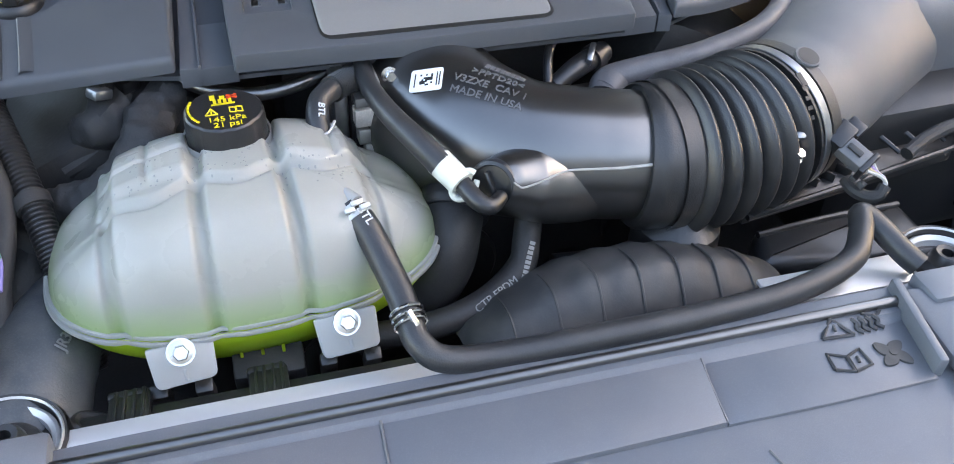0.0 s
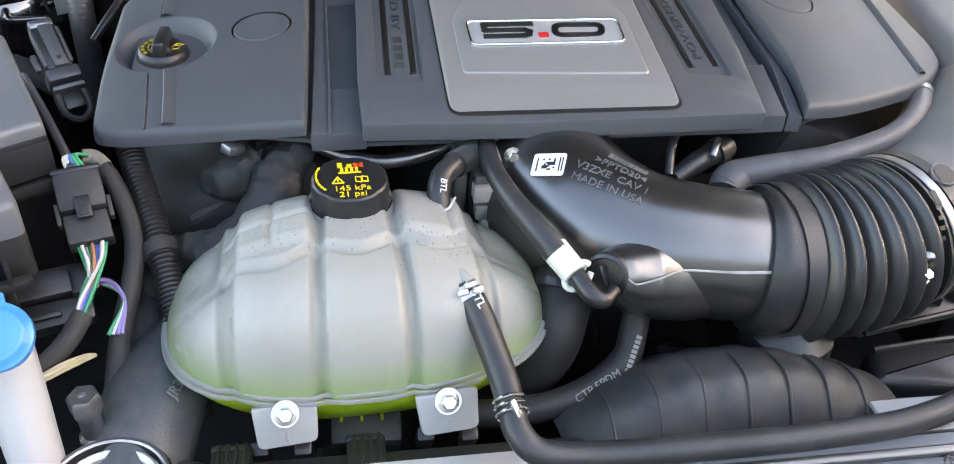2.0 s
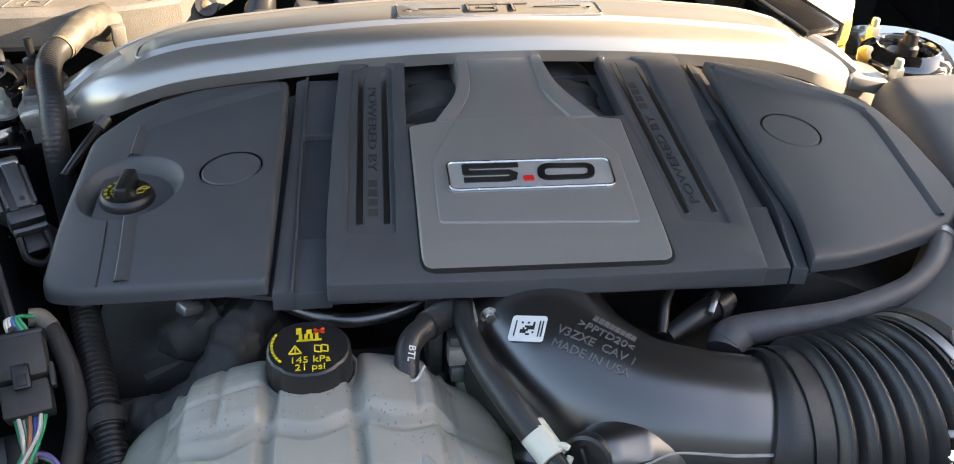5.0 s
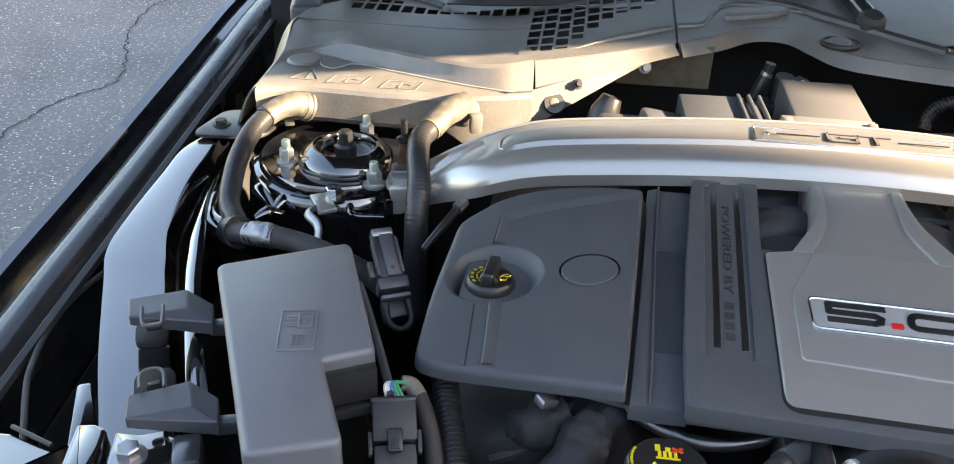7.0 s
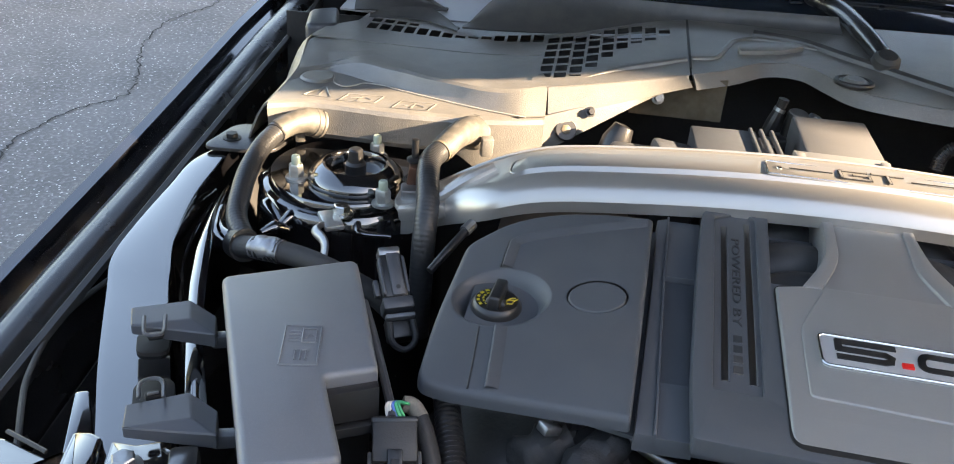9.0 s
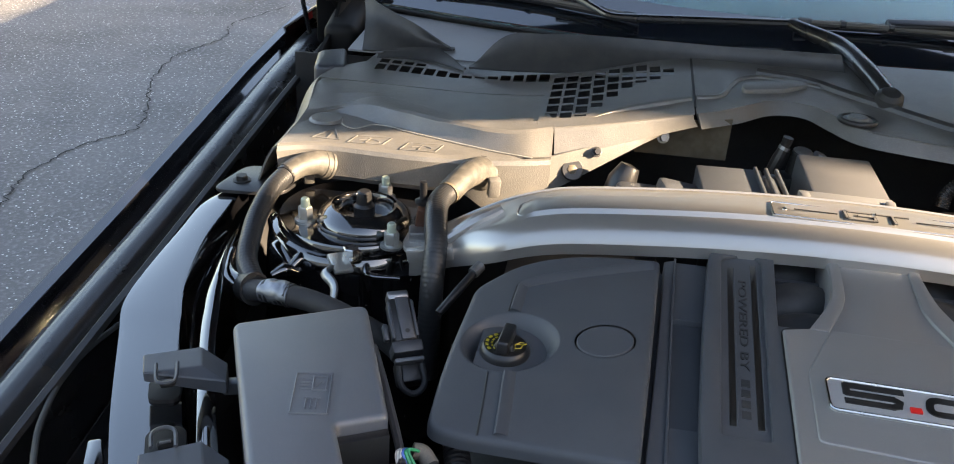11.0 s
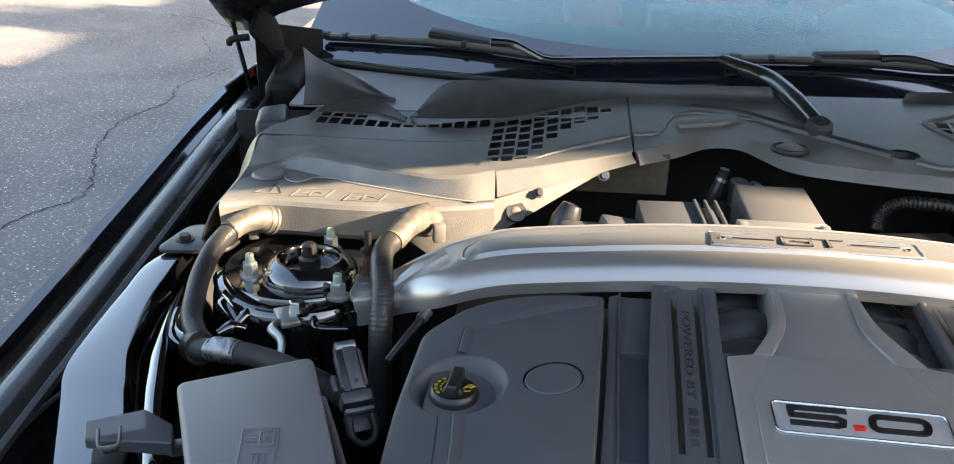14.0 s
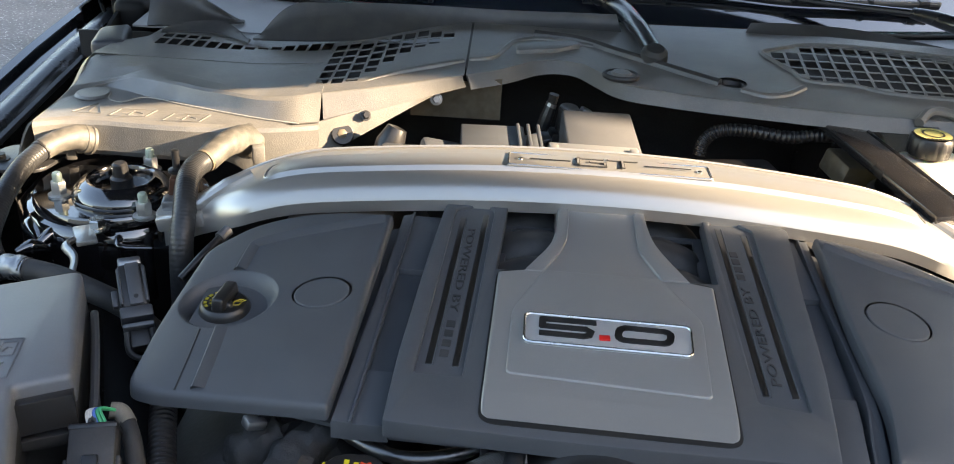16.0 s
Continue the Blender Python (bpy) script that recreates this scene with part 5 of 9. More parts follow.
part("braid", tube([(-0.514, 0.274, 0.859), (-0.516, 0.262, 0.859), (-0.503, 0.250, 0.853), (-0.50, 0.230, 0.842), (-0.505, 0.19, 0.81)], [0.006, 0.0055, 0.005, 0.005, 0.005], 10, 8, flat=0.55), DULL_STEEL, strap, "flat metal braid")

# wipers
def wiper(blade, joint, arm, knuckle, knob):
    w = thing("windscreen_wiper", "black windscreen wiper with a grey blade spine resting on the glass", "wiper", knob, group="windscreen wipers")
    lifted = [Vector(p) + Vector((0, -0.004, 0.005)) for p in blade]
    part("blade", tube(blade, 0.0055, 8, 8), RUBBER, w, "black rubber blade")
    part("spine", tube(lifted, 0.0046, 8, 8), SPINE_PLASTIC, w, "grey blade spine")
    path = smooth_path(lifted, 8)
    for t in (0.0, 0.13, 0.29, 0.72, 0.9, 1.0):
        i = min(int(t * (len(path) - 1)), len(path) - 2)
        d = (path[i + 1] - path[i]).normalized()
        half = 0.009 if t in (0.0, 1.0) else 0.004
        part("blade_clip", tube([path[i] - d * half, path[i] + d * half], 0.0068, 8, 1), BLACK_PLASTIC, w)
    a, b = Vector(joint[0]), Vector(joint[1])
    block = box(((b - a).length, 0.020, 0.017), (0, 0, 0), bevel=0.005, seg=3)
    block.transform(lying((a + b) / 2, b - a, (0, -0.43, 0.9)))
    part("joint", block, BLACK_PLASTIC, w, "black blade joint")
    part("arm", tube(arm, [0.0075, 0.007, 0.0055, 0.0055] + [0.0065] * (len(arm) - 4), 10, 8), SATIN_PAINT, w, "black painted arm")
    part("arm_head", tube(knuckle, [0.009, 0.0115, 0.0135, 0.0135, 0.012], 14, 8), SATIN_PAINT, w, "broad curved arm head")
    part("pivot_cap", lathe([(0.017, -0.02), (0.0185, -0.004), (0.017, 0.006), (0.012, 0.011), (0, 0.012)], 24, along(knob, (0, -0.35, 1))), DARK_PLASTIC, w, "round pivot cap")
    return w


wiper([(-0.648, 1.039, 0.984), (-0.585, 1.023, 0.987), (-0.514, 1.005, 0.99), (-0.455, 0.992, 0.992), (-0.34, 0.962, 0.99), (-0.221, 0.932, 0.984)], [(-0.463, 1.001, 1.003), (-0.357, 0.975, 1.003)],
      [(-0.356, 0.961, 1.006), (-0.321, 0.953, 1.006), (-0.29, 0.934, 0.997), (-0.265, 0.919, 0.991), (-0.222, 0.915, 0.992), (-0.104, 0.915, 0.999), (0.012, 0.921, 1.004)],
      [(0.004, 0.921, 1.004), (0.031, 0.89, 0.999), (0.065, 0.85, 0.993), (0.085, 0.77, 0.984), (0.098, 0.69, 0.974)], (0.098, 0.683, 0.972))
wiper([(0.026, 0.943, 0.999), (0.14, 0.951, 1.0), (0.254, 0.96, 0.998), (0.368, 0.97, 0.992), (0.60, 1.02, 0.99)], [(0.148, 0.953, 1.008), (0.253, 0.965, 1.008)],
      [(0.251, 0.957, 1.009), (0.299, 0.964, 1.009), (0.362, 0.96, 0.999), (0.45, 0.95, 0.996), (0.53, 0.93, 0.996)],
      [(0.525, 0.932, 0.996), (0.548, 0.905, 0.996), (0.575, 0.86, 0.993), (0.60, 0.79, 0.986), (0.612, 0.735, 0.978)], (0.612, 0.725, 0.975))

# ---- engine cover ----
def cover_z(x, y):
    """Height of the centre of the cover."""
    return 0.896 + 0.085 * y


def left_z(x, y):
    """Height of the outer panel, which falls to the wing and to the front."""
    return 0.9035 + 0.137 * (x + 0.2365) + 0.118 * (y - 0.143)


def right_z(x, y):
    return 0.9035 - 0.137 * (x - 0.2445) + 0.118 * (y - 0.149)


cover = thing("engine_cover", "dark grey moulded engine cover with a silver centre panel", "engine cover", (0, 0.14, 0.86))


def cover_plate(outline, r, z0, z1, bevel=0.0035, holes=(), seg=3):
    return lift(prism(rounded(outline, r), z0, z1, bevel, holes, seg), cover_z)


def oval(cx, cy, rx, ry, n=44):
    return [(cx + rx * math.cos(a), cy + ry * math.sin(a)) for a in (2 * math.pi * k / n for k in range(n))]


def side_panel(outline, r, holes, level, depth=0.0115):
    """A raised end panel with a rolled rim and a deep skirt."""
    o = rounded(outline, r, 7)
    bm = bmesh.new()
    c = Vector((sum(p[0] for p in o) / len(o), sum(p[1] for p in o) / len(o)))
    rows = []
    for inset, dz in ((0.001, -depth), (-0.0005, -0.012), (0.0, -0.0055), (0.0010, -0.0024), (0.0032, -0.0006), (0.006, 0.0)):
        rows.append([bm.verts.new((*(Vector(p) + (c - Vector(p)).normalized() * inset), dz)) for p in o])
    for a, b in zip(rows, rows[1:]):
        for j in range(len(o)):
            bm.faces.new((a[j], a[(j + 1) % len(o)], b[(j + 1) % len(o)], b[j]))
    edges = [bm.edges.get((rows[-1][j - 1], rows[-1][j])) for j in range(len(o))]
    for h in holes:
        vs = [bm.verts.new((x, y, 0.0)) for x, y in h]
        edges += [bm.edges.new((vs[j - 1], vs[j])) for j in range(len(vs))]
    bmesh.ops.triangle_fill(bm, use_beauty=True, edges=edges)
    return lift(bm, level)


def turned_oval(profile, cx, cy, squash, level, seg=44):
    """A turned shape, a little narrower along the car, lying on a sloping panel."""
    bm = lathe(profile, seg)
    for v in bm.verts:
        v.co = Vector((cx + v.co.x, cy + v.co.y * squash, v.co.z))
    return lift(bm, level)


WELL = (-0.3155, 0.1365)
LEFT_OUT = [(-0.366, 0.036), (-0.342, 0.0265), (-0.2065, 0.0045), (-0.2005, 0.10), (-0.192, 0.2575), (-0.232, 0.265), (-0.272, 0.266), (-0.302, 0.259), (-0.326, 0.247), (-0.357, 0.214), (-0.3665, 0.11)]
left_panel = part("end_panel", side_panel(LEFT_OUT, [0.022, 0.03, 0.003, 0.02, 0.004, 0.03, 0.03, 0.02, 0.02, 0.012, 0.05], [oval(*WELL, 0.0415, 0.0385), oval(-0.237, 0.1395, 0.0252, 0.0212)], left_z),
                  COVER, cover, "raised end panel with the oil filler well")
RIGHT_OUT = [(0.1905, -0.013), (0.225, -0.007), (0.262, 0.006), (0.317, 0.029), (0.345, 0.045), (0.372, 0.072), (0.379, 0.10), (0.374, 0.18), (0.36, 0.225), (0.27, 0.268), (0.205, 0.272), (0.2055, 0.25), (0.2005, 0.13), (0.2035, 0.05), (0.1985, 0.018)]
right_panel = part("end_panel", side_panel(RIGHT_OUT, [0.003, 0.02, 0.02, 0.02, 0.01, 0.012, 0.012, 0.03, 0.02, 0.03, 0.003, 0.01, 0.03, 0.02, 0.02], [oval(0.2485, 0.1585, 0.0285, 0.0252)], right_z),
                   COVER, cover, "raised end panel")
for pnl, cx, cy, r, sq, lv in ((left_panel, -0.237, 0.1395, 0.0252, 0.84, left_z), (right_panel, 0.2485, 0.1585, 0.0285, 0.885, right_z)):
    part("blanking_disc", turned_oval([(r - 0.0016, -0.005), (r - 0.0017, -0.0006), (r - 0.0026, 0.0003), (0, 0.0004)], cx, cy, sq, lv), COVER, pnl, "round blanking disc")
    part("disc_groove", turned_oval([(r + 0.002, -0.0045), (0.0, -0.0045)], cx, cy, sq, lv), INK_AND_GAPS, pnl)
part("filler_well", turned_oval([(0.0418, 0.0001), (0.0405, -0.0006), (0.0385, -0.0022), (0.0335, -0.0095), (0.0305, -0.0155), (0.0285, -0.0185), (0.0255, -0.0195), (0, -0.020)], WELL[0], WELL[1], 0.93, left_z), COVER, left_panel, "recessed round filler well")


def fold(pts, width, height, level):
    """A low moulded step along a line: one steep dark side, one long side."""
    path = smooth_path([(x, y, 0) for x, y in pts], 6)
    bm = bmesh.new()
    last = None
    for i, p in enumerate(path):
        d = (path[min(i + 1, len(path) - 1)] - path[max(i - 1, 0)]).normalized()
        side = Vector((-d.y, d.x, 0))
        row = [bm.verts.new(p + side * o + Vector((0, 0, z))) for o, z in ((0.0, -0.001), (0.0006, height * 0.8), (0.0016, height), (width * 0.6, height * 0.7), (width, -0.0003))]
        if last:
            for j in range(4):
                bm.faces.new((last[j], last[j + 1], row[j + 1], row[j]))
        last = row
    return lift(bm, level)


part("crease", fold([(-0.2, 0.2525), (-0.262, 0.2395), (-0.30, 0.228), (-0.3165, 0.2185), (-0.3195, 0.206), (-0.3215, 0.1775)], 0.011, 0.0030, left_z), COVER, left_panel, "moulded crease")
part("crease", fold([(-0.316, 0.0975), (-0.3145, 0.065), (-0.3135, 0.028)], 0.0115, 0.0028, left_z), COVER, left_panel)
part("crease_shade", lift(tube([(x, y, -0.0002) for x, y in ((-0.2, 0.2533), (-0.262, 0.2403), (-0.30, 0.2288), (-0.3172, 0.2190), (-0.3203, 0.206), (-0.3223, 0.1775))], 0.0010, 6, 5), left_z), DARK_PLASTIC, left_panel)
part("crease_shade", lift(tube([(x, y, -0.0004) for x, y in ((-0.328, 0.0975), (-0.3265, 0.065), (-0.3255, 0.028))], 0.0011, 6, 4), left_z), DARK_PLASTIC, left_panel)
part("crease", fold([(0.3395, 0.049), (0.3425, 0.085), (0.349, 0.173), (0.347, 0.20)], 0.009, 0.0028, right_z), COVER, right_panel)
part("crease", fold([(0.348, 0.205), (0.323, 0.2255), (0.261, 0.2405), (0.212, 0.2605)], 0.009, 0.0028, right_z), COVER, right_panel)

# oil filler cap
CX, CY = WELL[0] - 0.0035, WELL[1] - 0.001
cz = left_z(CX, CY) - 0.0195
cap = thing("oil_filler_cap", "black oil filler cap with a raised grip and yellow print", "oil cap", (CX, CY, cz))
part("body", lathe([(0.0185, cz - 0.004), (0.0185, cz + 0.003), (0.0215, cz + 0.0035), (0.0222, cz + 0.005), (0.0220, cz + 0.010), (0.0208, cz + 0.0135), (0.0195, cz + 0.0160), (0.018, cz + 0.0172), (0, cz + 0.0175)], 48, pose(CX, CY, 0)), BLACK_PLASTIC, cap)
gb = bmesh.new()
add(gb, box((0.0110, 0.0360, 0.0120), (0, 0, 0), (0, 0, 0), 0.0022, 3, 0.9))
add(gb, box((0.020, 0.010, 0.006), (0, -0.006, -0.004), (0, 0, 0), 0.002, 2, 0.7))
gb.transform(pose(CX + 0.0005, CY + 0.001, cz + 0.0225, 0, 0, -6))
part("grip", gb, BLACK_PLASTIC, cap, "upright grip")
sym = bmesh.new()
for k in range(5):
    a = radians(128 + 22 * k)
    add(sym, box((0.0026, 0.0034, 0.0005), (CX + 0.0155 * math.cos(a), CY + 0.0155 * math.sin(a), cz + 0.0177), (0, 0, math.degrees(a))))
    add(sym, box((0.0016, 0.0024, 0.0005), (CX + 0.0112 * math.cos(a + 0.15), CY + 0.0112 * math.sin(a + 0.15), cz + 0.0178), (0, 0, math.degrees(a))))
part("yellow_print", sym, DIM_YELLOW, cap)
can = bmesh.new()
ox, oy = CX + 0.0085, CY - 0.001
for a, b in (((0, -0.004), (0.005, -0.003)), ((0.005, -0.003), (0.006, 0.003)), ((0.006, 0.003), (0, 0.002)), ((0, 0.002), (0, -0.004)), ((0.006, 0.002), (0.009, 0.005)), ((0.001, 0.003), (0.004, 0.006)), ((0.004, 0.006), (0.007, 0.006))):
    add(can, tube([(ox + a[0], oy + a[1], cz + 0.0178), (ox + b[0], oy + b[1], cz + 0.0178)], 0.0006, 5, 1))
part("oil_can_symbol", can, DIM_YELLOW, cap)

# underlying tray with its rails and steps, and the front band with the lettered strips
TRAY = [(-0.345, 0.04), (-0.205, 0.010), (-0.17, 0.002), (0.152, -0.010), (0.19, -0.006), (0.33, 0.05), (0.345, 0.19), (0.21, 0.285), (0.16, 0.30), (-0.16, 0.30), (-0.19, 0.28), (-0.34, 0.19)]
OPEN_L = [(-0.090, 0.192), (-0.060, 0.194), (-0.040, 0.235), (-0.034, 0.295), (-0.080, 0.295)]
OPEN_R = [(0.094, 0.188), (0.098, 0.295), (0.050, 0.295), (0.050, 0.235), (0.068, 0.192)]
part("tray", lift(prism(TRAY, -0.028, -0.0245, 0.0, [OPEN_L, OPEN_R]), cover_z), COVER, cover, "stepped lower tray", flat=True)


def ribbon(left, right, z0, z1, level, bevel=0.0015):
    """A raised strip between two lines."""
    return lift(prism([tuple(p)[:2] for p in smooth_path([(x, y, 0) for x, y in left], 6)] + [tuple(p)[:2] for p in smooth_path([(x, y, 0) for x, y in right], 6)][::-1], z0, z1, bevel), level)


part("tray_rail", ribbon([(-0.2035, 0.0), (-0.1965, 0.10), (-0.190, 0.20), (-0.186, 0.285)], [(-0.1895, -0.001), (-0.1865, 0.06), (-0.1815, 0.18), (-0.1755, 0.29)], -0.028, -0.0125, cover_z), COVER, cover, "smooth rail beside the end panel")
part("tray_lip", ribbon([(-0.1905, -0.001), (-0.1875, 0.06), (-0.1825, 0.18), (-0.1765, 0.29)], [(-0.1885, -0.001), (-0.1855, 0.06), (-0.1805, 0.18), (-0.1745, 0.29)], -0.028, -0.0105, cover_z, 0.0006), COVER, cover)
part("tray_rail", ribbon([(0.1790, -0.010), (0.1850, 0.02), (0.1935, 0.06), (0.196, 0.12), (0.1955, 0.20), (0.198, 0.29)], [(0.1895, -0.012), (0.196, 0.02), (0.2015, 0.06), (0.2010, 0.12), (0.203, 0.20), (0.2065, 0.29)], -0.028, -0.0130, cover_z), COVER, cover, "smooth rail beside the end panel")
part("tray_lip", ribbon([(0.1780, -0.010), (0.1840, 0.02), (0.1920, 0.06), (0.1945, 0.12), (0.1940, 0.20), (0.1965, 0.29)], [(0.1800, -0.010), (0.1860, 0.02), (0.1940, 0.06), (0.1965, 0.12), (0.1960, 0.20), (0.1985, 0.29)], -0.028, -0.0110, cover_z, 0.0006), COVER, cover)
for xa, xb, steps in ((lambda y: -0.1890 + 0.045 * y, lambda y: -0.1625 + 0.06 * y, ((-0.001, 0.0585, -0.0135), (0.0585, 0.197, -0.0195), (0.197, 0.29, -0.0145))),
                      (lambda y: 0.150 + 0.10 * y, lambda y: 0.178 + 0.17 * y - 0.4 * y * y, ((-0.010, 0.064, -0.0125), (0.064, 0.194, -0.0185), (0.194, 0.29, -0.0140)))):
    for y0, y1, dz in steps:
        part("tray_step", cover_plate([(xa(y0), y0), (xb(y0), y0), (xb(y1), y1 - 0.0008), (xa(y1), y1 - 0.0008)], 0.0, -0.028, dz, 0.0012, (), 2), COVER, cover)
CENTRE = [(-0.1655, -0.010), (-0.0245, -0.0185), (0.1500, -0.0225), (0.1545, 0.005), (0.1645, 0.075), (0.1735, 0.19), (0.184, 0.286), (0.165, 0.2975), (0.130, 0.302), (0.1035, 0.303), (0.1005, 0.186), (-0.0930, 0.186), (-0.0845, 0.298), (-0.091, 0.310), (-0.1075, 0.316), (-0.135, 0.302), (-0.1455, 0.290), (-0.1555, 0.179), (-0.1640, 0.055)]
LEFT_WELL = [(-0.1495, 0.0425), (-0.1135, 0.0415), (-0.0975, 0.285), (-0.1075, 0.296), (-0.1345, 0.283)]
RIGHT_WELL = [(0.1050, 0.0365), (0.1420, 0.0300), (0.1490, 0.2800), (0.1310, 0.2960), (0.1090, 0.2900)]
centre_piece = part("centre_piece", lift(prism(rounded(CENTRE, [0.003, 0.01, 0.003, 0.02, 0.02, 0.02, 0.006, 0.006, 0.01, 0.006, 0.002, 0.002, 0.008, 0.008, 0.006, 0.008, 0.008, 0.02, 0.02], 3), -0.0145, 0.0, 0.0016, [rounded(LEFT_WELL, 0.003, 2), rounded(RIGHT_WELL, 0.003, 2)], 2), cover_z), COVER, cover, "front band with two lettered strips", 30)


def fitted(bm, length, height):
    """Scales lettering to a length and a height about its middle."""
    xs, ys = [v.co.x for v in bm.verts], [v.co.y for v in bm.verts]
    cx, cy = (min(xs) + max(xs)) / 2, (min(ys) + max(ys)) / 2
    for v in bm.verts:
        v.co.x = (v.co.x - cx) * length / (max(xs) - min(xs))
        v.co.y = (v.co.y - cy) * height / (max(ys) - min(ys))
    return bm


def strip(x_of, y0, y1, forward, well, rails):
    """A sunken lettered strip between two dark ribbons for shaded slots, read forward or back along the car."""
    part("strip_floor", lift(prism(well, -0.0055, -0.0030), cover_z), COVER, centre_piece, "sunken strip floor", flat=True)
    for (xa, ya), (xb, yb) in rails:
        part("rail", ribbon([(xa - 0.0026, ya), ((xa + xb) / 2 - 0.0026, (ya + yb) / 2), (xb - 0.0026, yb)], [(xa + 0.0026, ya), ((xa + xb) / 2 + 0.0026, (ya + yb) / 2), (xb + 0.0026, yb)], -0.0050, -0.0026, cover_z, 0.0004), GLOSS_PLASTIC, centre_piece, "glossy dark ribbon in place of a shaded slot")
        part("rail_edge", lift(tube([(xa + 0.0036, ya, -0.0032), (xb + 0.0036, yb, -0.0032)], 0.0009, 6, 6), cover_z), COVER, centre_piece)
    s = 1 if forward else -1
    ym, run = (y0 + y1) / 2, (y1 - y0)
    mm = lying((x_of(ym), ym, cover_z(0, ym) - 0.0029), (s * (x_of(y1) - x_of(y0)), s * (y1 - y0), s * 0.085 * (y1 - y0)), (0, -0.085, 1))
    b = fitted(words("POWERED BY", 0.012, Matrix(), 0.0008), run * 0.68, 0.0072)
    for v in b.verts:
        v.co.x -= run * 0.16
    b.transform(mm)
    part("raised_lettering", b, DARK_PLASTIC, centre_piece, "dark raised words", flat=True)
    for k in range(4):
        b = box((run * 0.045, 0.0072, 0.0012), (run * (0.265 + 0.065 * k), 0, 0), bevel=0.0003, seg=1)
        b.transform(mm)
        part("raised_bar", b, DARK_PLASTIC, centre_piece)


strip(lambda y: -0.1295 + 0.062 * (y - 0.06), 0.062, 0.252, False, LEFT_WELL, (((-0.1398, 0.056), (-0.1268, 0.272)), ((-0.1193, 0.055), (-0.1055, 0.280))))
strip(lambda y: 0.1240 + 0.002 * (y - 0.06), 0.060, 0.248, True, RIGHT_WELL, (((0.1130, 0.047), (0.1170, 0.284)), ((0.1352, 0.047), (0.1400, 0.274))))

# silver panel and its neck
SIL = [(-0.0990, -0.0045), (0.0845, -0.0115), (0.0945, 0.1755), (0.0755, 0.1800), (-0.0690, 0.1830), (-0.0910, 0.1775)]
sil = prism(rounded(SIL, [0.013, 0.013, 0.002, 0.001, 0.001, 0.002], 7), -0.012, 0.0035, 0.0026, (), 3)
for yc in (0.034, 0.022):
    bmesh.ops.bisect_plane(sil, geom=sil.verts[:] + sil.edges[:] + sil.faces[:], plane_co=(-0.007, yc, 0), plane_no=(0.04, 1, 0))
silver = part("silver_panel", lift(sil, lambda x, y: cover_z(x, y) - 0.04 * max(0.0, 0.034 - 0.04 * (x + 0.007) - y) - 0.06 * max(0.0, 0.022 - 0.04 * (x + 0.007) - y)), SILVER_PLASTIC, cover, "satin silver centre panel sloping to the front edge", flat=True)
part("shadow_gap", lift(prism(rounded([(-0.1003, -0.0058), (0.0858, -0.0128), (0.0962, 0.183), (-0.0923, 0.185)], 0.014, 6), -0.014, 0.0004), cover_z), INK_AND_GAPS, cover)
FIELD = [(-0.0815, 0.0440), (0.0700, 0.0315), (0.0768, 0.1225), (0.0495, 0.1800), (-0.0515, 0.1815), (-0.0780, 0.1230)]
part("raised_field", lift(prism(rounded(FIELD, [0.005, 0.005, 0.008, 0.002, 0.002, 0.008]), 0.0, 0.0050, 0.0014, (), 3), cover_z), SILVER_PLASTIC, silver)
NECK = [(-0.0700, 0.1805), (0.0760, 0.1780), (0.0555, 0.2280), (0.0485, 0.2600), (0.0470, 0.3100), (0.055, 0.44), (-0.043, 0.44), (-0.0370, 0.3100), (-0.0385, 0.2600), (-0.0455, 0.2260)]
neck = part("neck", lift(prism(rounded(NECK, [0.002, 0.002, 0.02, 0.02, 0.02, 0.0, 0.0, 0.02, 0.02, 0.02]), -0.030, 0.0012, 0.002), cover_z), SILVER_PLASTIC, cover, "silver-grey neck running back under the brace")
part("side_ridge", ribbon([(-0.0690, 0.1815), (-0.0455, 0.2265), (-0.0385, 0.260), (-0.0368, 0.31), (-0.043, 0.43)], [(-0.0525, 0.1810), (-0.0335, 0.2235), (-0.0280, 0.257), (-0.0268, 0.31), (-0.033, 0.43)], -0.004, 0.0042, cover_z, 0.002), SILVER_PLASTIC, neck, "broad chamfered ridge")
part("side_ridge", ribbon([(0.0505, 0.1800), (0.0360, 0.2230), (0.0350, 0.257), (0.0368, 0.31), (0.045, 0.43)], [(0.0750, 0.1795), (0.0550, 0.2265), (0.0482, 0.258), (0.0468, 0.31), (0.055, 0.43)], -0.004, 0.0042, cover_z, 0.002), SILVER_PLASTIC, neck, "broad chamfered ridge")
# number plate
PL = [(-0.0685, 0.0785), (0.0615, 0.0745), (0.0645, 0.1105), (-0.0675, 0.1145)]
badge = part("number_badge", lift(prism(rounded(PL, 0.006, 5), 0.004, 0.0072, 0.0012), cover_z), BRUSHED, silver, "brushed metal badge with a bright rim")
q = rounded(PL, 0.006, 5)
part("rim", lift(tube([(x, y, 0.0075) for x, y in q + q[:1]], 0.0012, 6, 1), cover_z), CHROME, badge)


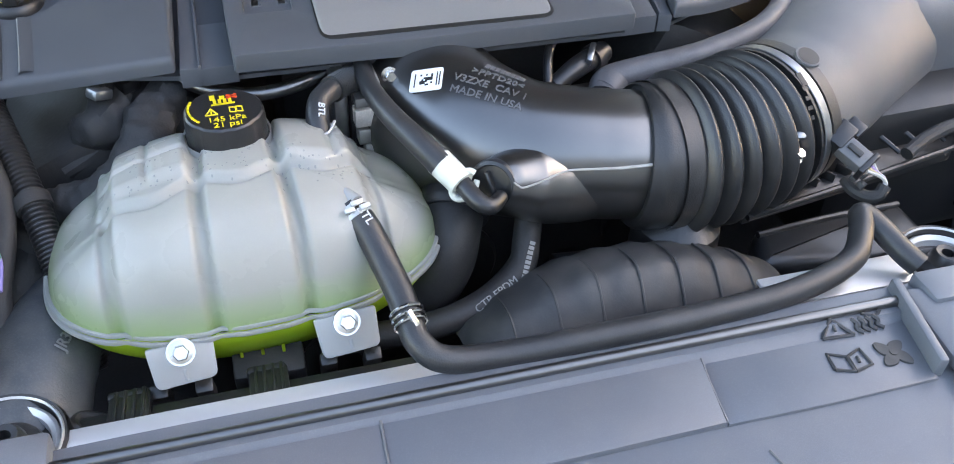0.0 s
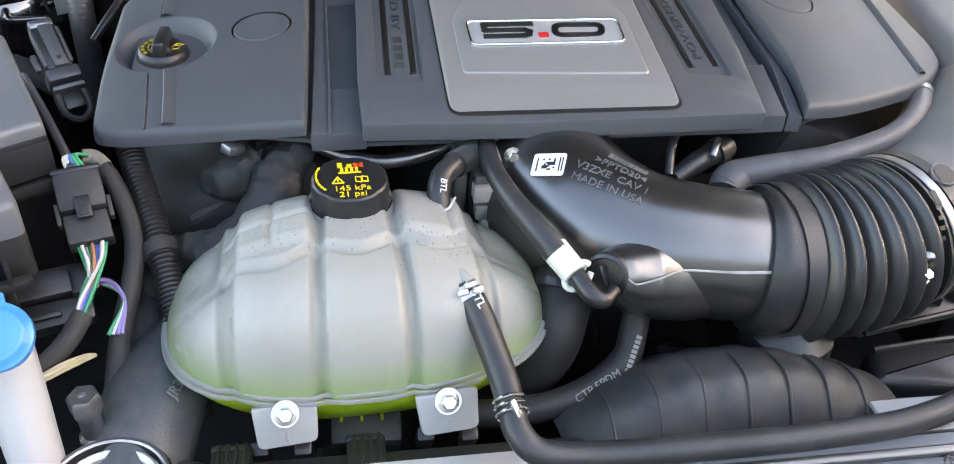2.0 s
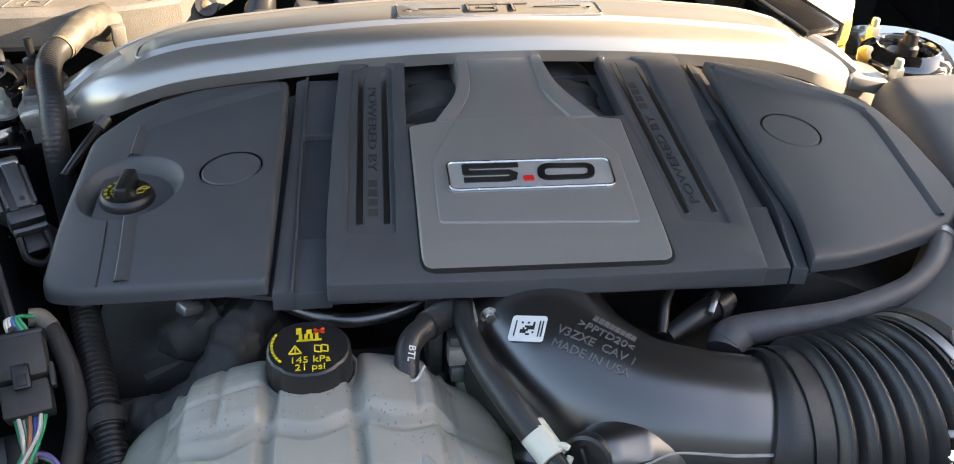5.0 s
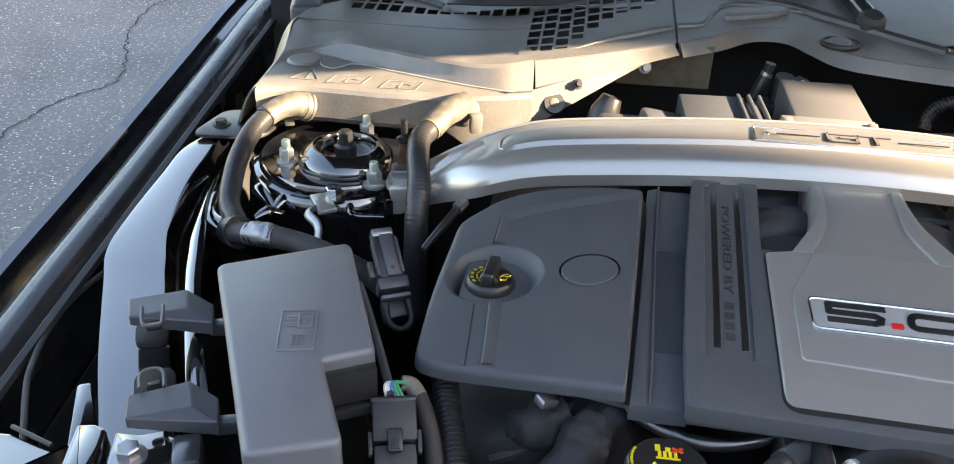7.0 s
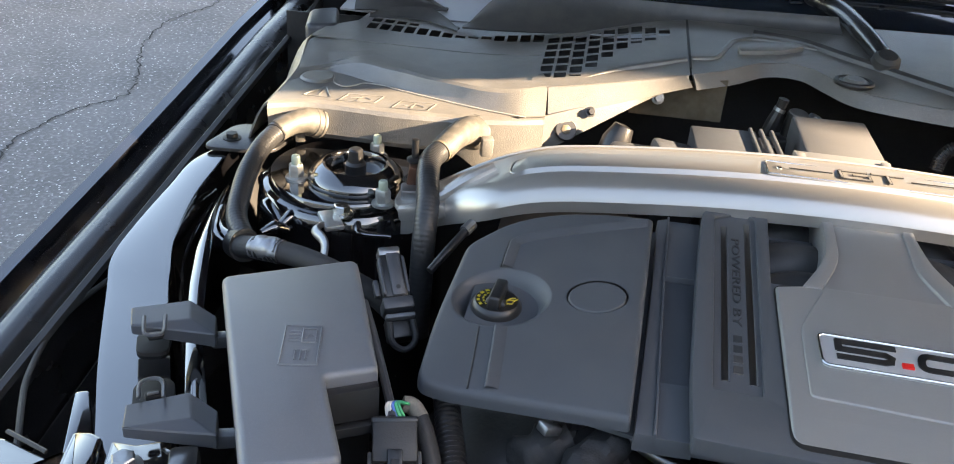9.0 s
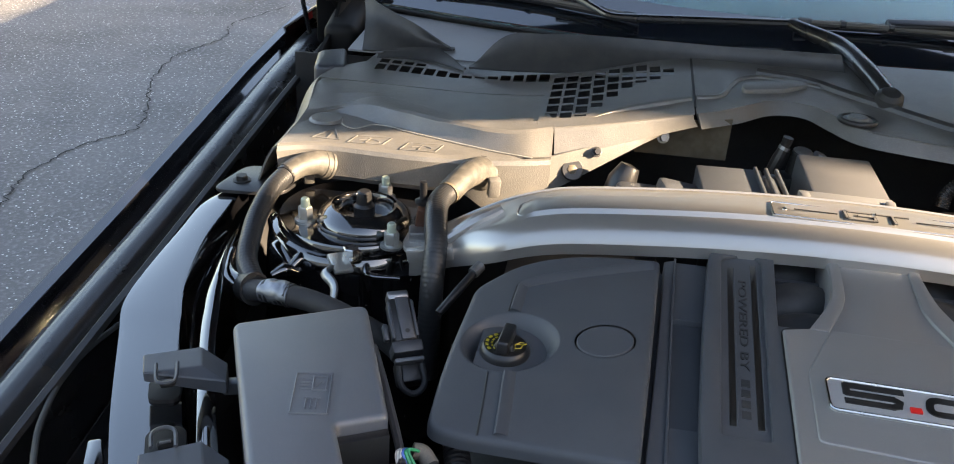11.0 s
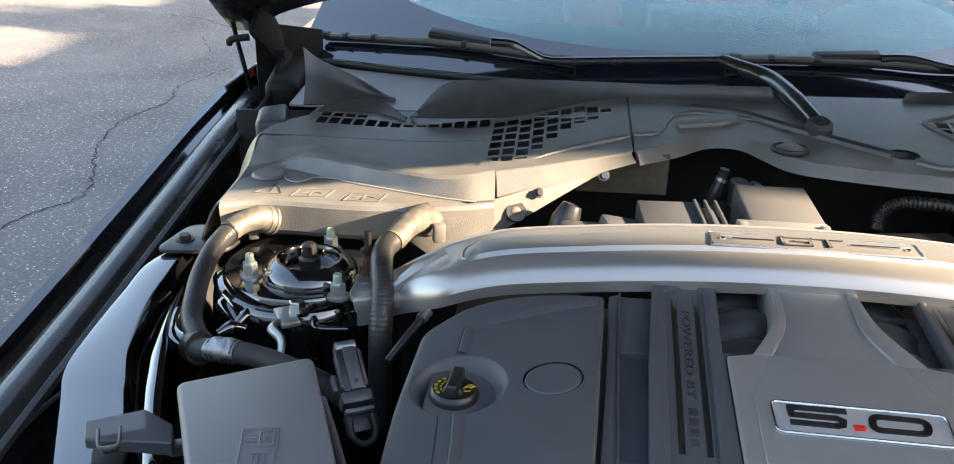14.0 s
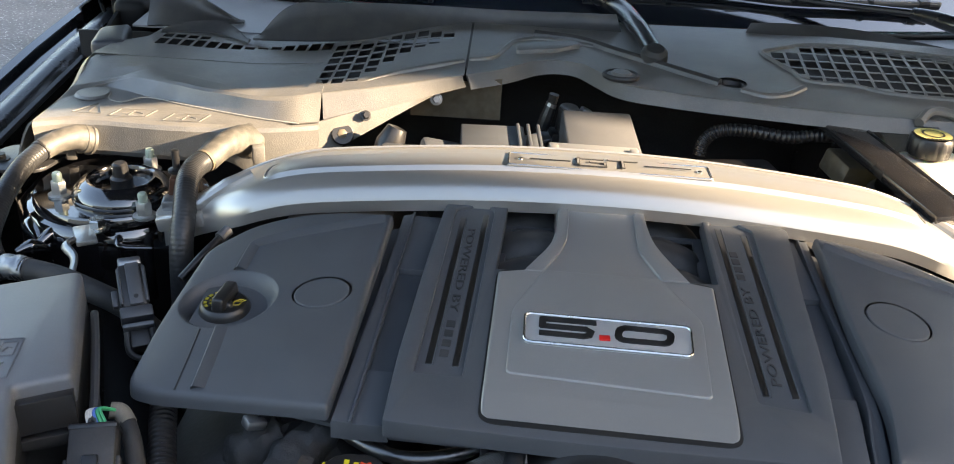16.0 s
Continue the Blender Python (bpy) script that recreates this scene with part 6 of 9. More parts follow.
def digit_strokes(which, w, z0, z1):
    """A wide figure, five or nought, as flat bent strokes."""
    bm = bmesh.new()
    five = [(-0.0125, 0.1070), (-0.0535, 0.1080), (-0.0540, 0.0990), (-0.020, 0.0980), (-0.0160, 0.0950), (-0.0175, 0.0905), (-0.022, 0.0890), (-0.0550, 0.0900)]
    zero = rounded([(0.0045, 0.0880), (0.0450, 0.0870), (0.0480, 0.1020), (0.0075, 0.1040)], 0.008, 5)
    loop = [Vector((x, y, 0)) for x, y in (zero + zero[:1] if which else five)]
    for a, b in zip(loop, loop[1:]):
        d = (b - a).normalized()
        s = Vector((-d.y, d.x, 0)) * w / 2
        a, b = a - d * w * 0.3, b + d * w * 0.3
        add(bm, prism([(a + s)[:2], (a - s)[:2], (b - s)[:2], (b + s)[:2]], z0, z1))
    return lift(bm, cover_z)


for which, digit in enumerate(("5", "0")):
    part("figure", digit_strokes(which, 0.0056, 0.007, 0.0083), INK_AND_GAPS, badge, "black figure " + digit, flat=True)
part("red_point", lift(box((0.0085, 0.0055, 0.002), (-0.0055, 0.0885, 0.008), bevel=0.0005), cover_z), RED, badge, "small red square point")

# coil covers and manifold behind the brace
man = thing("intake_manifold", "grey plastic intake manifold behind the strut brace", "intake manifold", (0.02, 0.5, 0.80))
part("plenum", box((0.086, 0.20, 0.07), (0.022, 0.475, 0.886), (4, 0, 2), 0.004), DUCT_PLASTIC, man, "flat grey top")
for i, y in enumerate((0.21, 0.265, 0.325)):
    for s in (-1, 1):
        part("runner", tube([(s * 0.03, y + 0.01, 0.875), (s * 0.062, y + 0.006, 0.882), (s * 0.092, y, 0.868), (s * 0.108, y - 0.004, 0.82)], 0.025, 14, 6), DARK_PLASTIC, man, "curved dark runner")
part("base", box((0.26, 0.42, 0.10), (0, 0.28, 0.79), bevel=0.02), BLACK_VOID, man)
sensor = part("sensor", lathe([(0.013, -0.02), (0.013, 0.021), (0.0115, 0.023), (0, 0.023)], 18, along((-0.016, 0.585, 0.903), (0.1, -0.1, 1))), BLACK_PLASTIC, man, "round black sensor")
part("lid", lathe([(0.0122, 0.0232), (0.0110, 0.0245), (0, 0.0245)], 18, along((-0.016, 0.585, 0.903), (0.1, -0.1, 1))), DULL_STEEL, sensor, "grey metal lid")
part("sensor_plug", box((0.016, 0.016, 0.018), (0.006, 0.585, 0.916), (0, 25, 10), 0.003), DULL_STEEL, man)
part("blue_tab", box((0.008, 0.010, 0.013), (0.014, 0.580, 0.914), (0, 20, 0), 0.002), BLUE_WIRE, man, "blue tab")
part("vacuum_valve", tube([(-0.046, 0.583, 0.895), (-0.041, 0.584, 0.912), (-0.036, 0.585, 0.930), (-0.034, 0.585, 0.941)], [0.008, 0.0085, 0.006, 0.0065], 10, 4), BLACK_PLASTIC, man, "tilted black valve")
part("valve_band", tube([(-0.0375, 0.5845, 0.925), (-0.036, 0.585, 0.929)], 0.0075, 10, 1), DULL_STEEL, man)
part("sensor_bracket", box((0.075, 0.03, 0.005), (-0.052, 0.575, 0.884), (0, -14, 12), 0.002), DULL_STEEL, man, "dull metal bracket")
part("sensor_base", box((0.04, 0.03, 0.03), (-0.016, 0.580, 0.882), (0, 0, 10), 0.004), BLACK_PLASTIC, man)
coil = thing("coil_cover", "dull grey plastic coil cover behind the brace", "coil cover", (-0.16, 0.47, 0.85))
part("block", box((0.075, 0.09, 0.05), (-0.105, 0.475, 0.893), (3, 0, 4), 0.002), COVER, coil)
for k in range(3):
    part("rib", box((0.004, 0.088, 0.006), (-0.075 + 0.012 * k, 0.475, 0.9195), (3, 0, 4), 0.001), COVER, coil)
part("block", box((0.014, 0.09, 0.050), (-0.056, 0.48, 0.884), (3, 0, 4), 0.003), COVER, coil)
part("low_block", box((0.085, 0.07, 0.045), (-0.19, 0.455, 0.88), (0, 6, 14), 0.008), COVER, coil)
part("nozzle", box((0.05, 0.03, 0.03), (-0.165, 0.475, 0.895), (0, 12, 14), 0.006), COVER, coil)
part("bottle_boss", lathe([(0.016, 0), (0.018, 0.02), (0.012, 0.04), (0, 0.042)], 18, along((-0.235, 0.50, 0.875), (0.4, 0.3, 1))), BLACK_PLASTIC, coil)

# engine mass below
engine = thing("engine_block", "grimy black engine castings deep under the cover", "engine", (0, 0.2, 0.5))
part("block", box((0.42, 0.55, 0.30), (0, 0.27, 0.60), bevel=0.03), BLACK_VOID, engine)
for s in (-1, 1):
    part("cylinder_head", box((0.17, 0.50, 0.20), (s * 0.24, 0.26, 0.74), (0, s * 25, 0), 0.02), BLACK_VOID, engine)
    part("cover_support", box((0.05, 0.05, 0.06), (s * 0.24, 0.10, 0.84), bevel=0.006), BLACK_VOID, engine)
    part("cover_support", box((0.05, 0.05, 0.06), (s * 0.20, 0.24, 0.85), bevel=0.006), BLACK_VOID, engine)
part("timing_cover", box((0.40, 0.06, 0.34), (-0.02, 0.0, 0.64), bevel=0.02), BLACK_VOID, engine)
for i in range(9):
    part("pulley" if i < 2 else "boss", lathe([(0.0, 0.0), (0.045 - 0.003 * i, 0.0), (0.05 - 0.004 * i, 0.01), (0.03, 0.016), (0, 0.014)], 22, along((-0.22 + 0.055 * i, -0.035, 0.63 + 0.06 * math.sin(i * 2.1)), (0, -1, 0.2))), BLACK_PLASTIC, engine)


# ---- coolant reservoir ----
tank = thing("coolant_reservoir", "milky white plastic coolant reservoir half full of green coolant", "coolant reservoir", (-0.177, -0.09, 0.70))
TC, TA, TB, TZ = (-0.178, -0.090), 0.136, 0.086, 0.787
GROOVES = ((-0.266, 0.0068), (-0.205, 0.0062), (-0.150, 0.0062), (-0.094, 0.0068))


def tank_outline(a):
    """A point of the seam ring at an angle."""
    c, s = math.cos(a), math.sin(a)
    p = 2.6
    k = (abs(c) ** p + abs(s) ** p) ** (-1 / p)
    return k * c, k * s


def channel(d, w):
    """A flat-bottomed groove: 1 on its line, 0 outside its width."""
    return 1 - smoothstep(w * 0.2, w * 1.1, abs(d))


def tank_top(x, y):
    """Height of the upper shell over a point, and how far a groove cuts in there."""
    u, w = (x - TC[0]) / TA, (y - TC[1]) / TB
    r = min(1.0, (abs(u) ** 2.6 + abs(w) ** 2.6) ** (1 / 2.6))
    s = w / r if r > 1e-6 else 0.0
    h = max(0.0, 1 - r ** (2.5 + 1.9 * max(0.0, -s) ** 1.5)) ** 0.52
    g = min(1.0, sum(channel(x - gx - 0.05 * (y + 0.10) * (1 if gx < -0.2 else -0.6), k) for gx, k in GROOVES))
    back = smoothstep(-0.104, -0.092, y)
    low = 1 - smoothstep(-0.276, -0.264, x) + smoothstep(-0.096, -0.084, x)
    top = 0.073 + 0.003 * math.exp(-((x + 0.178) / 0.05) ** 2) - 0.021 * low * (0.35 + 0.65 * smoothstep(-0.13, -0.08, y))
    top += 0.006 * back * (smoothstep(-0.282, -0.268, x) * (1 - smoothstep(-0.214, -0.200, x)) + smoothstep(-0.156, -0.140, x) * (1 - smoothstep(-0.098, -0.080, x)))
    inner = smoothstep(-0.272, -0.266, x) * (1 - smoothstep(-0.096, -0.090, x))
    across = 0.0066 * channel(y + 0.109 - 0.07 * (x + 0.178) + 0.004 * math.cos((x + 0.178) * 57 * 2), 0.0068) * (0.15 + 0.85 * inner)
    fine = channel(y + 0.074 - 0.12 * (x + 0.235), 0.0030) * (1 - smoothstep(-0.209, -0.205, x)) * smoothstep(-0.270, -0.264, x)
    fine = max(fine, channel(x + 0.236, 0.0028) * back, channel(x + 0.112, 0.0030) * back)
    return TZ + top * h - (0.0070 * g + across + 0.0026 * fine) * min(1.0, 2 * h) + 0.002 * min(1.0, 2 * h), g


def tank_half(up, nr=84, na=420):
    bm = bmesh.new()
    rows = []
    for i in range(nr + 1):
        r = math.sin(math.pi / 2 * i / nr)
        row = []
        for j in range(na):
            c, s = tank_outline(2 * math.pi * j / na)
            x, y = TC[0] + TA * r * c, TC[1] + TB * r * s
            if up:
                z, g = tank_top(x, y)
                y2 = y + 0.0055 * g * (1 if s < 0 else -1) * r ** 3
            else:
                h = (1 - r ** (2.5 + 1.9 * max(0.0, -s) ** 1.5)) ** 0.52
                z = TZ - 0.075 * h
                y2 = y + 0.022 * (1 if s < 0 else -1) * (1 - r ** 10) * r
            row.append(bm.verts.new((x, y2, z)) if i else None)
        rows.append(row if i else [bm.verts.new((*TC, tank_top(*TC)[0] if up else TZ - 0.075))])
    for a, b in zip(rows, rows[1:]):
        for j in range(na):
            j2 = (j + 1) % na
            if len(a) == 1:
                bm.faces.new((a[0], b[j], b[j2]))
            else:
                bm.faces.new((a[j], a[j2], b[j2], b[j]))
    return bm


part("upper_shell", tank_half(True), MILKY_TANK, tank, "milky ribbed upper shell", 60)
part("lower_shell", tank_half(False, 24, 120), MILKY_GREEN, tank, "lower shell tinted green by the coolant", 60)


def seam(k, z0, z1):
    bm = bmesh.new()
    rows = []
    for kk, z in ((k - 0.02, z1), (k, z1), (k + 0.004, (z0 + z1) / 2), (k, z0), (k - 0.02, z0)):
        row = []
        for j in range(120):
            a = 2 * math.pi * j / 120
            c, s = tank_outline(a)
            x, y = TC[0] + TA * kk * c, TC[1] + TB * kk * s
            g = min(1.0, sum(math.exp(-((x - gx) / w) ** 2) for gx, w in GROOVES))
            row.append(bm.verts.new((x, y + 0.003 * g * (1 if s < 0 else -1), z)))
        rows.append(row)
    for a, b in zip(rows, rows[1:]):
        for j in range(120):
            bm.faces.new((a[j], a[(j + 1) % 120], b[(j + 1) % 120], b[j]))
    return bm


part("weld_seam", seam(1.03, TZ - 0.004, TZ - 0.0005), MILKY, tank, "welded seam flange")
part("weld_seam", seam(1.015, TZ + 0.001, TZ + 0.004), MILKY, tank)
for lx, ly in ((-0.259, -0.157), (-0.083, -0.158)):
    lug = lathe([(0.0, 0.0035), (0.006, 0.003), (0.0085, 0.0), (0.009, -0.006), (0.0, -0.006)], 20, pose(lx, ly, TZ + 0.002))
    part("seam_lug", lug, MILKY, tank, "moulded lug on the seam")
dr = random.Random(8)
drops = bmesh.new()
for cx, cy, n, sx, sy in ((-0.24, -0.10, 26, 0.016, 0.006), (-0.178, -0.10, 26, 0.018, 0.006), (-0.125, -0.108, 46, 0.015, 0.010), (-0.178, -0.078, 34, 0.016, 0.006), (-0.19, -0.070, 14, 0.010, 0.004), (-0.235, -0.075, 10, 0.012, 0.005)):
    for k in range(n):
        dx, dy, dz_ = dr.gauss(cx, sx), dr.gauss(cy, sy), dr.uniform(0.0004, 0.0008)
        add(drops, lathe([(dz_, 0.0), (dz_ * 0.8, dz_ * 0.4), (0, dz_ * 0.55)], 7, pose(dx, dy, 0)))
for v in drops.verts:
    v.co.z += tank_top(v.co.x, v.co.y)[0] + 0.0003
tagged(part("droplets", drops, mat("beaded_moisture", (0.40, 0.41, 0.40), 0.15, patch=0.1), tank), "tiny beads of moisture", kind="stuff")
cool = tank_half(False, 14, 60)
for v in cool.verts:
    v.co = Vector((TC[0] + (v.co.x - TC[0]) * 0.965, TC[1] + (v.co.y - TC[1]) * 0.965, min(TZ - 0.002, TZ + (v.co.z - TZ) * 0.96 + 0.0)))
part("coolant", cool, COOLANT, tank, "bright green coolant")
# level of the coolant above the seam
lv = bmesh.new()
ring1 = []
for j in range(80):
    c, s = tank_outline(2 * math.pi * j / 80)
    ring1.append(((TC[0] + TA * 0.925 * c), TC[1] + TB * 0.90 * s))
lv = prism(ring1, TZ - 0.004, TZ + 0.010)
part("coolant_level", lv, COOLANT, tank, "surface of the green coolant")

for bx, by, bz, turn in ((-0.2345, -0.1735, 0.781, 0), (-0.1265, -0.1775, 0.781, 0)):
    tab = prism(rounded([(-0.0195, -0.0215), (0.0195, -0.0215), (0.0215, 0.006), (-0.0215, 0.006)], [0.005, 0.005, 0.002, 0.002]), -0.0025, 0.0025, 0.001)
    mm = Matrix.Translation((bx, by - 0.004, bz)) @ pose(0, 0, 0, 52, 0, 4)
    tab.transform(mm)
    tb = part("mounting_tab", tab, MILKY, tank, "milky mounting tab")
    part("washer", lathe([(0, 0.0025), (0.0095, 0.0025), (0.0093, 0.004), (0, 0.004)], 24, mm), CHROME, tb)
    part("bolt", hexnut(0.0054, 0.0070, mm @ pose(0, 0, 0.003)), CHROME, tb, "bright hexagon bolt")
    rb = tube([mm @ Vector((0, -0.012, 0.0022)), mm @ Vector((0, -0.019, 0.0022))], 0.0014, 6, 1)
    part("rib", rb, MILKY, tb)
part("filler_neck", lathe([(0.034, 0.846), (0.035, 0.850), (0.034, 0.854), (0.031, 0.856), (0.030, 0.862)], 40, pose(-0.179, -0.055, 0)), MILKY, tank, "round filler neck")
CAPC = (-0.179, -0.0545)
capb = lathe([(0.0280, 0.8545), (0.0296, 0.856), (0.0294, 0.859), (0.0282, 0.8605), (0.0279, 0.875), (0.0270, 0.8788), (0.0256, 0.880), (0, 0.8802)], 96, pose(*CAPC, 0), lobes=8, lobe_depth=0.03)
tcap = part("pressure_cap", capb, BLACK_PLASTIC, tank, "black screw cap with yellow warnings", 30)
top = 0.8803
cm = lambda x, y, a=0: pose(CAPC[0] + x, CAPC[1] + y, top, 0, 0, a)
pr = words("145 kPa", 0.0082, cm(0.001, -0.0125), 0.0002)
add(pr, words("21 psi", 0.0082, cm(0.001, -0.0195), 0.0002))
part("yellow_lettering", pr, YELLOW, tcap, "yellow printed pressure figures", flat=True)
ys = bmesh.new()
for pts in ([(-0.0125, -0.006), (-0.0045, -0.006), (-0.0085, 0.0015)],):
    for a, b in zip(pts, pts[1:] + pts[:1]):
        add(ys, tube([(CAPC[0] + a[0], CAPC[1] + a[1], top), (CAPC[0] + b[0], CAPC[1] + b[1], top)], 0.0006, 5, 1))
add(ys, box((0.001, 0.004, 0.0006), (CAPC[0] - 0.0085, CAPC[1] - 0.003, top)))
for dx in (0.004, 0.0085):
    q = [(dx, -0.005), (dx + 0.004, -0.006), (dx + 0.004, 0.0), (dx, 0.001)]
    for a, b in zip(q, q[1:] + q[:1]):
        add(ys, tube([(CAPC[0] + a[0], CAPC[1] + a[1], top), (CAPC[0] + b[0], CAPC[1] + b[1], top)], 0.0005, 5, 1))
for i in range(4):
    add(ys, box((0.0022, 0.006, 0.0006), (CAPC[0] - 0.005 + 0.0035 * i, CAPC[1] + 0.0095, top)))
add(ys, box((0.016, 0.0016, 0.0006), (CAPC[0] + 0.0005, CAPC[1] + 0.0062, top)))
add(ys, box((0.0035, 0.006, 0.0006), (CAPC[0] - 0.0062, CAPC[1] + 0.0155, top)))
add(ys, box((0.0035, 0.004, 0.0006), (CAPC[0] + 0.0005, CAPC[1] + 0.0145, top)))
for k in range(9):
    a = math.pi * (0.86 + 0.045 * k)
    add(ys, box((0.0016, 0.0024, 0.0006), (CAPC[0] + 0.0235 * math.cos(a), CAPC[1] + 0.0235 * math.sin(a) + 0.003, top), (0, 0, math.degrees(a))))
part("yellow_symbols", ys, YELLOW, tcap, flat=True)
rc = bmesh.new()
add(rc, box((0.008, 0.0018, 0.0006), (CAPC[0] + 0.007, CAPC[1] + 0.0145, top + 0.0003), (0, 0, 35)))
add(rc, box((0.008, 0.0018, 0.0006), (CAPC[0] + 0.007, CAPC[1] + 0.0145, top + 0.0003), (0, 0, -30)))
part("red_symbol", rc, ORANGE_RED, tcap, flat=True)
# hump by the cap and outlet ports
part("port_hump", lathe([(0.0, 0.030), (0.012, 0.028), (0.020, 0.018), (0.026, 0.0), (0.028, -0.01)], 28, pose(-0.118, -0.052, 0.825)), MILKY, tank)
part("outlet", lathe([(0.0135, -0.016), (0.0125, -0.004), (0.0105, 0.002), (0.009, 0.010), (0, 0.010)], 24, pose(-0.1150, -0.0685, 0.848)), translucent("pale_green_spout", (0.34, 0.50, 0.37), 0.3, 0.3), tank, "pale green spout")
part("outlet", tube([(-0.116, -0.122, 0.850), (-0.113, -0.131, 0.852), (-0.107, -0.142, 0.85)], [0.002, 0.0035, 0.005], 12, 4), MILKY, tank)


# ---- hoses ----
def hose(name, label, pts, r, material, per=10, text=None, clamps=(), seg=16, wave=None, category="hose"):
    h = thing(name, label, category, pts[0])
    part("tube", tube(pts, r, seg, per, wave=wave), material, h)
    path = smooth_path(pts, 20)
    rr = r if isinstance(r, (int, float)) else max(r)
    for t, kind in clamps:
        i = int(t * (len(path) - 1))
        d = (path[min(i + 1, len(path) - 1)] - path[max(i - 1, 0)]).normalized()
        p = path[i]
        if kind == "wire":
            c = bmesh.new()
            for o in (-0.0045, 0.0, 0.0045):
                side = d.orthogonal().normalized()
                ring = [p + d * o + (Matrix.Rotation(2 * math.pi * k / 16, 3, d) @ side) * rr * 1.1 for k in range(17)]
                add(c, tube(ring, 0.0011, 6, 1))
            add(c, box((0.004, 0.012, 0.006), tuple(p + Vector((0, -rr * 0.75, rr * 0.75))), (45, 0, 30), 0.001))
            part("spring_clamp", c, CHROME, h, "bright spring clamp")
        else:
            part("band_clamp", tube([p - d * 0.005, p + d * 0.005], rr * 1.12, 18, 1), CHROME, h, "bright band clamp")
    return h


def on_hose(h, pts, t, text, size, r, material, up, length_dir=1, plain=0):
    """Lettering that runs along a hose on the side facing 'up'."""
    path = smooth_path(pts, 20)
    i = int(t * (len(path) - 1))
    d = (path[min(i + 2, len(path) - 1)] - path[max(i - 2, 0)]).normalized() * length_dir
    n = Vector(up) - d * Vector(up).dot(d)
    n.normalize()
    m = lying(path[i] + n * (r * 1.015), d, n)
    if plain:
        part("printed_bars", bars(plain, size * plain * 0.62, size * 0.7, m, 0.0006), material, h)
    else:
        part("printed_lettering", words(text, size, m, 0.0005), material, h, flat=True)


o_pts = [(-0.111, -0.138, 0.845), (-0.103, -0.155, 0.835), (-0.096, -0.178, 0.820), (-0.092, -0.198, 0.811), (-0.091, -0.214, 0.806), (-0.089, -0.231, 0.800), (-0.075, -0.243, 0.793), (-0.035, -0.246, 0.788), (0.035, -0.251, 0.79), (0.11, -0.253, 0.79), (0.18, -0.25, 0.79), (0.235, -0.236, 0.792), (0.258, -0.215, 0.797), (0.268, -0.20, 0.80), (0.277, -0.208, 0.795), (0.287, -0.232, 0.785), (0.294, -0.245, 0.78)]
h = hose("overflow_hose", "grey-black rubber hose from the reservoir along the radiator", o_pts, [0.0098] * 4 + [0.0092] * 13, HOSE_RUBBER, clamps=((0.25, "wire"),))
on_hose(h, o_pts, 0.045, "BTL", 0.0085, 0.0100, WHITE_PRINT, (0.2, -0.55, 0.8))
hd = (Vector(o_pts[1]) - Vector(o_pts[0])).normalized()
for o in (0.004, 0.010):
    ring_c = Vector(o_pts[0]) + hd * o
    part("spring_clip", tube([ring_c - hd * 0.0016, ring_c + hd * 0.0016], 0.0106, 20, 1), PALE_STEEL, h, "pale flat spring clip")
for dx, dy, dz, rz in ((0.0, 0.0, 0.0, 15), (0.0055, -0.0035, -0.001, 15), (-0.005, -0.0045, -0.002, 15)):
    part("clip_ear", box((0.0075, 0.0035, 0.0030), (-0.1085 + dx, -0.1475 + dy, 0.8535 + dz), (32, 0, rz), 0.0008), PALE_STEEL, h)
b_pts = [(-0.1152, -0.0640, 0.8530), (-0.1155, -0.056, 0.860), (-0.111, -0.042, 0.8665), (-0.099, -0.028, 0.867), (-0.079, -0.006, 0.862), (-0.058, 0.018, 0.856), (-0.045, 0.04, 0.85)]
h = hose("vent_hose", "short black vent hose with a braided sleeve behind the reservoir", b_pts, 0.0086, HOSE_RUBBER)
on_hose(h, b_pts, 0.22, "BTL", 0.0070, 0.0088, WHITE_PRINT, (0.2, -0.8, 0.6), -1)
part("braided_sleeve", corrugated(b_pts[3:], 0.0100, 0.0022, 0.05), RUBBER, h, "braided sleeve")
for zz in (0.853, 0.858):
    part("spring_clamp", tube([(-0.1265, -0.062, zz), (-0.121, -0.0715, zz + 0.001), (-0.111, -0.0725, zz + 0.002), (-0.104, -0.061, zz + 0.003)], 0.0011, 6, 5), PALE_STEEL, h, "bright spring clamp")
part("clip_tab", box((0.006, 0.002, 0.007), (-0.115, -0.0725, 0.852), (20, 0, 5), 0.0006), WHITE_PRINT, h)
p_pts = [(-0.066, 0.03, 0.862), (-0.0695, 0.004, 0.868), (-0.0725, -0.034, 0.870), (-0.066, -0.070, 0.867), (-0.053, -0.100, 0.860), (-0.041, -0.119, 0.8505)]
h = hose("breather_hose", "black breather hose with a cream quick-release clip", p_pts, [0.0072, 0.0072, 0.0076, 0.0084, 0.0092, 0.0098], HOSE_RUBBER)
cl = tube([(-0.042, -0.115, 0.851), (-0.031, -0.136, 0.844)], [0.0104, 0.0098], 16, 2)
clip = part("quick_clip", cl, CREAM_PLASTIC, h, "cream plastic clip")
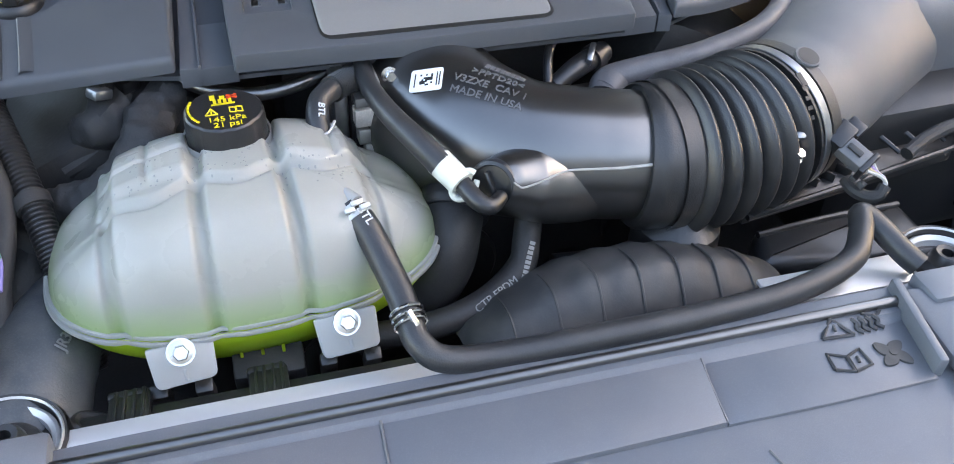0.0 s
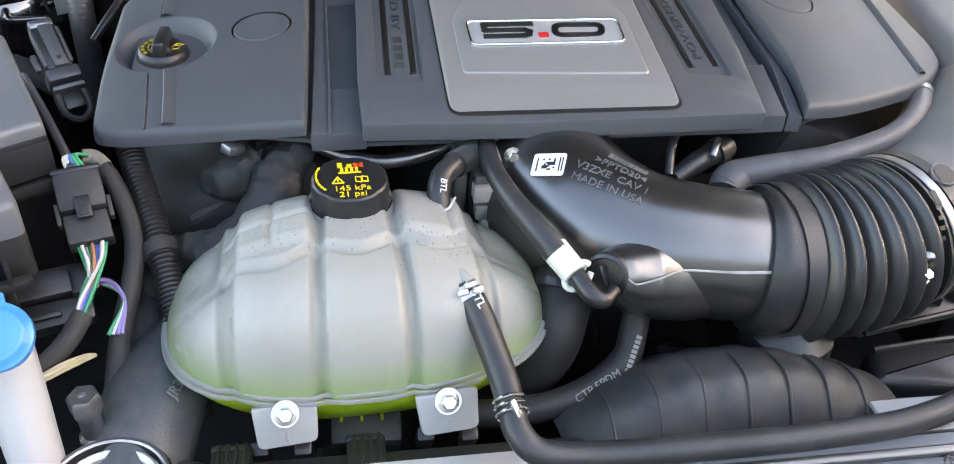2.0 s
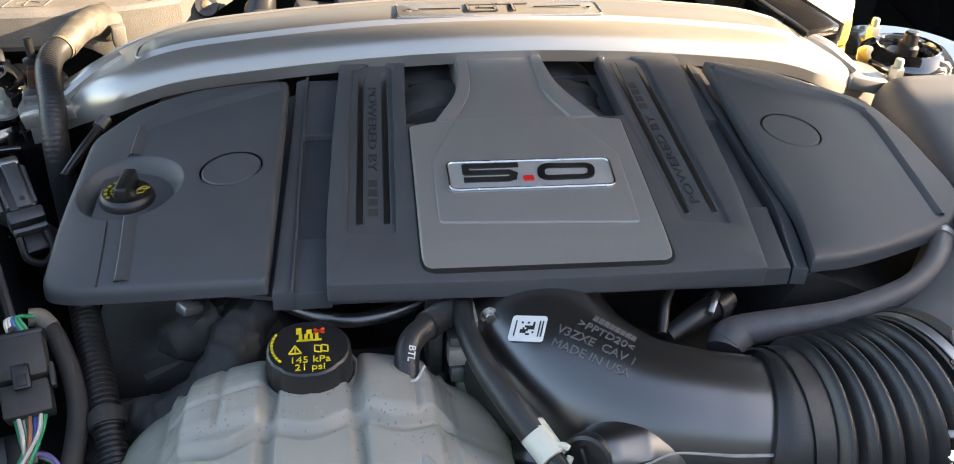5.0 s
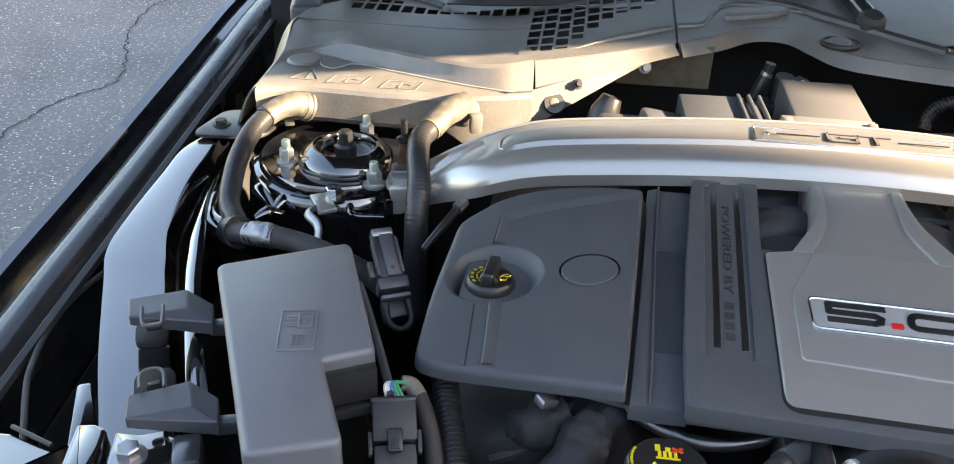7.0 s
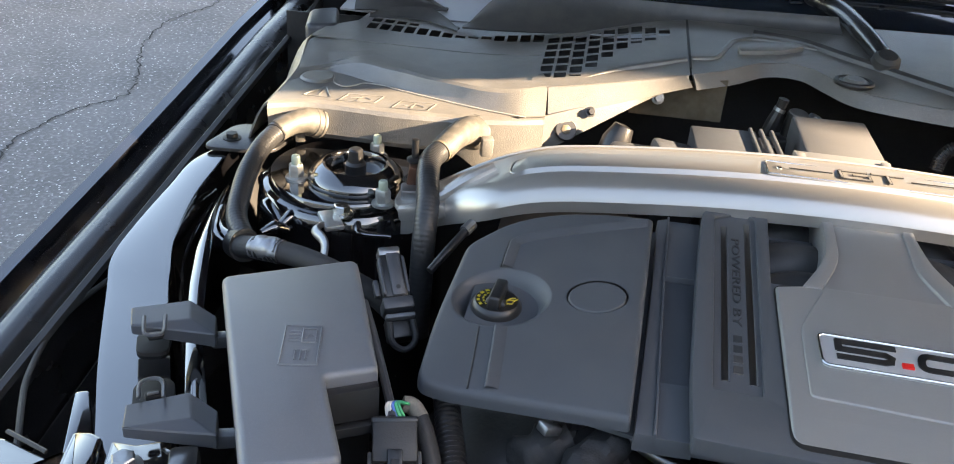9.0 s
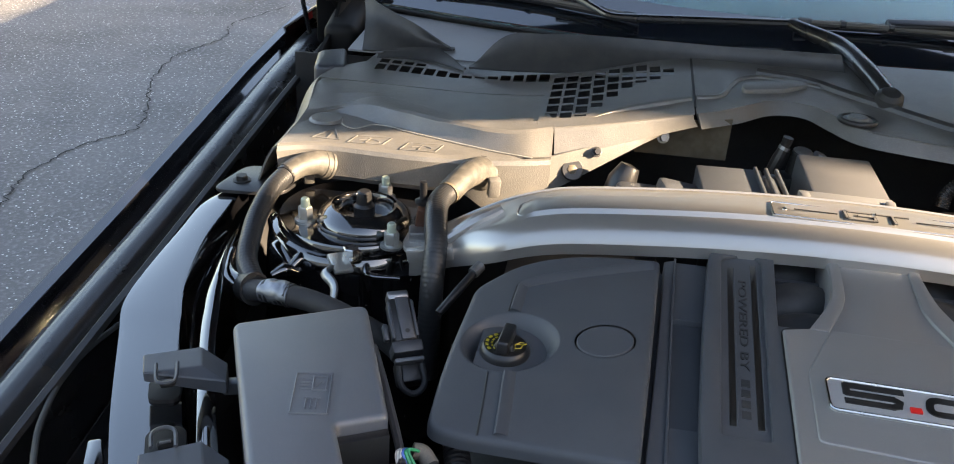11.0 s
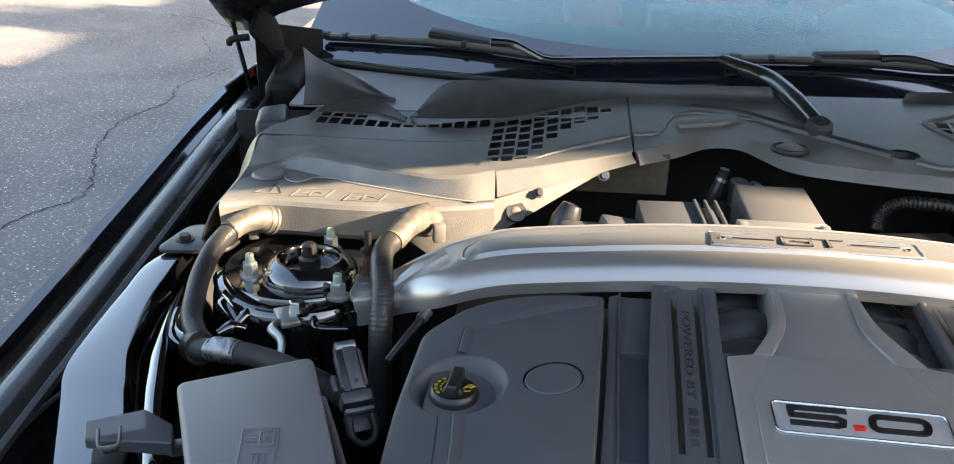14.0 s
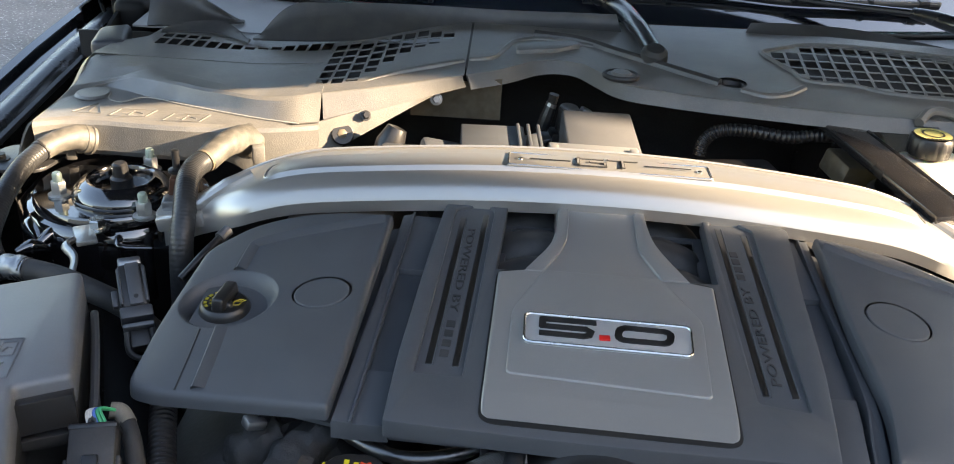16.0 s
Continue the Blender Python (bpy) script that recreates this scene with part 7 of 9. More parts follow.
part("clip_ring", tube([Vector((-0.030, -0.137, 0.844)) + Vector((0.0092 * math.cos(a), 0.004 * math.sin(a), 0.0090 * math.sin(a + 0.5))) for a in (0.5 + 5.6 * k / 12 for k in range(13))], 0.0022, 8, 3), CREAM_PLASTIC, clip)
part("nozzle", tube([(-0.031, -0.135, 0.844), (-0.0245, -0.150, 0.839), (-0.016, -0.155, 0.836), (-0.005, -0.146, 0.836)], [0.0068, 0.0068, 0.0062, 0.005], 14, 8), BLACK_PLASTIC, h, "black elbow nozzle")

hose("radiator_hose", "thick grey-black radiator hose with faded print", [(-0.285, -0.03, 0.70), (-0.305, -0.07, 0.735), (-0.325, -0.12, 0.745), (-0.335, -0.165, 0.735), (-0.337, -0.20, 0.72)], 0.036, WORN_RUBBER)
on_hose(bpy.data.objects["radiator_hose"], [(-0.305, -0.07, 0.735), (-0.325, -0.12, 0.745), (-0.335, -0.165, 0.735)], 0.45, "JR33-8B274-", 0.011, 0.036, GREY_PRINT, (0.45, -0.55, 0.75), -1)
l_pts = [(-0.004, -0.045, 0.805), (-0.016, -0.08, 0.797), (-0.029, -0.106, 0.783), (-0.038, -0.119, 0.762), (-0.052, -0.119, 0.733), (-0.068, -0.107, 0.70), (-0.09, -0.09, 0.66)]
h = hose("lower_radiator_hose", "thick black radiator hose curving down behind the reservoir", l_pts, 0.024, DEEP_RUBBER, seg=20)
part("collar", tube([(-0.016, -0.080, 0.797), (-0.026, -0.101, 0.786)], 0.0268, 22, 2), BLACK_PLASTIC, h, "black plastic collar")
part("collar_band", tube([(-0.0225, -0.0945, 0.790), (-0.025, -0.099, 0.787)], 0.0276, 22, 1), GLOSS_PLASTIC, h)
a_pts = [(0.032, -0.112, 0.792), (0.023, -0.132, 0.775), (0.015, -0.144, 0.762), (-0.011, -0.157, 0.75), (-0.045, -0.164, 0.742), (-0.085, -0.160, 0.735), (-0.13, -0.15, 0.73)]
h = hose("armoured_hose", "black coolant hose with printed lettering", a_pts, 0.0108, DEEP_RUBBER)
on_hose(h, a_pts, 0.50, "CTP EPDM", 0.0085, 0.0109, GREY_PRINT, (0.1, -0.6, 0.75), -1)
on_hose(h, a_pts, 0.28, "", 0.006, 0.0109, GREY_PRINT, (0.1, -0.6, 0.75), -1, plain=9)

# ---- throttle body and intake duct ----
thr = thing("throttle_body", "cast metal throttle body with bolted flange", "throttle body", (-0.05, 0.02, 0.78))
for x0, x1, z0, z1, yy, m_ in ((-0.0735, -0.062, 0.766, 0.868, -0.012, CAST), (-0.061, -0.047, 0.772, 0.862, -0.010, CAST), (-0.060, -0.028, 0.758, 0.790, -0.016, CAST), (-0.0455, -0.026, 0.79, 0.858, -0.006, CAST),
                               (-0.084, -0.0745, 0.775, 0.866, -0.006, BLACK_PLASTIC), (-0.096, -0.085, 0.770, 0.870, 0.0, DULL_STEEL)):
    part("housing", box((x1 - x0, 0.030, z1 - z0), ((x0 + x1) / 2, yy, (z0 + z1) / 2), bevel=0.0016), m_, thr, "cast housing plate")
part("bore", lathe([(0.0, 0.0), (0.045, 0.0), (0.048, 0.004), (0.048, 0.03), (0, 0.03)], 32, along((-0.012, 0.02, 0.822), (0, -1, 0))), DARK_PLASTIC, thr)
for x0, x1, z0, z1, m_ in ((-0.0835, -0.068, 0.832, 0.847, CAST), (-0.0815, -0.070, 0.816, 0.8295, ZINC), (-0.0765, -0.0675, 0.800, 0.8145, CAST), (-0.083, -0.070, 0.786, 0.797, BRASS), (-0.083, -0.072, 0.850, 0.858, DULL_STEEL)):
    part("fin", box((x1 - x0, 0.012, z1 - z0), ((x0 + x1) / 2, -0.027, (z0 + z1) / 2), bevel=0.0012), m_, thr)
for x, z, yy in ((-0.054, 0.870, -0.024), (-0.0525, 0.800, -0.026), (-0.052, 0.832, -0.026)):
    part("bolt", hexnut(0.0044, 0.007, along((x, yy, z), (0, -1, 0.25))), CHROME, thr, "bright bolt")
part("bolt_lug", box((0.016, 0.006, 0.012), (-0.049, -0.021, 0.864), (0, -25, 0), 0.002), DULL_STEEL, thr)
part("bolt", hexnut(0.0046, 0.007, along((0.034, 0.015, 0.868), (0.1, -0.7, 0.7))), CHROME, thr, "bright bolt")
part("yellow_loom_tie", tube([(-0.06, -0.045, 0.775), (-0.05, -0.05, 0.765), (-0.045, -0.045, 0.752)], 0.0018, 6, 4), YELLOW, thr)

duct = thing("intake_duct", "glossy black moulded intake duct with a barcode label", "intake duct", (0.05, -0.09, 0.76))
D = [(-0.022, 0.03, 0.822), (-0.016, -0.005, 0.824), (0.002, -0.048, 0.824), (0.038, -0.082, 0.823), (0.085, -0.098, 0.821), (0.138, -0.105, 0.8145)]
DR = [0.062, 0.063, 0.0595, 0.0535, 0.0505, 0.0505]
part("body", tube(D, DR, 48, 12, caps=False), GLOSS_PLASTIC, duct, "smooth glossy body", 60)
part("cuff", tube([(-0.024, 0.034, 0.822), (-0.021, 0.012, 0.823)], [0.069, 0.069], 44, 2), RUBBER, duct, "rubber cuff on the throttle body")
part("cuff_ring", tube([(-0.022, 0.022, 0.8225), (-0.0205, 0.014, 0.823)], 0.0715, 44, 1), GLOSS_PLASTIC, duct)
# side outlet with its plug, and the weld line
part("side_outlet", tube([(0.098, -0.108, 0.806), (0.066, -0.114, 0.811), (0.040, -0.119, 0.819), (0.018, -0.1245, 0.828), (0.003, -0.130, 0.835), (-0.0055, -0.1335, 0.8385)], [0.030, 0.0320, 0.0315, 0.028, 0.0215, 0.0172], 32, 10), GLOSS_PLASTIC, duct, "swelling side outlet", 60)
pm = along((-0.007, -0.1345, 0.839), (-0.6, -0.7, 0.3))
part("outlet_plug", lathe([(0.0172, -0.004), (0.0178, 0.0), (0.0172, 0.004), (0.0148, 0.005), (0.0135, 0.003), (0, 0.003)], 30, pm), BLACK_PLASTIC, duct, "round black plug")
add(pg := bmesh.new(), box((0.003, 0.020, 0.006), (0, 0, 0.005), (0, 0, 30), 0.001))
pg.transform(pm)
part("plug_bar", pg, BLACK_PLASTIC, duct)


def duct_surface(t, direction, k=1.004):
    """A point on the duct's skin, and its normal and direction."""
    path = smooth_path(D, 12)
    rs = DR
    u = t * (len(path) - 1)
    i = min(int(u), len(path) - 2)
    p = path[i].lerp(path[i + 1], u - i)
    d = (path[min(i + 1, len(path) - 1)] - path[max(i - 1, 0)]).normalized()
    w = t * (len(rs) - 1)
    j = min(int(w), len(rs) - 2)
    r = rs[j] * (1 - (w - j)) + rs[j + 1] * (w - j)
    n = Vector(direction)
    n = (n - d * n.dot(d)).normalized()
    return p + n * r * k, n, d


def wrapped(bm, m):
    """Lays flat lettering on the curved skin of the duct."""
    path = smooth_path(D, 40)
    n = len(path) - 1
    rs = DR
    for v in bm.verts:
        w = m @ Vector((v.co.x, v.co.y, 0))
        i = min(range(n + 1), key=lambda k: (path[k] - w).length_squared)
        j = min(int(i / n * 5), 4)
        r = rs[j] + (rs[j + 1] - rs[j]) * (i / n * 5 - j)
        v.co = path[i] + (w - path[i]).normalized() * (r + v.co.z + 0.0002)
    return bm


weld = [(0.0025, -0.1485, 0.8478), (0.0054, -0.1497, 0.8453), (0.0101, -0.1496, 0.8427), (0.026, -0.1471, 0.8439), (0.0452, -0.1403, 0.8431), (0.0639, -0.1413, 0.8417), (0.086, -0.1455, 0.8413), (0.1095, -0.1475, 0.8408), (0.1296, -0.1494, 0.8398)]
part("weld_line", tube(weld, [0.0007, 0.0007, 0.0008, 0.0008, 0.0008, 0.0009, 0.0012, 0.0012, 0.0012], 6, 6), mat("pale_weld_flash", (0.40, 0.39, 0.37), 0.5, patch=0.5, patch_scale=90), duct, "pale weld line")
# label and raised lettering
p, n, d = duct_surface(0.345, (-0.45, -0.22, 0.865), 1.008)
lm = lying(p, (0.80, -0.25, 0.25), n)
lab = prism(rounded([(-0.0115, -0.015), (0.0115, -0.015), (0.0115, 0.015), (-0.0115, 0.015)], 0.003), -0.0003, 0.0005)
lm = lm @ Matrix.Rotation(radians(78), 4, 'Z') @ Matrix.Scale(0.86, 4)
lab.transform(lm)
label = part("label", lab, LABEL, duct, "white sticker with a square code", flat=True)
code = bmesh.new()
cr = random.Random(2)
for i in range(7):
    for j in range(7):
        if cr.random() < 0.55:
            add(code, box((0.0016, 0.0016, 0.0004), ((i - 3) * 0.0017, (j - 3) * 0.0017, 0.0007)))
for y in (-0.010, -0.0125, 0.0105):
    add(code, box((0.014, 0.0010, 0.0004), (0, y, 0.0007)))
code.transform(lm)
part("printed_marks", code, INK_AND_GAPS, label, flat=True)
face = lying((0.010, -0.073, 0.876), (0.79, -0.61, -0.07), (-0.05, -0.12, 0.99))
for txt, dx, dy in (("V3ZXE  CAV 1", 0.0, 0.0), ("MADE IN USA", 0.0, -0.0105), (">PPTD20<", 0.002, 0.0105)):
    part("raised_lettering", wrapped(words(txt, 0.0090, Matrix.Translation((dx, dy, 0)), 0.0006), face), DUCT_PLASTIC, duct, "raised moulded lettering", flat=True)
part("raised_bars", wrapped(bars(9, 0.036, 0.006, Matrix.Translation((0.006, 0.021, 0)), 0.0010, 0.8), face), DUCT_PLASTIC, duct)
p, n, d = duct_surface(0.93, (0.1, -0.15, 0.95), 1.0)
part("raised_bars", bars(9, 0.035, 0.005, lying(p, d.cross(n), n), 0.0008, 0.6), DARK_PLASTIC, duct)

bel = thing("intake_bellows", "ribbed black rubber bellows with a bright hose clamp", "bellows", (0.19, -0.105, 0.755))
BP = [(0.132, -0.1055, 0.8140), (0.165, -0.1045, 0.8125), (0.20, -0.100, 0.813), (0.232, -0.092, 0.815), (0.256, -0.084, 0.817)]
path_len = sum((Vector(b) - Vector(a)).length for a, b in zip(BP, BP[1:]))


def bellow_wave(s, i):
    t = s / path_len
    if t < 0.12:
        return 1.07
    if t > 0.84:
        return 1.02
    ph = (t - 0.12) / 0.72 * 6
    f = abs((ph % 1.0) - 0.5) * 2
    return 1.0 + 0.18 * (1 - f ** 1.7)


part("bellows", tube(BP, [0.056, 0.056, 0.057, 0.057, 0.057], 44, 24, caps=False, wave=bellow_wave), RUBBER, bel, "soft ribbed bellows", 70)
part("front_cuff", tube([(0.119, -0.104, 0.8160), (0.121, -0.1042, 0.8158), (0.138, -0.1055, 0.8140), (0.1405, -0.1056, 0.8138)], [0.0535, 0.0575, 0.0580, 0.0550], 44, 3), RUBBER, bel)
cdir = (Vector(BP[-1]) - Vector(BP[-2])).normalized()
ce = Vector(BP[-1])
clampb = tube([ce - cdir * 0.0122, ce - cdir * 0.0117, ce - cdir * 0.0050, ce - cdir * 0.0045], [0.0628, 0.0640, 0.0640, 0.0628], 48, 2)
for ring in (0.0165, 0.0015):
    part("clamp_groove_ring", tube([ce - cdir * (ring + 0.0012), ce - cdir * (ring - 0.0012)], 0.0640, 44, 1), RUBBER, bel)
clamp = part("hose_clamp", clampb, DULL_STEEL, bel, "bright worm-drive clamp")
part("clamp_screw", hexnut(0.0045, 0.009, along((0.231, -0.153, 0.828), (0.1, -0.55, 0.80))), CHROME, clamp, "clamp screw")
part("end_ring", tube([ce - cdir * 0.003, ce + cdir * 0.008], 0.0635, 44, 1), RUBBER, bel)
part("worm_housing", box((0.009, 0.017, 0.006), (0.2365, -0.143, 0.838), (-52, 0, -10), 0.002), DULL_STEEL, clamp)
for k in range(5):
    a = radians(28 + 7 * k)
    q = ce - cdir * 0.0088 + Vector((0, -math.sin(a), math.cos(a))) * 0.0640
    part("clamp_slot", box((0.0055, 0.0035 if k else 0.012, 0.0008), tuple(q), (math.degrees(a), 0, 12), 0.0002, 1), INK_AND_GAPS, clamp)

# ---- air box ----
air = thing("air_box", "large grey plastic air box with a rounded inlet", "air box", (0.42, 0.05, 0.70))
part("inlet", tube([(0.25, -0.086, 0.816), (0.29, -0.066, 0.818), (0.345, -0.03, 0.82), (0.41, 0.02, 0.818), (0.46, 0.06, 0.81)], [0.058, 0.060, 0.068, 0.082, 0.085], 36, 10), DUCT_PLASTIC, air, "flared grey inlet", 60)
lid = prism(rounded([(0.355, 0.0), (0.40, -0.05), (0.56, -0.05), (0.66, 0.10), (0.66, 0.32), (0.42, 0.32), (0.385, 0.14)], 0.04), 0.80, 0.885, 0.03, (), 5)
part("lid", lid, DUCT_PLASTIC, air, "broad grey lid", 60)
part("stub", tube([(0.262, -0.094, 0.866), (0.2635, -0.0985, 0.8805)], 0.0105, 18, 1), DUCT_PLASTIC, air)
part("stub_mouth", lathe([(0.009, 0.0), (0, 0)], 18, along((0.2636, -0.0987, 0.881), (0.0015, -0.0045, 0.0145))), INK_AND_GAPS, air)
low = box((0.34, 0.30, 0.16), (0.50, 0.05, 0.73), bevel=0.02)
part("base", low, BLACK_PLASTIC, air, "black air box base")
part("ledge", prism(rounded([(0.20, -0.150), (0.43, -0.122), (0.50, -0.06), (0.33, -0.04), (0.26, -0.09)], 0.006), 0.764, 0.772, 0.002), BLACK_PLASTIC, air, "black ledge")
part("ledge_lip", tube([(0.205, -0.152, 0.772), (0.30, -0.141, 0.775), (0.43, -0.124, 0.780)], 0.0028, 8, 6), BLACK_PLASTIC, air)
for i in range(6):
    x = 0.345 + 0.026 * i
    part("rib", tube([(x, -0.060 + 0.004 * i, 0.792), (x + 0.018, -0.092 + 0.002 * i, 0.788), (x + 0.030, -0.118 + 0.002 * i, 0.780)], 0.0022, 6, 4, flat=0.5), BLACK_PLASTIC, air, "slanting rib")
for i in range(4):
    part("rib", box((0.0025, 0.014, 0.010), (0.262 + 0.018 * i, -0.128 + 0.002 * i, 0.775), (0, 0, 30), 0.0006), BLACK_PLASTIC, air)
part("rib_rail", tube([(0.35, -0.055, 0.792), (0.42, -0.044, 0.795), (0.50, -0.036, 0.797)], 0.003, 6, 5), BLACK_PLASTIC, air)
part("cable", tube([(0.372, -0.128, 0.786), (0.40, -0.118, 0.792), (0.44, -0.112, 0.795), (0.52, -0.112, 0.79)], 0.006, 10, 6), TAPE, air)
maf = thing("air_flow_sensor", "black air flow sensor plug with coloured wires", "sensor", (0.31, -0.125, 0.80))
mm = lying((0.2815, -0.1480, 0.8240), (0.50, -0.64, -0.58), (-0.25, -0.45, 0.85)) @ Matrix.Scale(0.82, 4)
for nm, size, at, bv, mt in (("foot", (0.012, 0.036, 0.016), (-0.024, 0.0, -0.004), 0.002, BLACK_PLASTIC), ("housing", (0.020, 0.028, 0.020), (-0.010, 0.004, 0.002), 0.003, BLACK_PLASTIC), ("housing", (0.030, 0.021, 0.016), (0.012, -0.001, 0.002), 0.0025, DUCT_PLASTIC),
                             ("collar", (0.006, 0.026, 0.020), (0.027, -0.001, 0.001), 0.0015, BLACK_PLASTIC), ("upper_tab", (0.018, 0.016, 0.010), (-0.006, 0.020, 0.004), 0.002, BLACK_PLASTIC), ("latch", (0.016, 0.006, 0.004), (0.010, -0.001, 0.011), 0.001, DARK_PLASTIC)):
    b = box(size, at, bevel=bv)
    b.transform(mm)
    part(nm, b, mt, maf)
part("screw", hexnut(0.0042, 0.006, mm @ pose(-0.020, -0.010, 0.003)), CHROME, maf)
for k, (m_, o) in enumerate(((WHITE_WIRE, -0.003), (TAN_WIRE, -0.001), (VIOLET_WIRE, 0.001), (WHITE_WIRE, 0.003))):
    part("wire", tube([mm @ Vector((0.030, o * 1.6, 0.002)), (0.3050 + o * 0.3, -0.1675 + o * 0.5, 0.807), (0.3135, -0.1690 + o * 0.5, 0.800 + o * 0.3), (0.3115, -0.1720, 0.794 + o * 0.4)], 0.0014, 6, 5), m_, maf)
part("wire_sleeve", tube([(0.3125, -0.1715, 0.7965), (0.307, -0.1740, 0.7905), (0.299, -0.1705, 0.788), (0.2925, -0.1610, 0.789), (0.292, -0.150, 0.792)], 0.0052, 10, 6), TAPE, maf)
for p in ((0.290, -0.160, 0.801), (0.2945, -0.1655, 0.797), (0.2965, -0.161, 0.803)):
    part("wire_clip", box((0.008, 0.006, 0.005), p, (20, 15, 30), 0.001), DARK_PLASTIC, maf)
part("red_lock", box((0.004, 0.004, 0.004), (0.286, -0.1575, 0.8135)), RED, maf)

g_pts = [(0.122, -0.040, 0.832), (0.130, -0.030, 0.838), (0.156, -0.031, 0.845), (0.209, -0.034, 0.855), (0.259, -0.025, 0.862), (0.289, -0.011, 0.866), (0.315, 0.012, 0.868), (0.337, 0.042, 0.866)]
h = hose("crankcase_hose", "grey-black rubber hose rising to the engine cover", g_pts, [0.0140, 0.0135, 0.0120, 0.0102, 0.0096, 0.0094, 0.0094, 0.0094], GREYED_RUBBER)
part("end_band", tube([(0.329, 0.031, 0.8668), (0.334, 0.038, 0.8662)], 0.0104, 18, 1), DULL_STEEL, h, "narrow metal end band")
part("end_fitting", tube([(0.333, 0.037, 0.8663), (0.342, 0.050, 0.865)], 0.0078, 16, 2), BLACK_PLASTIC, h, "black end fitting")
part("moulded_cuff", tube([(0.1245, -0.037, 0.8335), (0.134, -0.0302, 0.8392)], 0.0148, 20, 2), GREYED_RUBBER, h, "thicker moulded cuff")
hose("vacuum_line", "thin black vacuum line beside the duct", [(0.075, -0.03, 0.845), (0.085, -0.005, 0.862), (0.11, 0.02, 0.87), (0.16, 0.045, 0.872)], 0.004, BLACK_PLASTIC, category="pipe")
vc = thing("line_clip", "black line fitting with a pale metal clip on the duct", "pipe clip", (0.118, -0.03, 0.835))
part("fitting", tube([(0.080, -0.030, 0.842), (0.104, -0.020, 0.850), (0.135, -0.004, 0.852)], [0.007, 0.009, 0.009], 14, 6), BLACK_PLASTIC, vc)
part("pale_clip", box((0.005, 0.020, 0.010), (0.116, -0.018, 0.859), (20, 10, -30), 0.0015), DULL_STEEL, vc, "pale metal clip")
part("collar", tube([(0.119, -0.013, 0.851), (0.128, -0.008, 0.8515)], 0.0115, 16, 1), BLACK_PLASTIC, vc)
f_pts = [(-0.228, 0.045, 0.864), (-0.219, 0.035, 0.864), (-0.207, 0.026, 0.862), (-0.187, 0.012, 0.858), (-0.162, 0.0, 0.856), (-0.139, -0.002, 0.856), (-0.112, 0.004, 0.858), (-0.09, 0.02, 0.86)]
h = hose("fuel_line", "dark looped pipe with a white printed band under the cover", f_pts, [0.0058, 0.006, 0.006, 0.0058, 0.0055, 0.0055, 0.0055, 0.0055], GLOSS_PLASTIC, category="pipe")
part("printed_band", tube([(-0.217, 0.0335, 0.8637), (-0.212, 0.030, 0.863)], 0.0063, 14, 1), WHITE_PRINT, h, "white printed band")
part("printed_band", tube([(-0.2095, 0.028, 0.8625), (-0.205, 0.0245, 0.8617)], 0.0063, 14, 1), WHITE_PRINT, h)
part("end_fitting", box((0.016, 0.022, 0.012), (-0.246, 0.040, 0.858), (10, 0, 35), 0.003), BLACK_PLASTIC, h)
c_pts = [(-0.355, 0.11, 0.845), (-0.345, 0.055, 0.848), (-0.327, -0.008, 0.83), (-0.312, -0.065, 0.803), (-0.303, -0.105, 0.77), (-0.298, -0.13, 0.73)]
cc = thing("wiring_conduit", "black corrugated wiring conduit beside the reservoir", "conduit", c_pts[0])
part("conduit", corrugated(c_pts, 0.0098, 0.0034, 0.08, 18), BLACK_PLASTIC, cc)
part("end_collar", tube([(-0.3545, 0.106, 0.8455), (-0.353, 0.092, 0.847)], 0.0135, 16, 2), RUBBER, cc, "rubber end collar")
part("cloth_tie", tube([(-0.3195, -0.036, 0.8175), (-0.317, -0.045, 0.8135)], 0.0128, 16, 2), TAPE, cc, "cloth tie")

# ---- radiator, fan shroud and front cover ----
rad = thing("radiator", "dark radiator with an aluminium top edge", "radiator", (0, -0.2, 0.45))
part("core", box((0.68, 0.045, 0.32), (0.0, -0.215, 0.57), bevel=0.004), BLACK_VOID, rad)
part("top_tank", box((0.66, 0.04, 0.022), (0.0, -0.222, 0.742), (0, 0, -2.6), 0.005), BLACK_PLASTIC, rad)
part("top_edge", box((0.25, 0.014, 0.004), (-0.185, -0.2225, 0.766), (0, 0, -2.2), 0.001), BRUSHED, rad, "aluminium top edge")
part("top_edge", box((0.12, 0.03, 0.004), (0.235, -0.232, 0.768), (0, 0, -2.2), 0.001), BRUSHED, rad)
fan = thing("fan_shroud", "dull black plastic fan shroud behind the radiator", "fan shroud", (0.1, -0.15, 0.60))
part("arch", sheet(36, 16, lambda u, v: Vector((-0.045 + 0.265 * u, -0.246 + 0.125 * v, 0.742 + 0.050 * math.sin(math.pi * u ** 0.92) ** 0.8 * smoothstep(0.0, 0.42, v) + 0.0015 * math.sin(u * 60) * smoothstep(0.1, 0.3, v) - 0.055 * max(0.0, (v - 0.38) / 0.62) ** 2)), 0.004), DARK_PLASTIC, fan, "curved shroud arch")
part("face", box((0.62, 0.03, 0.26), (0.0, -0.19, 0.565), bevel=0.01), BLACK_PLASTIC, fan)
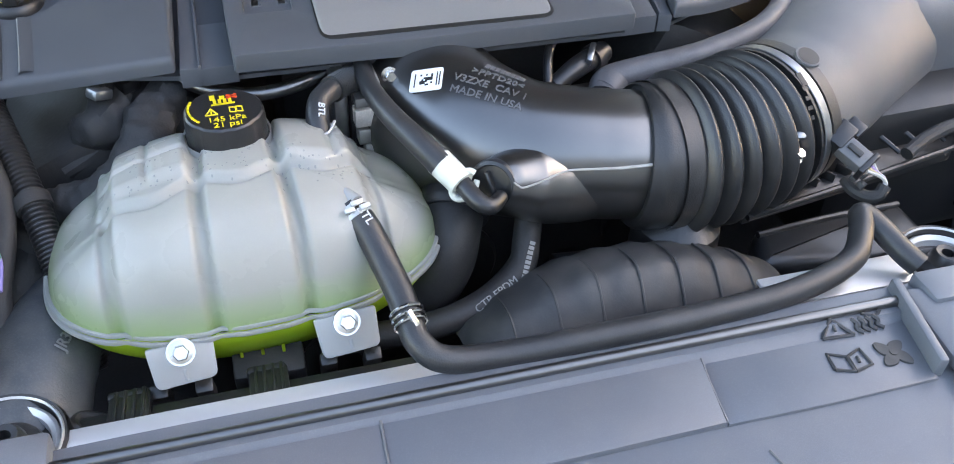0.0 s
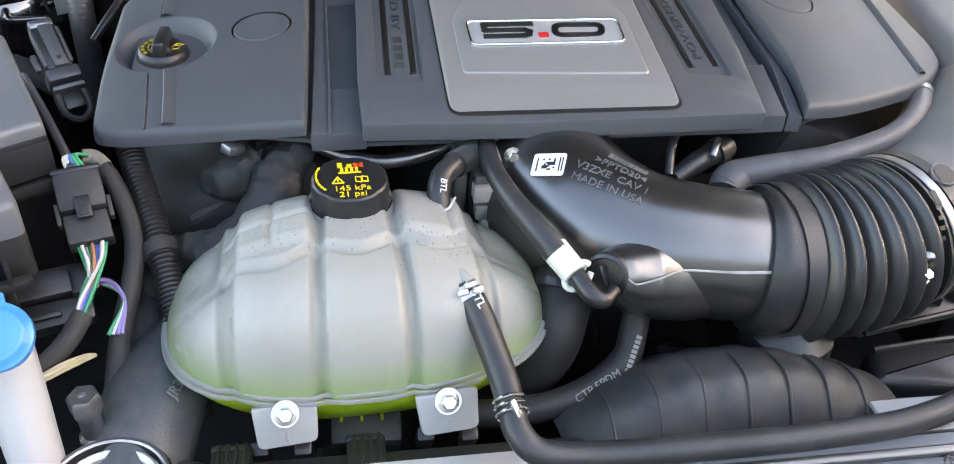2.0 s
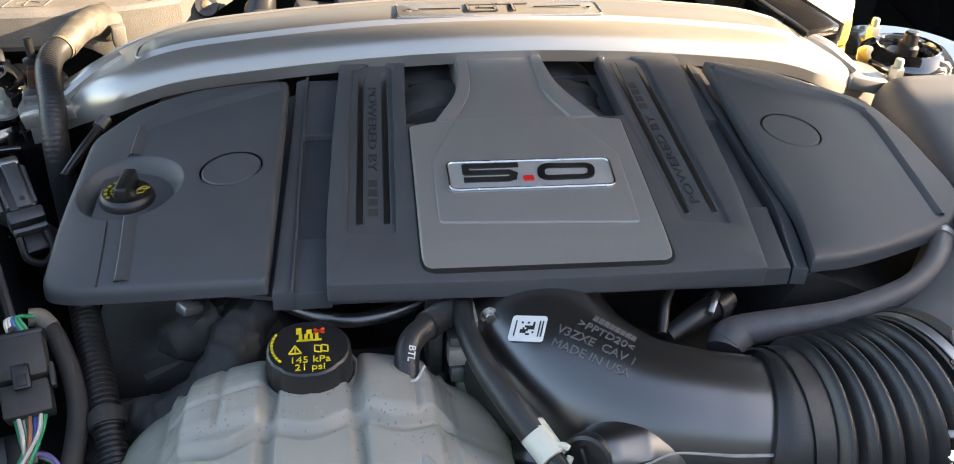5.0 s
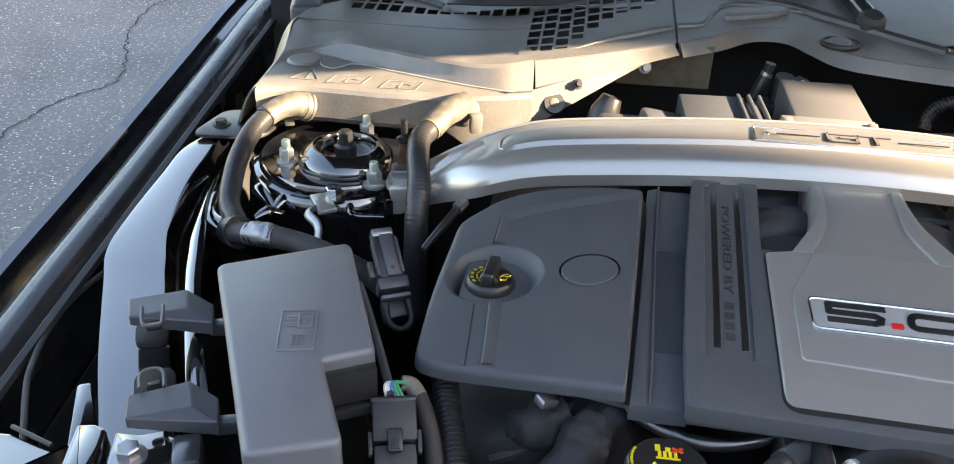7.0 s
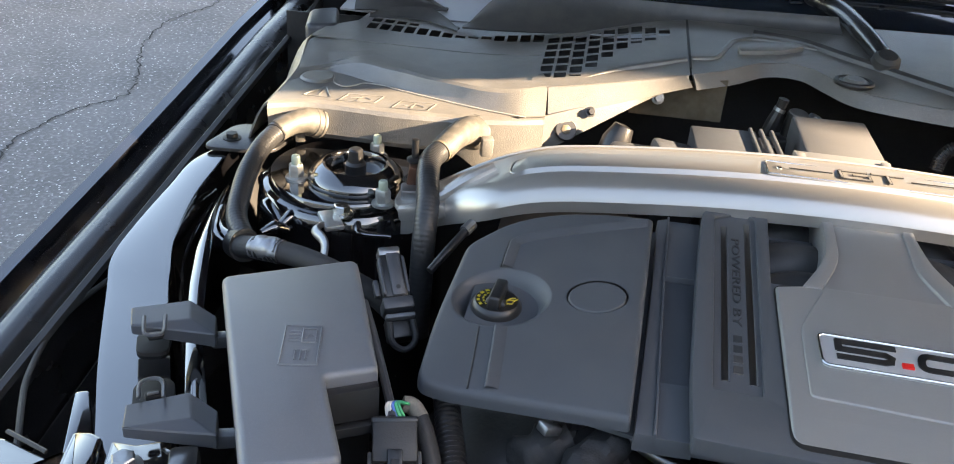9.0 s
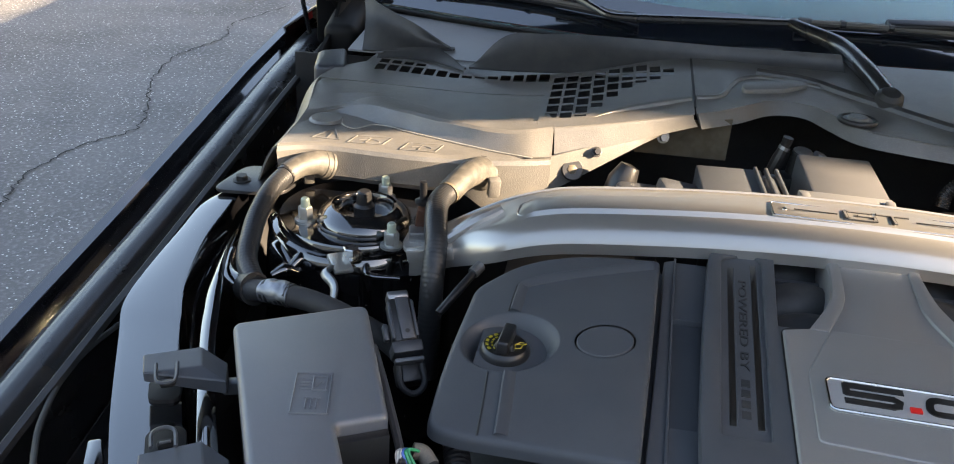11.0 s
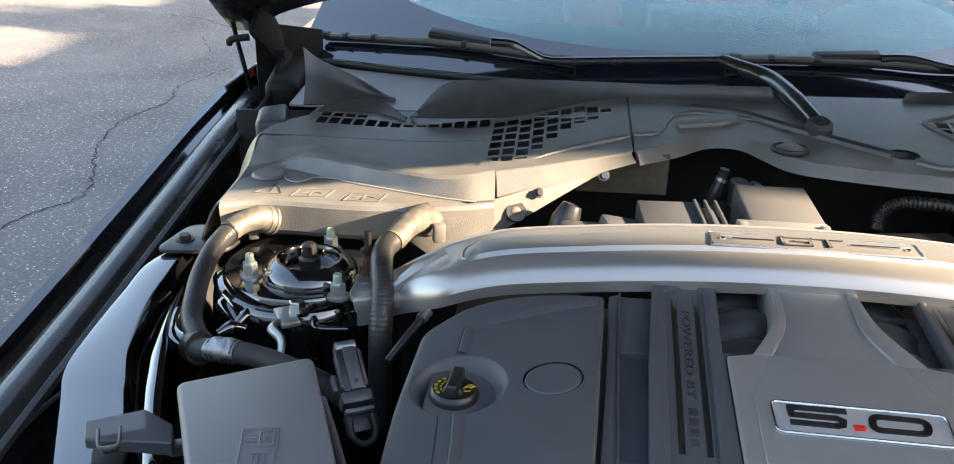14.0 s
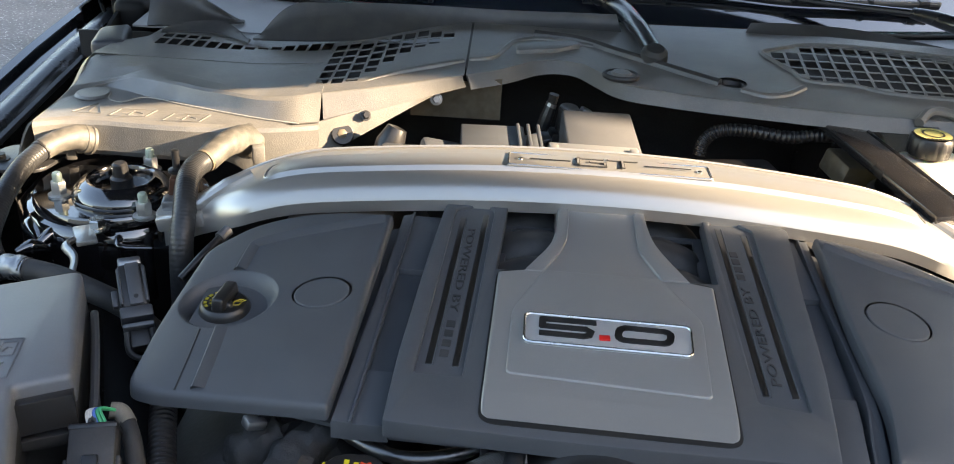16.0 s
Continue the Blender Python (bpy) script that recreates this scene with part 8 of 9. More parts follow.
for k in range(7):
    u0 = 0.12 + 0.12 * k
    rb = [(-0.045 + 0.265 * u0, -0.246 + 0.125 * v, 0.7425 + 0.050 * math.sin(math.pi * u0 ** 0.92) ** 0.8 * smoothstep(0.0, 0.42, v) - 0.055 * max(0.0, (v - 0.38) / 0.62) ** 2) for v in (0.12, 0.25, 0.38, 0.5, 0.62)]
    part("shroud_rib", tube(rb, 0.0011, 6, 4), DARK_PLASTIC, fan, "thin moulded rib")
part("tunnel", sheet(24, 4, lambda u, v: Vector((-0.02 + 0.32 * u, -0.215 + 0.02 * v, 0.735 + 0.012 * math.sin(math.pi * u))), 0.004), DARK_PLASTIC, fan)
res = thing("resonator", "black rounded resonator chamber under the duct", "resonator", (0.15, -0.12, 0.70))
part("chamber", lathe([(0, 0.03), (0.02, 0.028), (0.034, 0.016), (0.036, -0.01), (0.03, -0.03), (0, -0.03)], 28, pose(0.152, -0.135, 0.752, 0, 0, 0)), BLACK_PLASTIC, res)
part("tube", tube([(0.15, -0.13, 0.74), (0.10, -0.135, 0.735), (0.05, -0.13, 0.735)], 0.014, 14, 6), BLACK_PLASTIC, res)
shell = thing("lower_duct", "black plastic lower duct beside the air box", "duct", (0.30, -0.15, 0.66))
part("shell", prism(rounded([(0.208, -0.182), (0.222, -0.140), (0.368, -0.140), (0.366, -0.190), (0.32, -0.205)], 0.012), 0.66, 0.748, 0.010, (), 4), BLACK_PLASTIC, shell)
part("ridge", tube([(0.222, -0.150, 0.7485), (0.29, -0.147, 0.7490), (0.362, -0.148, 0.7485)], 0.0030, 8, 5), BLACK_PLASTIC, shell)

front = thing("front_cover", "dark grey plastic radiator cover with moulded warning symbols", "radiator cover", (0, -0.36, 0.74))


def front_edge(x):
    """The rear edge of the front cover runs at a slight angle."""
    return -0.2385 - 0.043 * (x + 0.3)


def front_panel():
    prof = [(0.006, -0.030), (0.004, -0.006), (0.0, 0.0), (-0.012, 0.001), (-0.0145, -0.003), (-0.018, -0.004), (-0.0185, 0.0), (-0.024, 0.001), (-0.027, -0.003), (-0.055, -0.0055), (-0.078, -0.0058),
            (-0.0795, -0.0060), (-0.083, -0.0060), (-0.14, -0.008), (-0.20, -0.015), (-0.27, -0.03), (-0.34, -0.062), (-0.36, -0.10)]

    def f(u, v):
        x = -0.40 + 0.86 * u
        o, dz = prof[int(round(v * (len(prof) - 1)))]
        inner = smoothstep(-0.50, -0.16, x)
        return Vector((x, front_edge(x) + o * (1.0), 0.786 + dz - 0.03 * max(0, abs(x) - 0.2) ** 2 * 4))
    return sheet(40, len(prof) - 1, f, 0.003)


part("panel", front_panel(), FRONT_PLASTIC, front, "satin dark grey panel", 50)
rodp = [(x, front_edge(x) - 0.0148, 0.7872) for x in (-0.32, -0.15, 0.0, 0.15, 0.30)]
part("rod", tube(rodp, 0.0040, 12, 6), GLOSS_PLASTIC, front, "dark metallic sealing rod")
part("rod_holder", box((0.05, 0.030, 0.020), (0.292, front_edge(0.315) - 0.012, 0.786), (0, 0, -2.7), 0.004), BOX_PLASTIC, front)
part("rod_holder", box((0.05, 0.026, 0.02), (-0.335, front_edge(-0.335) - 0.004, 0.784), (0, 0, -2.7), 0.004), BOX_PLASTIC, front)
part("side_wall", box((0.007, 0.078, 0.016), (0.243, -0.301, 0.788), (0, 0, -14), 0.002), BOX_PLASTIC, front)
part("side_panel", box((0.11, 0.085, 0.010), (0.302, -0.320, 0.787), (0, 0, -8), 0.004), BOX_PLASTIC, front)
for xa, xb, xc, xd, top_z, fr in ((-0.40, -0.1255, -0.1295, -0.40, 0.7848, 0.0795), (-0.1245, 0.0875, 0.0780, -0.1285, 0.7848, 0.0795), (0.0890, 0.243, 0.232, 0.0795, 0.7826, 0.0800)):
    plate = prism([(xa, front_edge(xa) - 0.028), (xd, front_edge(xd) - fr), ((xc + xd) / 2, front_edge((xc + xd) / 2) - fr - 0.001), (xc, front_edge(xc) - fr), (xb, front_edge(xb) - 0.028)], 0.779, top_z, 0.0012)
    part("raised_plate", plate, FRONT_PLASTIC, front, "smooth raised plate")
part("panel_joint", tube([(0.0885, -0.2825, 0.7838), (0.084, -0.302, 0.7838), (0.0788, -0.334, 0.7838)], 0.0009, 6, 4), DUCT_PLASTIC, front)
part("panel_joint", tube([(-0.1245, -0.272, 0.7850), (-0.1265, -0.292, 0.7850), (-0.129, -0.324, 0.7850)], 0.0009, 6, 4), DUCT_PLASTIC, front)
part("panel_joint", tube([(0.095, -0.357, 0.7800), (0.098, -0.372, 0.7792), (0.10, -0.392, 0.778)], 0.0009, 6, 4), DUCT_PLASTIC, front)
# flat black patch on the panel paints the shade of a grip recess
part("grip_recess", prism(rounded([(0.005, -0.372), (0.065, -0.374), (0.055, -0.42), (0.0, -0.42)], 0.012), 0.770, 0.7802, 0.001), INK_AND_GAPS, front, "black patch for the shade inside a grip recess")
# moulded symbols: triangle, fluttering mark, book and fan
FZ = 0.7832
sy = bmesh.new()
t3 = [(0.1770, -0.2905, FZ), (0.2005, -0.2930, FZ), (0.1893, -0.2788, 0.7873)]
for a, b in zip(t3, t3[1:] + t3[:1]):
    add(sy, tube([a, b], 0.0013, 6, 1))
add(sy, tube([(0.1887, -0.2880, 0.7845), (0.1891, -0.2828, 0.7862)], 0.0011, 6, 1))
part("warning_triangle", sy, DARK_PLASTIC, front, "moulded warning triangle")
sy = bmesh.new()
for k in range(4):
    x = 0.2055 + 0.0055 * k
    add(sy, tube([(x - 0.002, -0.2825 - 0.0004 * k, 0.7868), (x + 0.001, -0.286 - 0.0004 * k, 0.7855), (x, -0.2895, FZ), (x + 0.003, -0.2935, FZ)], 0.0018, 6, 4))
add(sy, tube([(0.214, -0.2800, 0.7872), (0.223, -0.2840, 0.7862), (0.2285, -0.2810, 0.7872)], 0.0013, 6, 3))
part("moulded_mark", sy, DARK_PLASTIC, front)
for q in ([(0.1690, -0.3165), (0.1810, -0.3213), (0.1830, -0.3085), (0.1715, -0.3030)], [(0.1820, -0.3215), (0.1960, -0.3190), (0.1955, -0.3050), (0.1840, -0.3085)]):
    part("book_page", tube([(*p, FZ) for p in q + q[:1]], 0.0013, 6, 1), DARK_PLASTIC, front, "moulded page of an open book")
part("book_mark", tube([(0.1885, -0.3155, FZ), (0.1900, -0.3105, FZ)], 0.0012, 6, 1), DARK_PLASTIC, front)
sy = bmesh.new()
for k in range(4):
    blade = lathe([(1.0, -0.001), (0.94, 0.0012), (0, 0.0015)], 20)
    for v in blade.verts:
        v.co.x, v.co.y = v.co.x * 0.0066 + 0.0072, v.co.y * (0.0046 - 0.0014 * v.co.x) + 0.0022
    blade.transform(pose(0.2155, -0.3150, FZ - 0.0004, 0, 0, 90 * k + 25))
    add(sy, blade)
add(sy, lathe([(0.0030, 0), (0.0026, 0.002), (0, 0.002)], 14, pose(0.2155, -0.3150, FZ - 0.0004)))
part("fan_symbol", sy, DARK_PLASTIC, front, "moulded fan blades")

# brackets that hold the reservoir and clips on the radiator edge
brk = thing("reservoir_bracket", "black moulded bracket under the reservoir", "bracket", (-0.18, -0.205, 0.72))
for x, y in ((-0.2535, -0.174), (-0.2245, -0.177), (-0.1405, -0.177), (-0.1100, -0.181)):
    part("prong", box((0.012, 0.010, 0.030), (x, y, 0.738), (28, 0, -3), 0.002), BLACK_PLASTIC, brk, "upright black prong")
    part("prong_foot", box((0.020, 0.014, 0.006), (x, y - 0.012, 0.7265), (8, 0, -3), 0.0015), BLACK_PLASTIC, brk)
part("rail", prism([(-0.30, -0.196), (-0.245, -0.196), (-0.24, -0.188), (-0.205, -0.190), (-0.198, -0.198), (-0.155, -0.201), (-0.15, -0.192), (-0.10, -0.194), (-0.085, -0.205), (-0.085, -0.218), (-0.30, -0.210)], 0.722, 0.734, 0.002), BLACK_PLASTIC, brk, "stepped moulded rail")
for x, y in ((-0.272, -0.2005), (-0.1835, -0.204)):
    clip_body = part("clip", box((0.026, 0.040, 0.008), (x, y, 0.757), (-12, 0, -3), 0.002), BLACK_PLASTIC, brk, "ribbed black clip")
    part("leg", box((0.026, 0.007, 0.026), (x, y + 0.018, 0.745), (0, 0, -3), 0.002), BLACK_PLASTIC, clip_body)
    for o in (-0.008, -0.0025, 0.0035, 0.009):
        part("rib", box((0.0022, 0.041, 0.0085), (x + o, y, 0.7585), (-12, 0, -3), 0.0006), BLACK_PLASTIC, clip_body)
part("hook", tube([(-0.298, -0.203, 0.748), (-0.306, -0.195, 0.752), (-0.303, -0.187, 0.750), (-0.292, -0.189, 0.748), (-0.285, -0.195, 0.748)], 0.0035, 8, 5), BLACK_PLASTIC, brk, "bent plastic hook")
part("under_box", box((0.050, 0.024, 0.020), (-0.180, -0.160, 0.730), (15, 0, -4), 0.003), DARK_PLASTIC, brk)
for k in range(3):
    part("tooth", box((0.0024, 0.006, 0.008), (-0.1975 + 0.0145 * k, -0.1545 - 0.0012 * k, 0.7445), (0, 0, -3), 0.0006), MILKY_GREEN, tank, "small moulded tooth")
hose("tan_pipe", "tarnished bent steel pipe beside the radiator hose", [(-0.318, -0.205, 0.70), (-0.30, -0.19, 0.722), (-0.28, -0.188, 0.725), (-0.265, -0.198, 0.71), (-0.26, -0.21, 0.69)], 0.0065, BRASS, category="pipe")
for s, cx, cy in ((-1, -0.345, -0.212), (1, 0.334, -0.236)):
    rm = thing("radiator_mount", "round mount with a bright rim and black rubber centre", "radiator mount", (cx, cy, 0.73), group="radiator mounts")
    part("cup", lathe([(0.040, 0.735), (0.041, 0.766), (0.039, 0.770), (0.036, 0.768), (0.0345, 0.758), (0.0, 0.756)], 40, pose(cx, cy, 0)), BLACK_PLASTIC, rm)
    part("bright_rim", lathe([(0.0335, 0.757), (0.0345, 0.764), (0.032, 0.766), (0.029, 0.763), (0.028, 0.757)], 40, pose(cx, cy, 0)), BRUSHED, rm, "bright inner rim")
    part("bright_rim", lathe([(0.0375, 0.769), (0.0365, 0.7705), (0.0355, 0.769)], 40, pose(cx, cy, 0)), BRUSHED, rm)
    part("bush", lathe([(0.022, 0.757), (0.020, 0.764), (0.013, 0.768), (0.011, 0.775), (0.009, 0.777), (0.005, 0.776), (0.005, 0.768), (0, 0.768)], 30, pose(cx - 0.004 * s, cy, 0), lobes=14, lobe_depth=0.05), RUBBER, rm, "ribbed rubber bush")
    part("bracket", box((0.06, 0.05, 0.02), (cx, cy + 0.01, 0.735), bevel=0.004), BLACK_PLASTIC, rm)


# ---- fuse box ----
fuse = thing("fuse_box", "slate grey plastic fuse box with a stepped lid", "fuse box", (-0.45, 0.02, 0.80))
LID = [(-0.539, 0.090), (-0.441, 0.145), (-0.386, 0.002), (-0.420, -0.016), (-0.385, -0.093), (-0.443, -0.115)]
lid_o = rounded(LID, [0.008, 0.010, 0.006, 0.004, 0.008, 0.008])
lidp = part("lid", prism(lid_o, 0.880, 0.905, 0.005, (), 3), BOX_PLASTIC, fuse, "smooth grey lid with a cut-out corner", 40)
grow = lambda pts, k: [(-0.455 + (x + 0.455) * k, 0.0 + y * k) for x, y in pts]
# skirt and base share the lid's plastic; black paints in their shade
part("lid_skirt", prism(rounded(grow(LID, 1.0), 0.008), 0.846, 0.882, 0.002), BLACK_PLASTIC, fuse)
ledge = prism([(-0.3865, 0.0015), (-0.4195, -0.0165), (-0.4165, -0.0245), (-0.3835, -0.0065)], 0.868, 0.8945, 0.0015)
part("notch_ledge", ledge, BLACK_PLASTIC, fuse, "dark ledge in the cut-out corner")
part("notch_lip", prism([(-0.380, -0.001), (-0.419, -0.021), (-0.416, -0.029), (-0.377, -0.009)], 0.858, 0.866, 0.001), BLACK_PLASTIC, fuse)
part("side_flange", tube([(-0.432, 0.135, 0.868), (-0.410, 0.085, 0.868), (-0.380, 0.012, 0.868), (-0.374, -0.006, 0.868)], 0.0035, 8, 4), LATCH_PLASTIC, fuse, "raised flange beside the lid")
part("base", prism(rounded([(-0.539, 0.09), (-0.441, 0.140), (-0.395, 0.015), (-0.432, -0.02), (-0.412, -0.075), (-0.442, -0.105)], 0.006), 0.74, 0.850, 0.002), BLACK_PLASTIC, fuse, "base, black for its shaded sides")
fs = bmesh.new()
u1, u2 = Vector((0.93, 0.20, 0)).normalized(), Vector((-0.20, 0.93, 0)).normalized()
fc = Vector((-0.447, 0.014, 0.9055))
FP = lambda a, b: fc + u1 * a * 0.78 + u2 * b
for q in ([(-0.017, -0.024), (0.017, -0.024), (0.017, 0.024), (-0.017, 0.024)], [(0.0, 0.003), (0.013, 0.003), (0.013, 0.02), (0.0, 0.02)]):
    for a, b in zip(q, q[1:] + q[:1]):
        add(fs, tube([FP(*a), FP(*b)], 0.0007, 5, 1))
for k in range(4):
    add(fs, tube([FP(-0.013, 0.005 + 0.004 * k), FP(-0.002, 0.005 + 0.004 * k)], 0.0006, 5, 1))
for k in range(3):
    add(fs, tube([FP(-0.004 + 0.005 * k, -0.018), FP(-0.004 + 0.005 * k, -0.006)], 0.0007, 5, 1))
add(fs, tube([FP(-0.006, -0.006), FP(0.009, -0.006)], 0.0007, 5, 1))
add(fs, tube([FP(0.003, 0.008), FP(0.006, 0.013), FP(0.010, 0.012)], 0.0007, 5, 2))
part("moulded_symbol", fs, BOX_PLASTIC, lidp, "moulded book and fuse symbol")
LATCHES = (([(-0.607, 0.067), (-0.567, 0.089), (-0.556, 0.064), (-0.596, 0.044)], [(-0.541, 0.080), (-0.532, 0.056)], [(-0.592, 0.062), (-0.583, 0.043), (-0.578, 0.040), (-0.571, 0.042), (-0.569, 0.048), (-0.577, 0.068)], [(-0.606, 0.068), (-0.597, 0.048), (-0.591, 0.045), (-0.576, 0.049), (-0.573, 0.056), (-0.584, 0.085)]),
           ([(-0.554, -0.045), (-0.518, -0.022), (-0.505, -0.048), (-0.545, -0.068)], [(-0.494, -0.030), (-0.485, -0.054)], [(-0.550, -0.031), (-0.556, -0.018), (-0.554, -0.011), (-0.547, -0.008), (-0.541, -0.012), (-0.534, -0.026)], [(-0.566, -0.020), (-0.577, 0.004), (-0.575, 0.012), (-0.558, 0.021), (-0.550, 0.018), (-0.538, -0.008)]))
for top, end, loop, hole in LATCHES:
    lb = bmesh.new()
    vs = [lb.verts.new((x, y, 0.877)) for x, y in top] + [lb.verts.new((x, y, 0.868)) for x, y in top]
    vs += [lb.verts.new((x, y, z)) for x, y in end for z in (0.871, 0.858)]
    bmesh.ops.convex_hull(lb, input=vs)
    bmesh.ops.dissolve_limit(lb, angle_limit=0.02, verts=lb.verts[:], edges=lb.edges[:])
    bmesh.ops.bevel(lb, geom=lb.edges[:], offset=0.0009, segments=1, affect='EDGES', profile=0.5)
    lat = part("latch_cover", lb, LATCH_PLASTIC, fuse, "box-shaped latch cover", flat=True)
    a, b = Vector((*end[0], 0.862)), Vector((*end[1], 0.862))
    part("latch_arm", box((0.045, 0.010, 0.012), tuple((a + b) / 2 + Vector((0.018, 0.004, -0.004))), (0, 0, 18), 0.002), LATCH_PLASTIC, lat)
    part("latch_loop", tube([(p[0] + 0.004, p[1] - 0.0105, 0.8815) for p in loop], 0.0015, 8, 4), LATCH_PLASTIC, lat, "slender grey latch loop")
    # slab lies on the wing; its black stands in for a recess's shade
    part("latch_recess", prism(rounded(hole, 0.005), 0.835, 0.8500, 0.001), HINGE_BLACK, lat, "black slab for the shade inside a latch recess")
    c = sum((Vector(p) for p in loop), Vector((0, 0))) / 6
    hook_turn = math.degrees(math.atan2(top[1][1] - top[0][1], top[1][0] - top[0][0]))
    part("latch_hook", box((0.013, 0.008, 0.006), (c.x + 0.002, c.y - 0.006, 0.870), (0, 0, hook_turn), 0.003), HINGE_BLACK, lat)
    part("latch_tongue", box((0.008, 0.002, 0.002), (c.x + 0.003, c.y - 0.008, 0.8738), (0, 0, hook_turn), 0.0006), DUCT_PLASTIC, lat)
for k in range(4):
    part("lid_finger", box((0.003, 0.012, 0.016), (-0.436 + 0.012 * k, -0.116 + 0.0036 * k, 0.858), (0, 0, 22), 0.0008), BLACK_PLASTIC, fuse)
part("finger_rail", box((0.06, 0.008, 0.008), (-0.415, -0.114, 0.850), (0, 0, 22), 0.002), BLACK_PLASTIC, fuse)

# cables and plugs between fuse box and tower
cab = thing("power_cable", "thick taped cable with a silver foil label", "cable", (-0.57, 0.235, 0.82))
kp = [(-0.60, 0.258, 0.832), (-0.585, 0.247, 0.838), (-0.556, 0.237, 0.845), (-0.517, 0.229, 0.845), (-0.48, 0.218, 0.84), (-0.44, 0.215, 0.822), (-0.41, 0.215, 0.79)]
part("cable", tube(kp, 0.0112, 14, 8), TAPE, cab)
part("grommet", tube([(-0.600, 0.2625, 0.831), (-0.586, 0.2515, 0.8365)], [0.0150, 0.0172], 20, 2), RUBBER, cab, "rubber grommet")
part("foil_label", crumple(tube([(-0.572, 0.242, 0.842), (-0.556, 0.237, 0.8455), (-0.541, 0.2335, 0.846)], 0.0121, 24, 8), 0.0016, 160), FOIL, cab, "silver foil label")
for k in range(6):
    p = Vector((-0.570, 0.2415, 0.8425)).lerp(Vector((-0.544, 0.2342, 0.846)), k / 5)
    part("label_bar", tube([p, p + Vector((0.0030, -0.0010, 0.0005))], 0.0123, 16, 1), INK_AND_GAPS, cab)
plug = thing("harness_plug", "black and grey wiring plug standing beside the engine", "wiring plug", (-0.425, 0.175, 0.78))
mm = pose(-0.420, 0.188, 0.862, 34, 0, 26) @ Matrix.Scale(0.74, 4)
for nm, size, at, bv, mt in (("shell", (0.030, 0.058, 0.026), (0, 0, 0), 0.004, BLACK_PLASTIC), ("grey_face", (0.016, 0.056, 0.004), (0.002, 0.0, 0.0145), 0.001, LATCH_PLASTIC), ("metal_end", (0.027, 0.012, 0.022), (0, 0.034, 0.0), 0.003, DULL_STEEL),
                             ("side_strip", (0.005, 0.05, 0.012), (-0.0145, 0, 0.008), 0.003, LATCH_PLASTIC), ("side_strip", (0.005, 0.05, 0.012), (0.0145, 0, 0.008), 0.003, LATCH_PLASTIC), ("side_clip", (0.007, 0.022, 0.010), (-0.022, -0.012, 0.0), 0.002, LATCH_PLASTIC),
                             ("collar", (0.038, 0.016, 0.030), (0, -0.036, -0.002), 0.003, LATCH_PLASTIC), ("lever", (0.036, 0.006, 0.012), (0, -0.052, 0.004), 0.002, BOX_PLASTIC), ("rear", (0.034, 0.03, 0.024), (0, -0.062, -0.012), 0.004, BLACK_PLASTIC)):
    b = box(size, at, bevel=bv)
    b.transform(mm)
    part(nm, b, mt, plug)
hl = lathe([(0.0028, 0.0), (0, 0.0)], 14)
hl.transform(mm @ pose(0.002, -0.018, 0.0168))
part("hole", hl, INK_AND_GAPS, plug)
part("loop", tube([mm @ Vector(p) for p in ((-0.014, -0.058, 0.004), (-0.014, -0.082, 0.0), (0.0, -0.092, -0.002), (0.014, -0.082, 0.0), (0.014, -0.058, 0.004))], 0.003, 8, 5), DARK_PLASTIC, plug)
hose("coolant_stub", "short black hose end with a metal tip beside the cover", [(-0.395, 0.238, 0.845), (-0.381, 0.262, 0.858), (-0.368, 0.290, 0.868)], [0.004, 0.0045, 0.004], BLACK_PLASTIC)
part("tip", tube([(-0.370, 0.286, 0.867), (-0.364, 0.297, 0.871)], 0.006, 10, 2), DULL_STEEL, bpy.data.objects["coolant_stub"], "dull metal tip")

# grey connector with a bundle of wires
con = thing("grey_connector", "blue-grey wiring connector with bundled coloured wires", "wiring connector", (-0.37, -0.02, 0.78))
mm = pose(-0.366, -0.030, 0.846, 32, 0, 14) @ Matrix.Scale(0.76, 4)
for nm, size, at, bv, mt in (("shell", (0.042, 0.040, 0.030), (0, 0.020, 0), 0.003, DARK_PLASTIC), ("lower_shell", (0.040, 0.030, 0.026), (0, -0.017, -0.002), 0.003, DARK_PLASTIC), ("latch", (0.014, 0.022, 0.006), (0, 0.0, 0.017), 0.0015, BLACK_PLASTIC),
                             ("latch_window", (0.008, 0.010, 0.003), (0, -0.004, 0.020), 0.0005, INK_AND_GAPS), ("side_latch", (0.004, 0.022, 0.012), (-0.023, 0.0, 0.004), 0.001, DARK_PLASTIC), ("side_latch", (0.004, 0.022, 0.012), (0.023, 0.0, 0.004), 0.001, DARK_PLASTIC), ("top_rim", (0.044, 0.006, 0.032), (0, 0.040, 0), 0.002, BLACK_PLASTIC)):
    b = box(size, at, bevel=bv)
    b.transform(mm)
    part(nm, b, mt, con)
wires = (GREEN_WIRE, WHITE_WIRE, WHITE_WIRE, GREEN_WIRE, RUST_WIRE, BLUE_WIRE, VIOLET_WIRE, WHITE_WIRE, GREEN_WIRE)
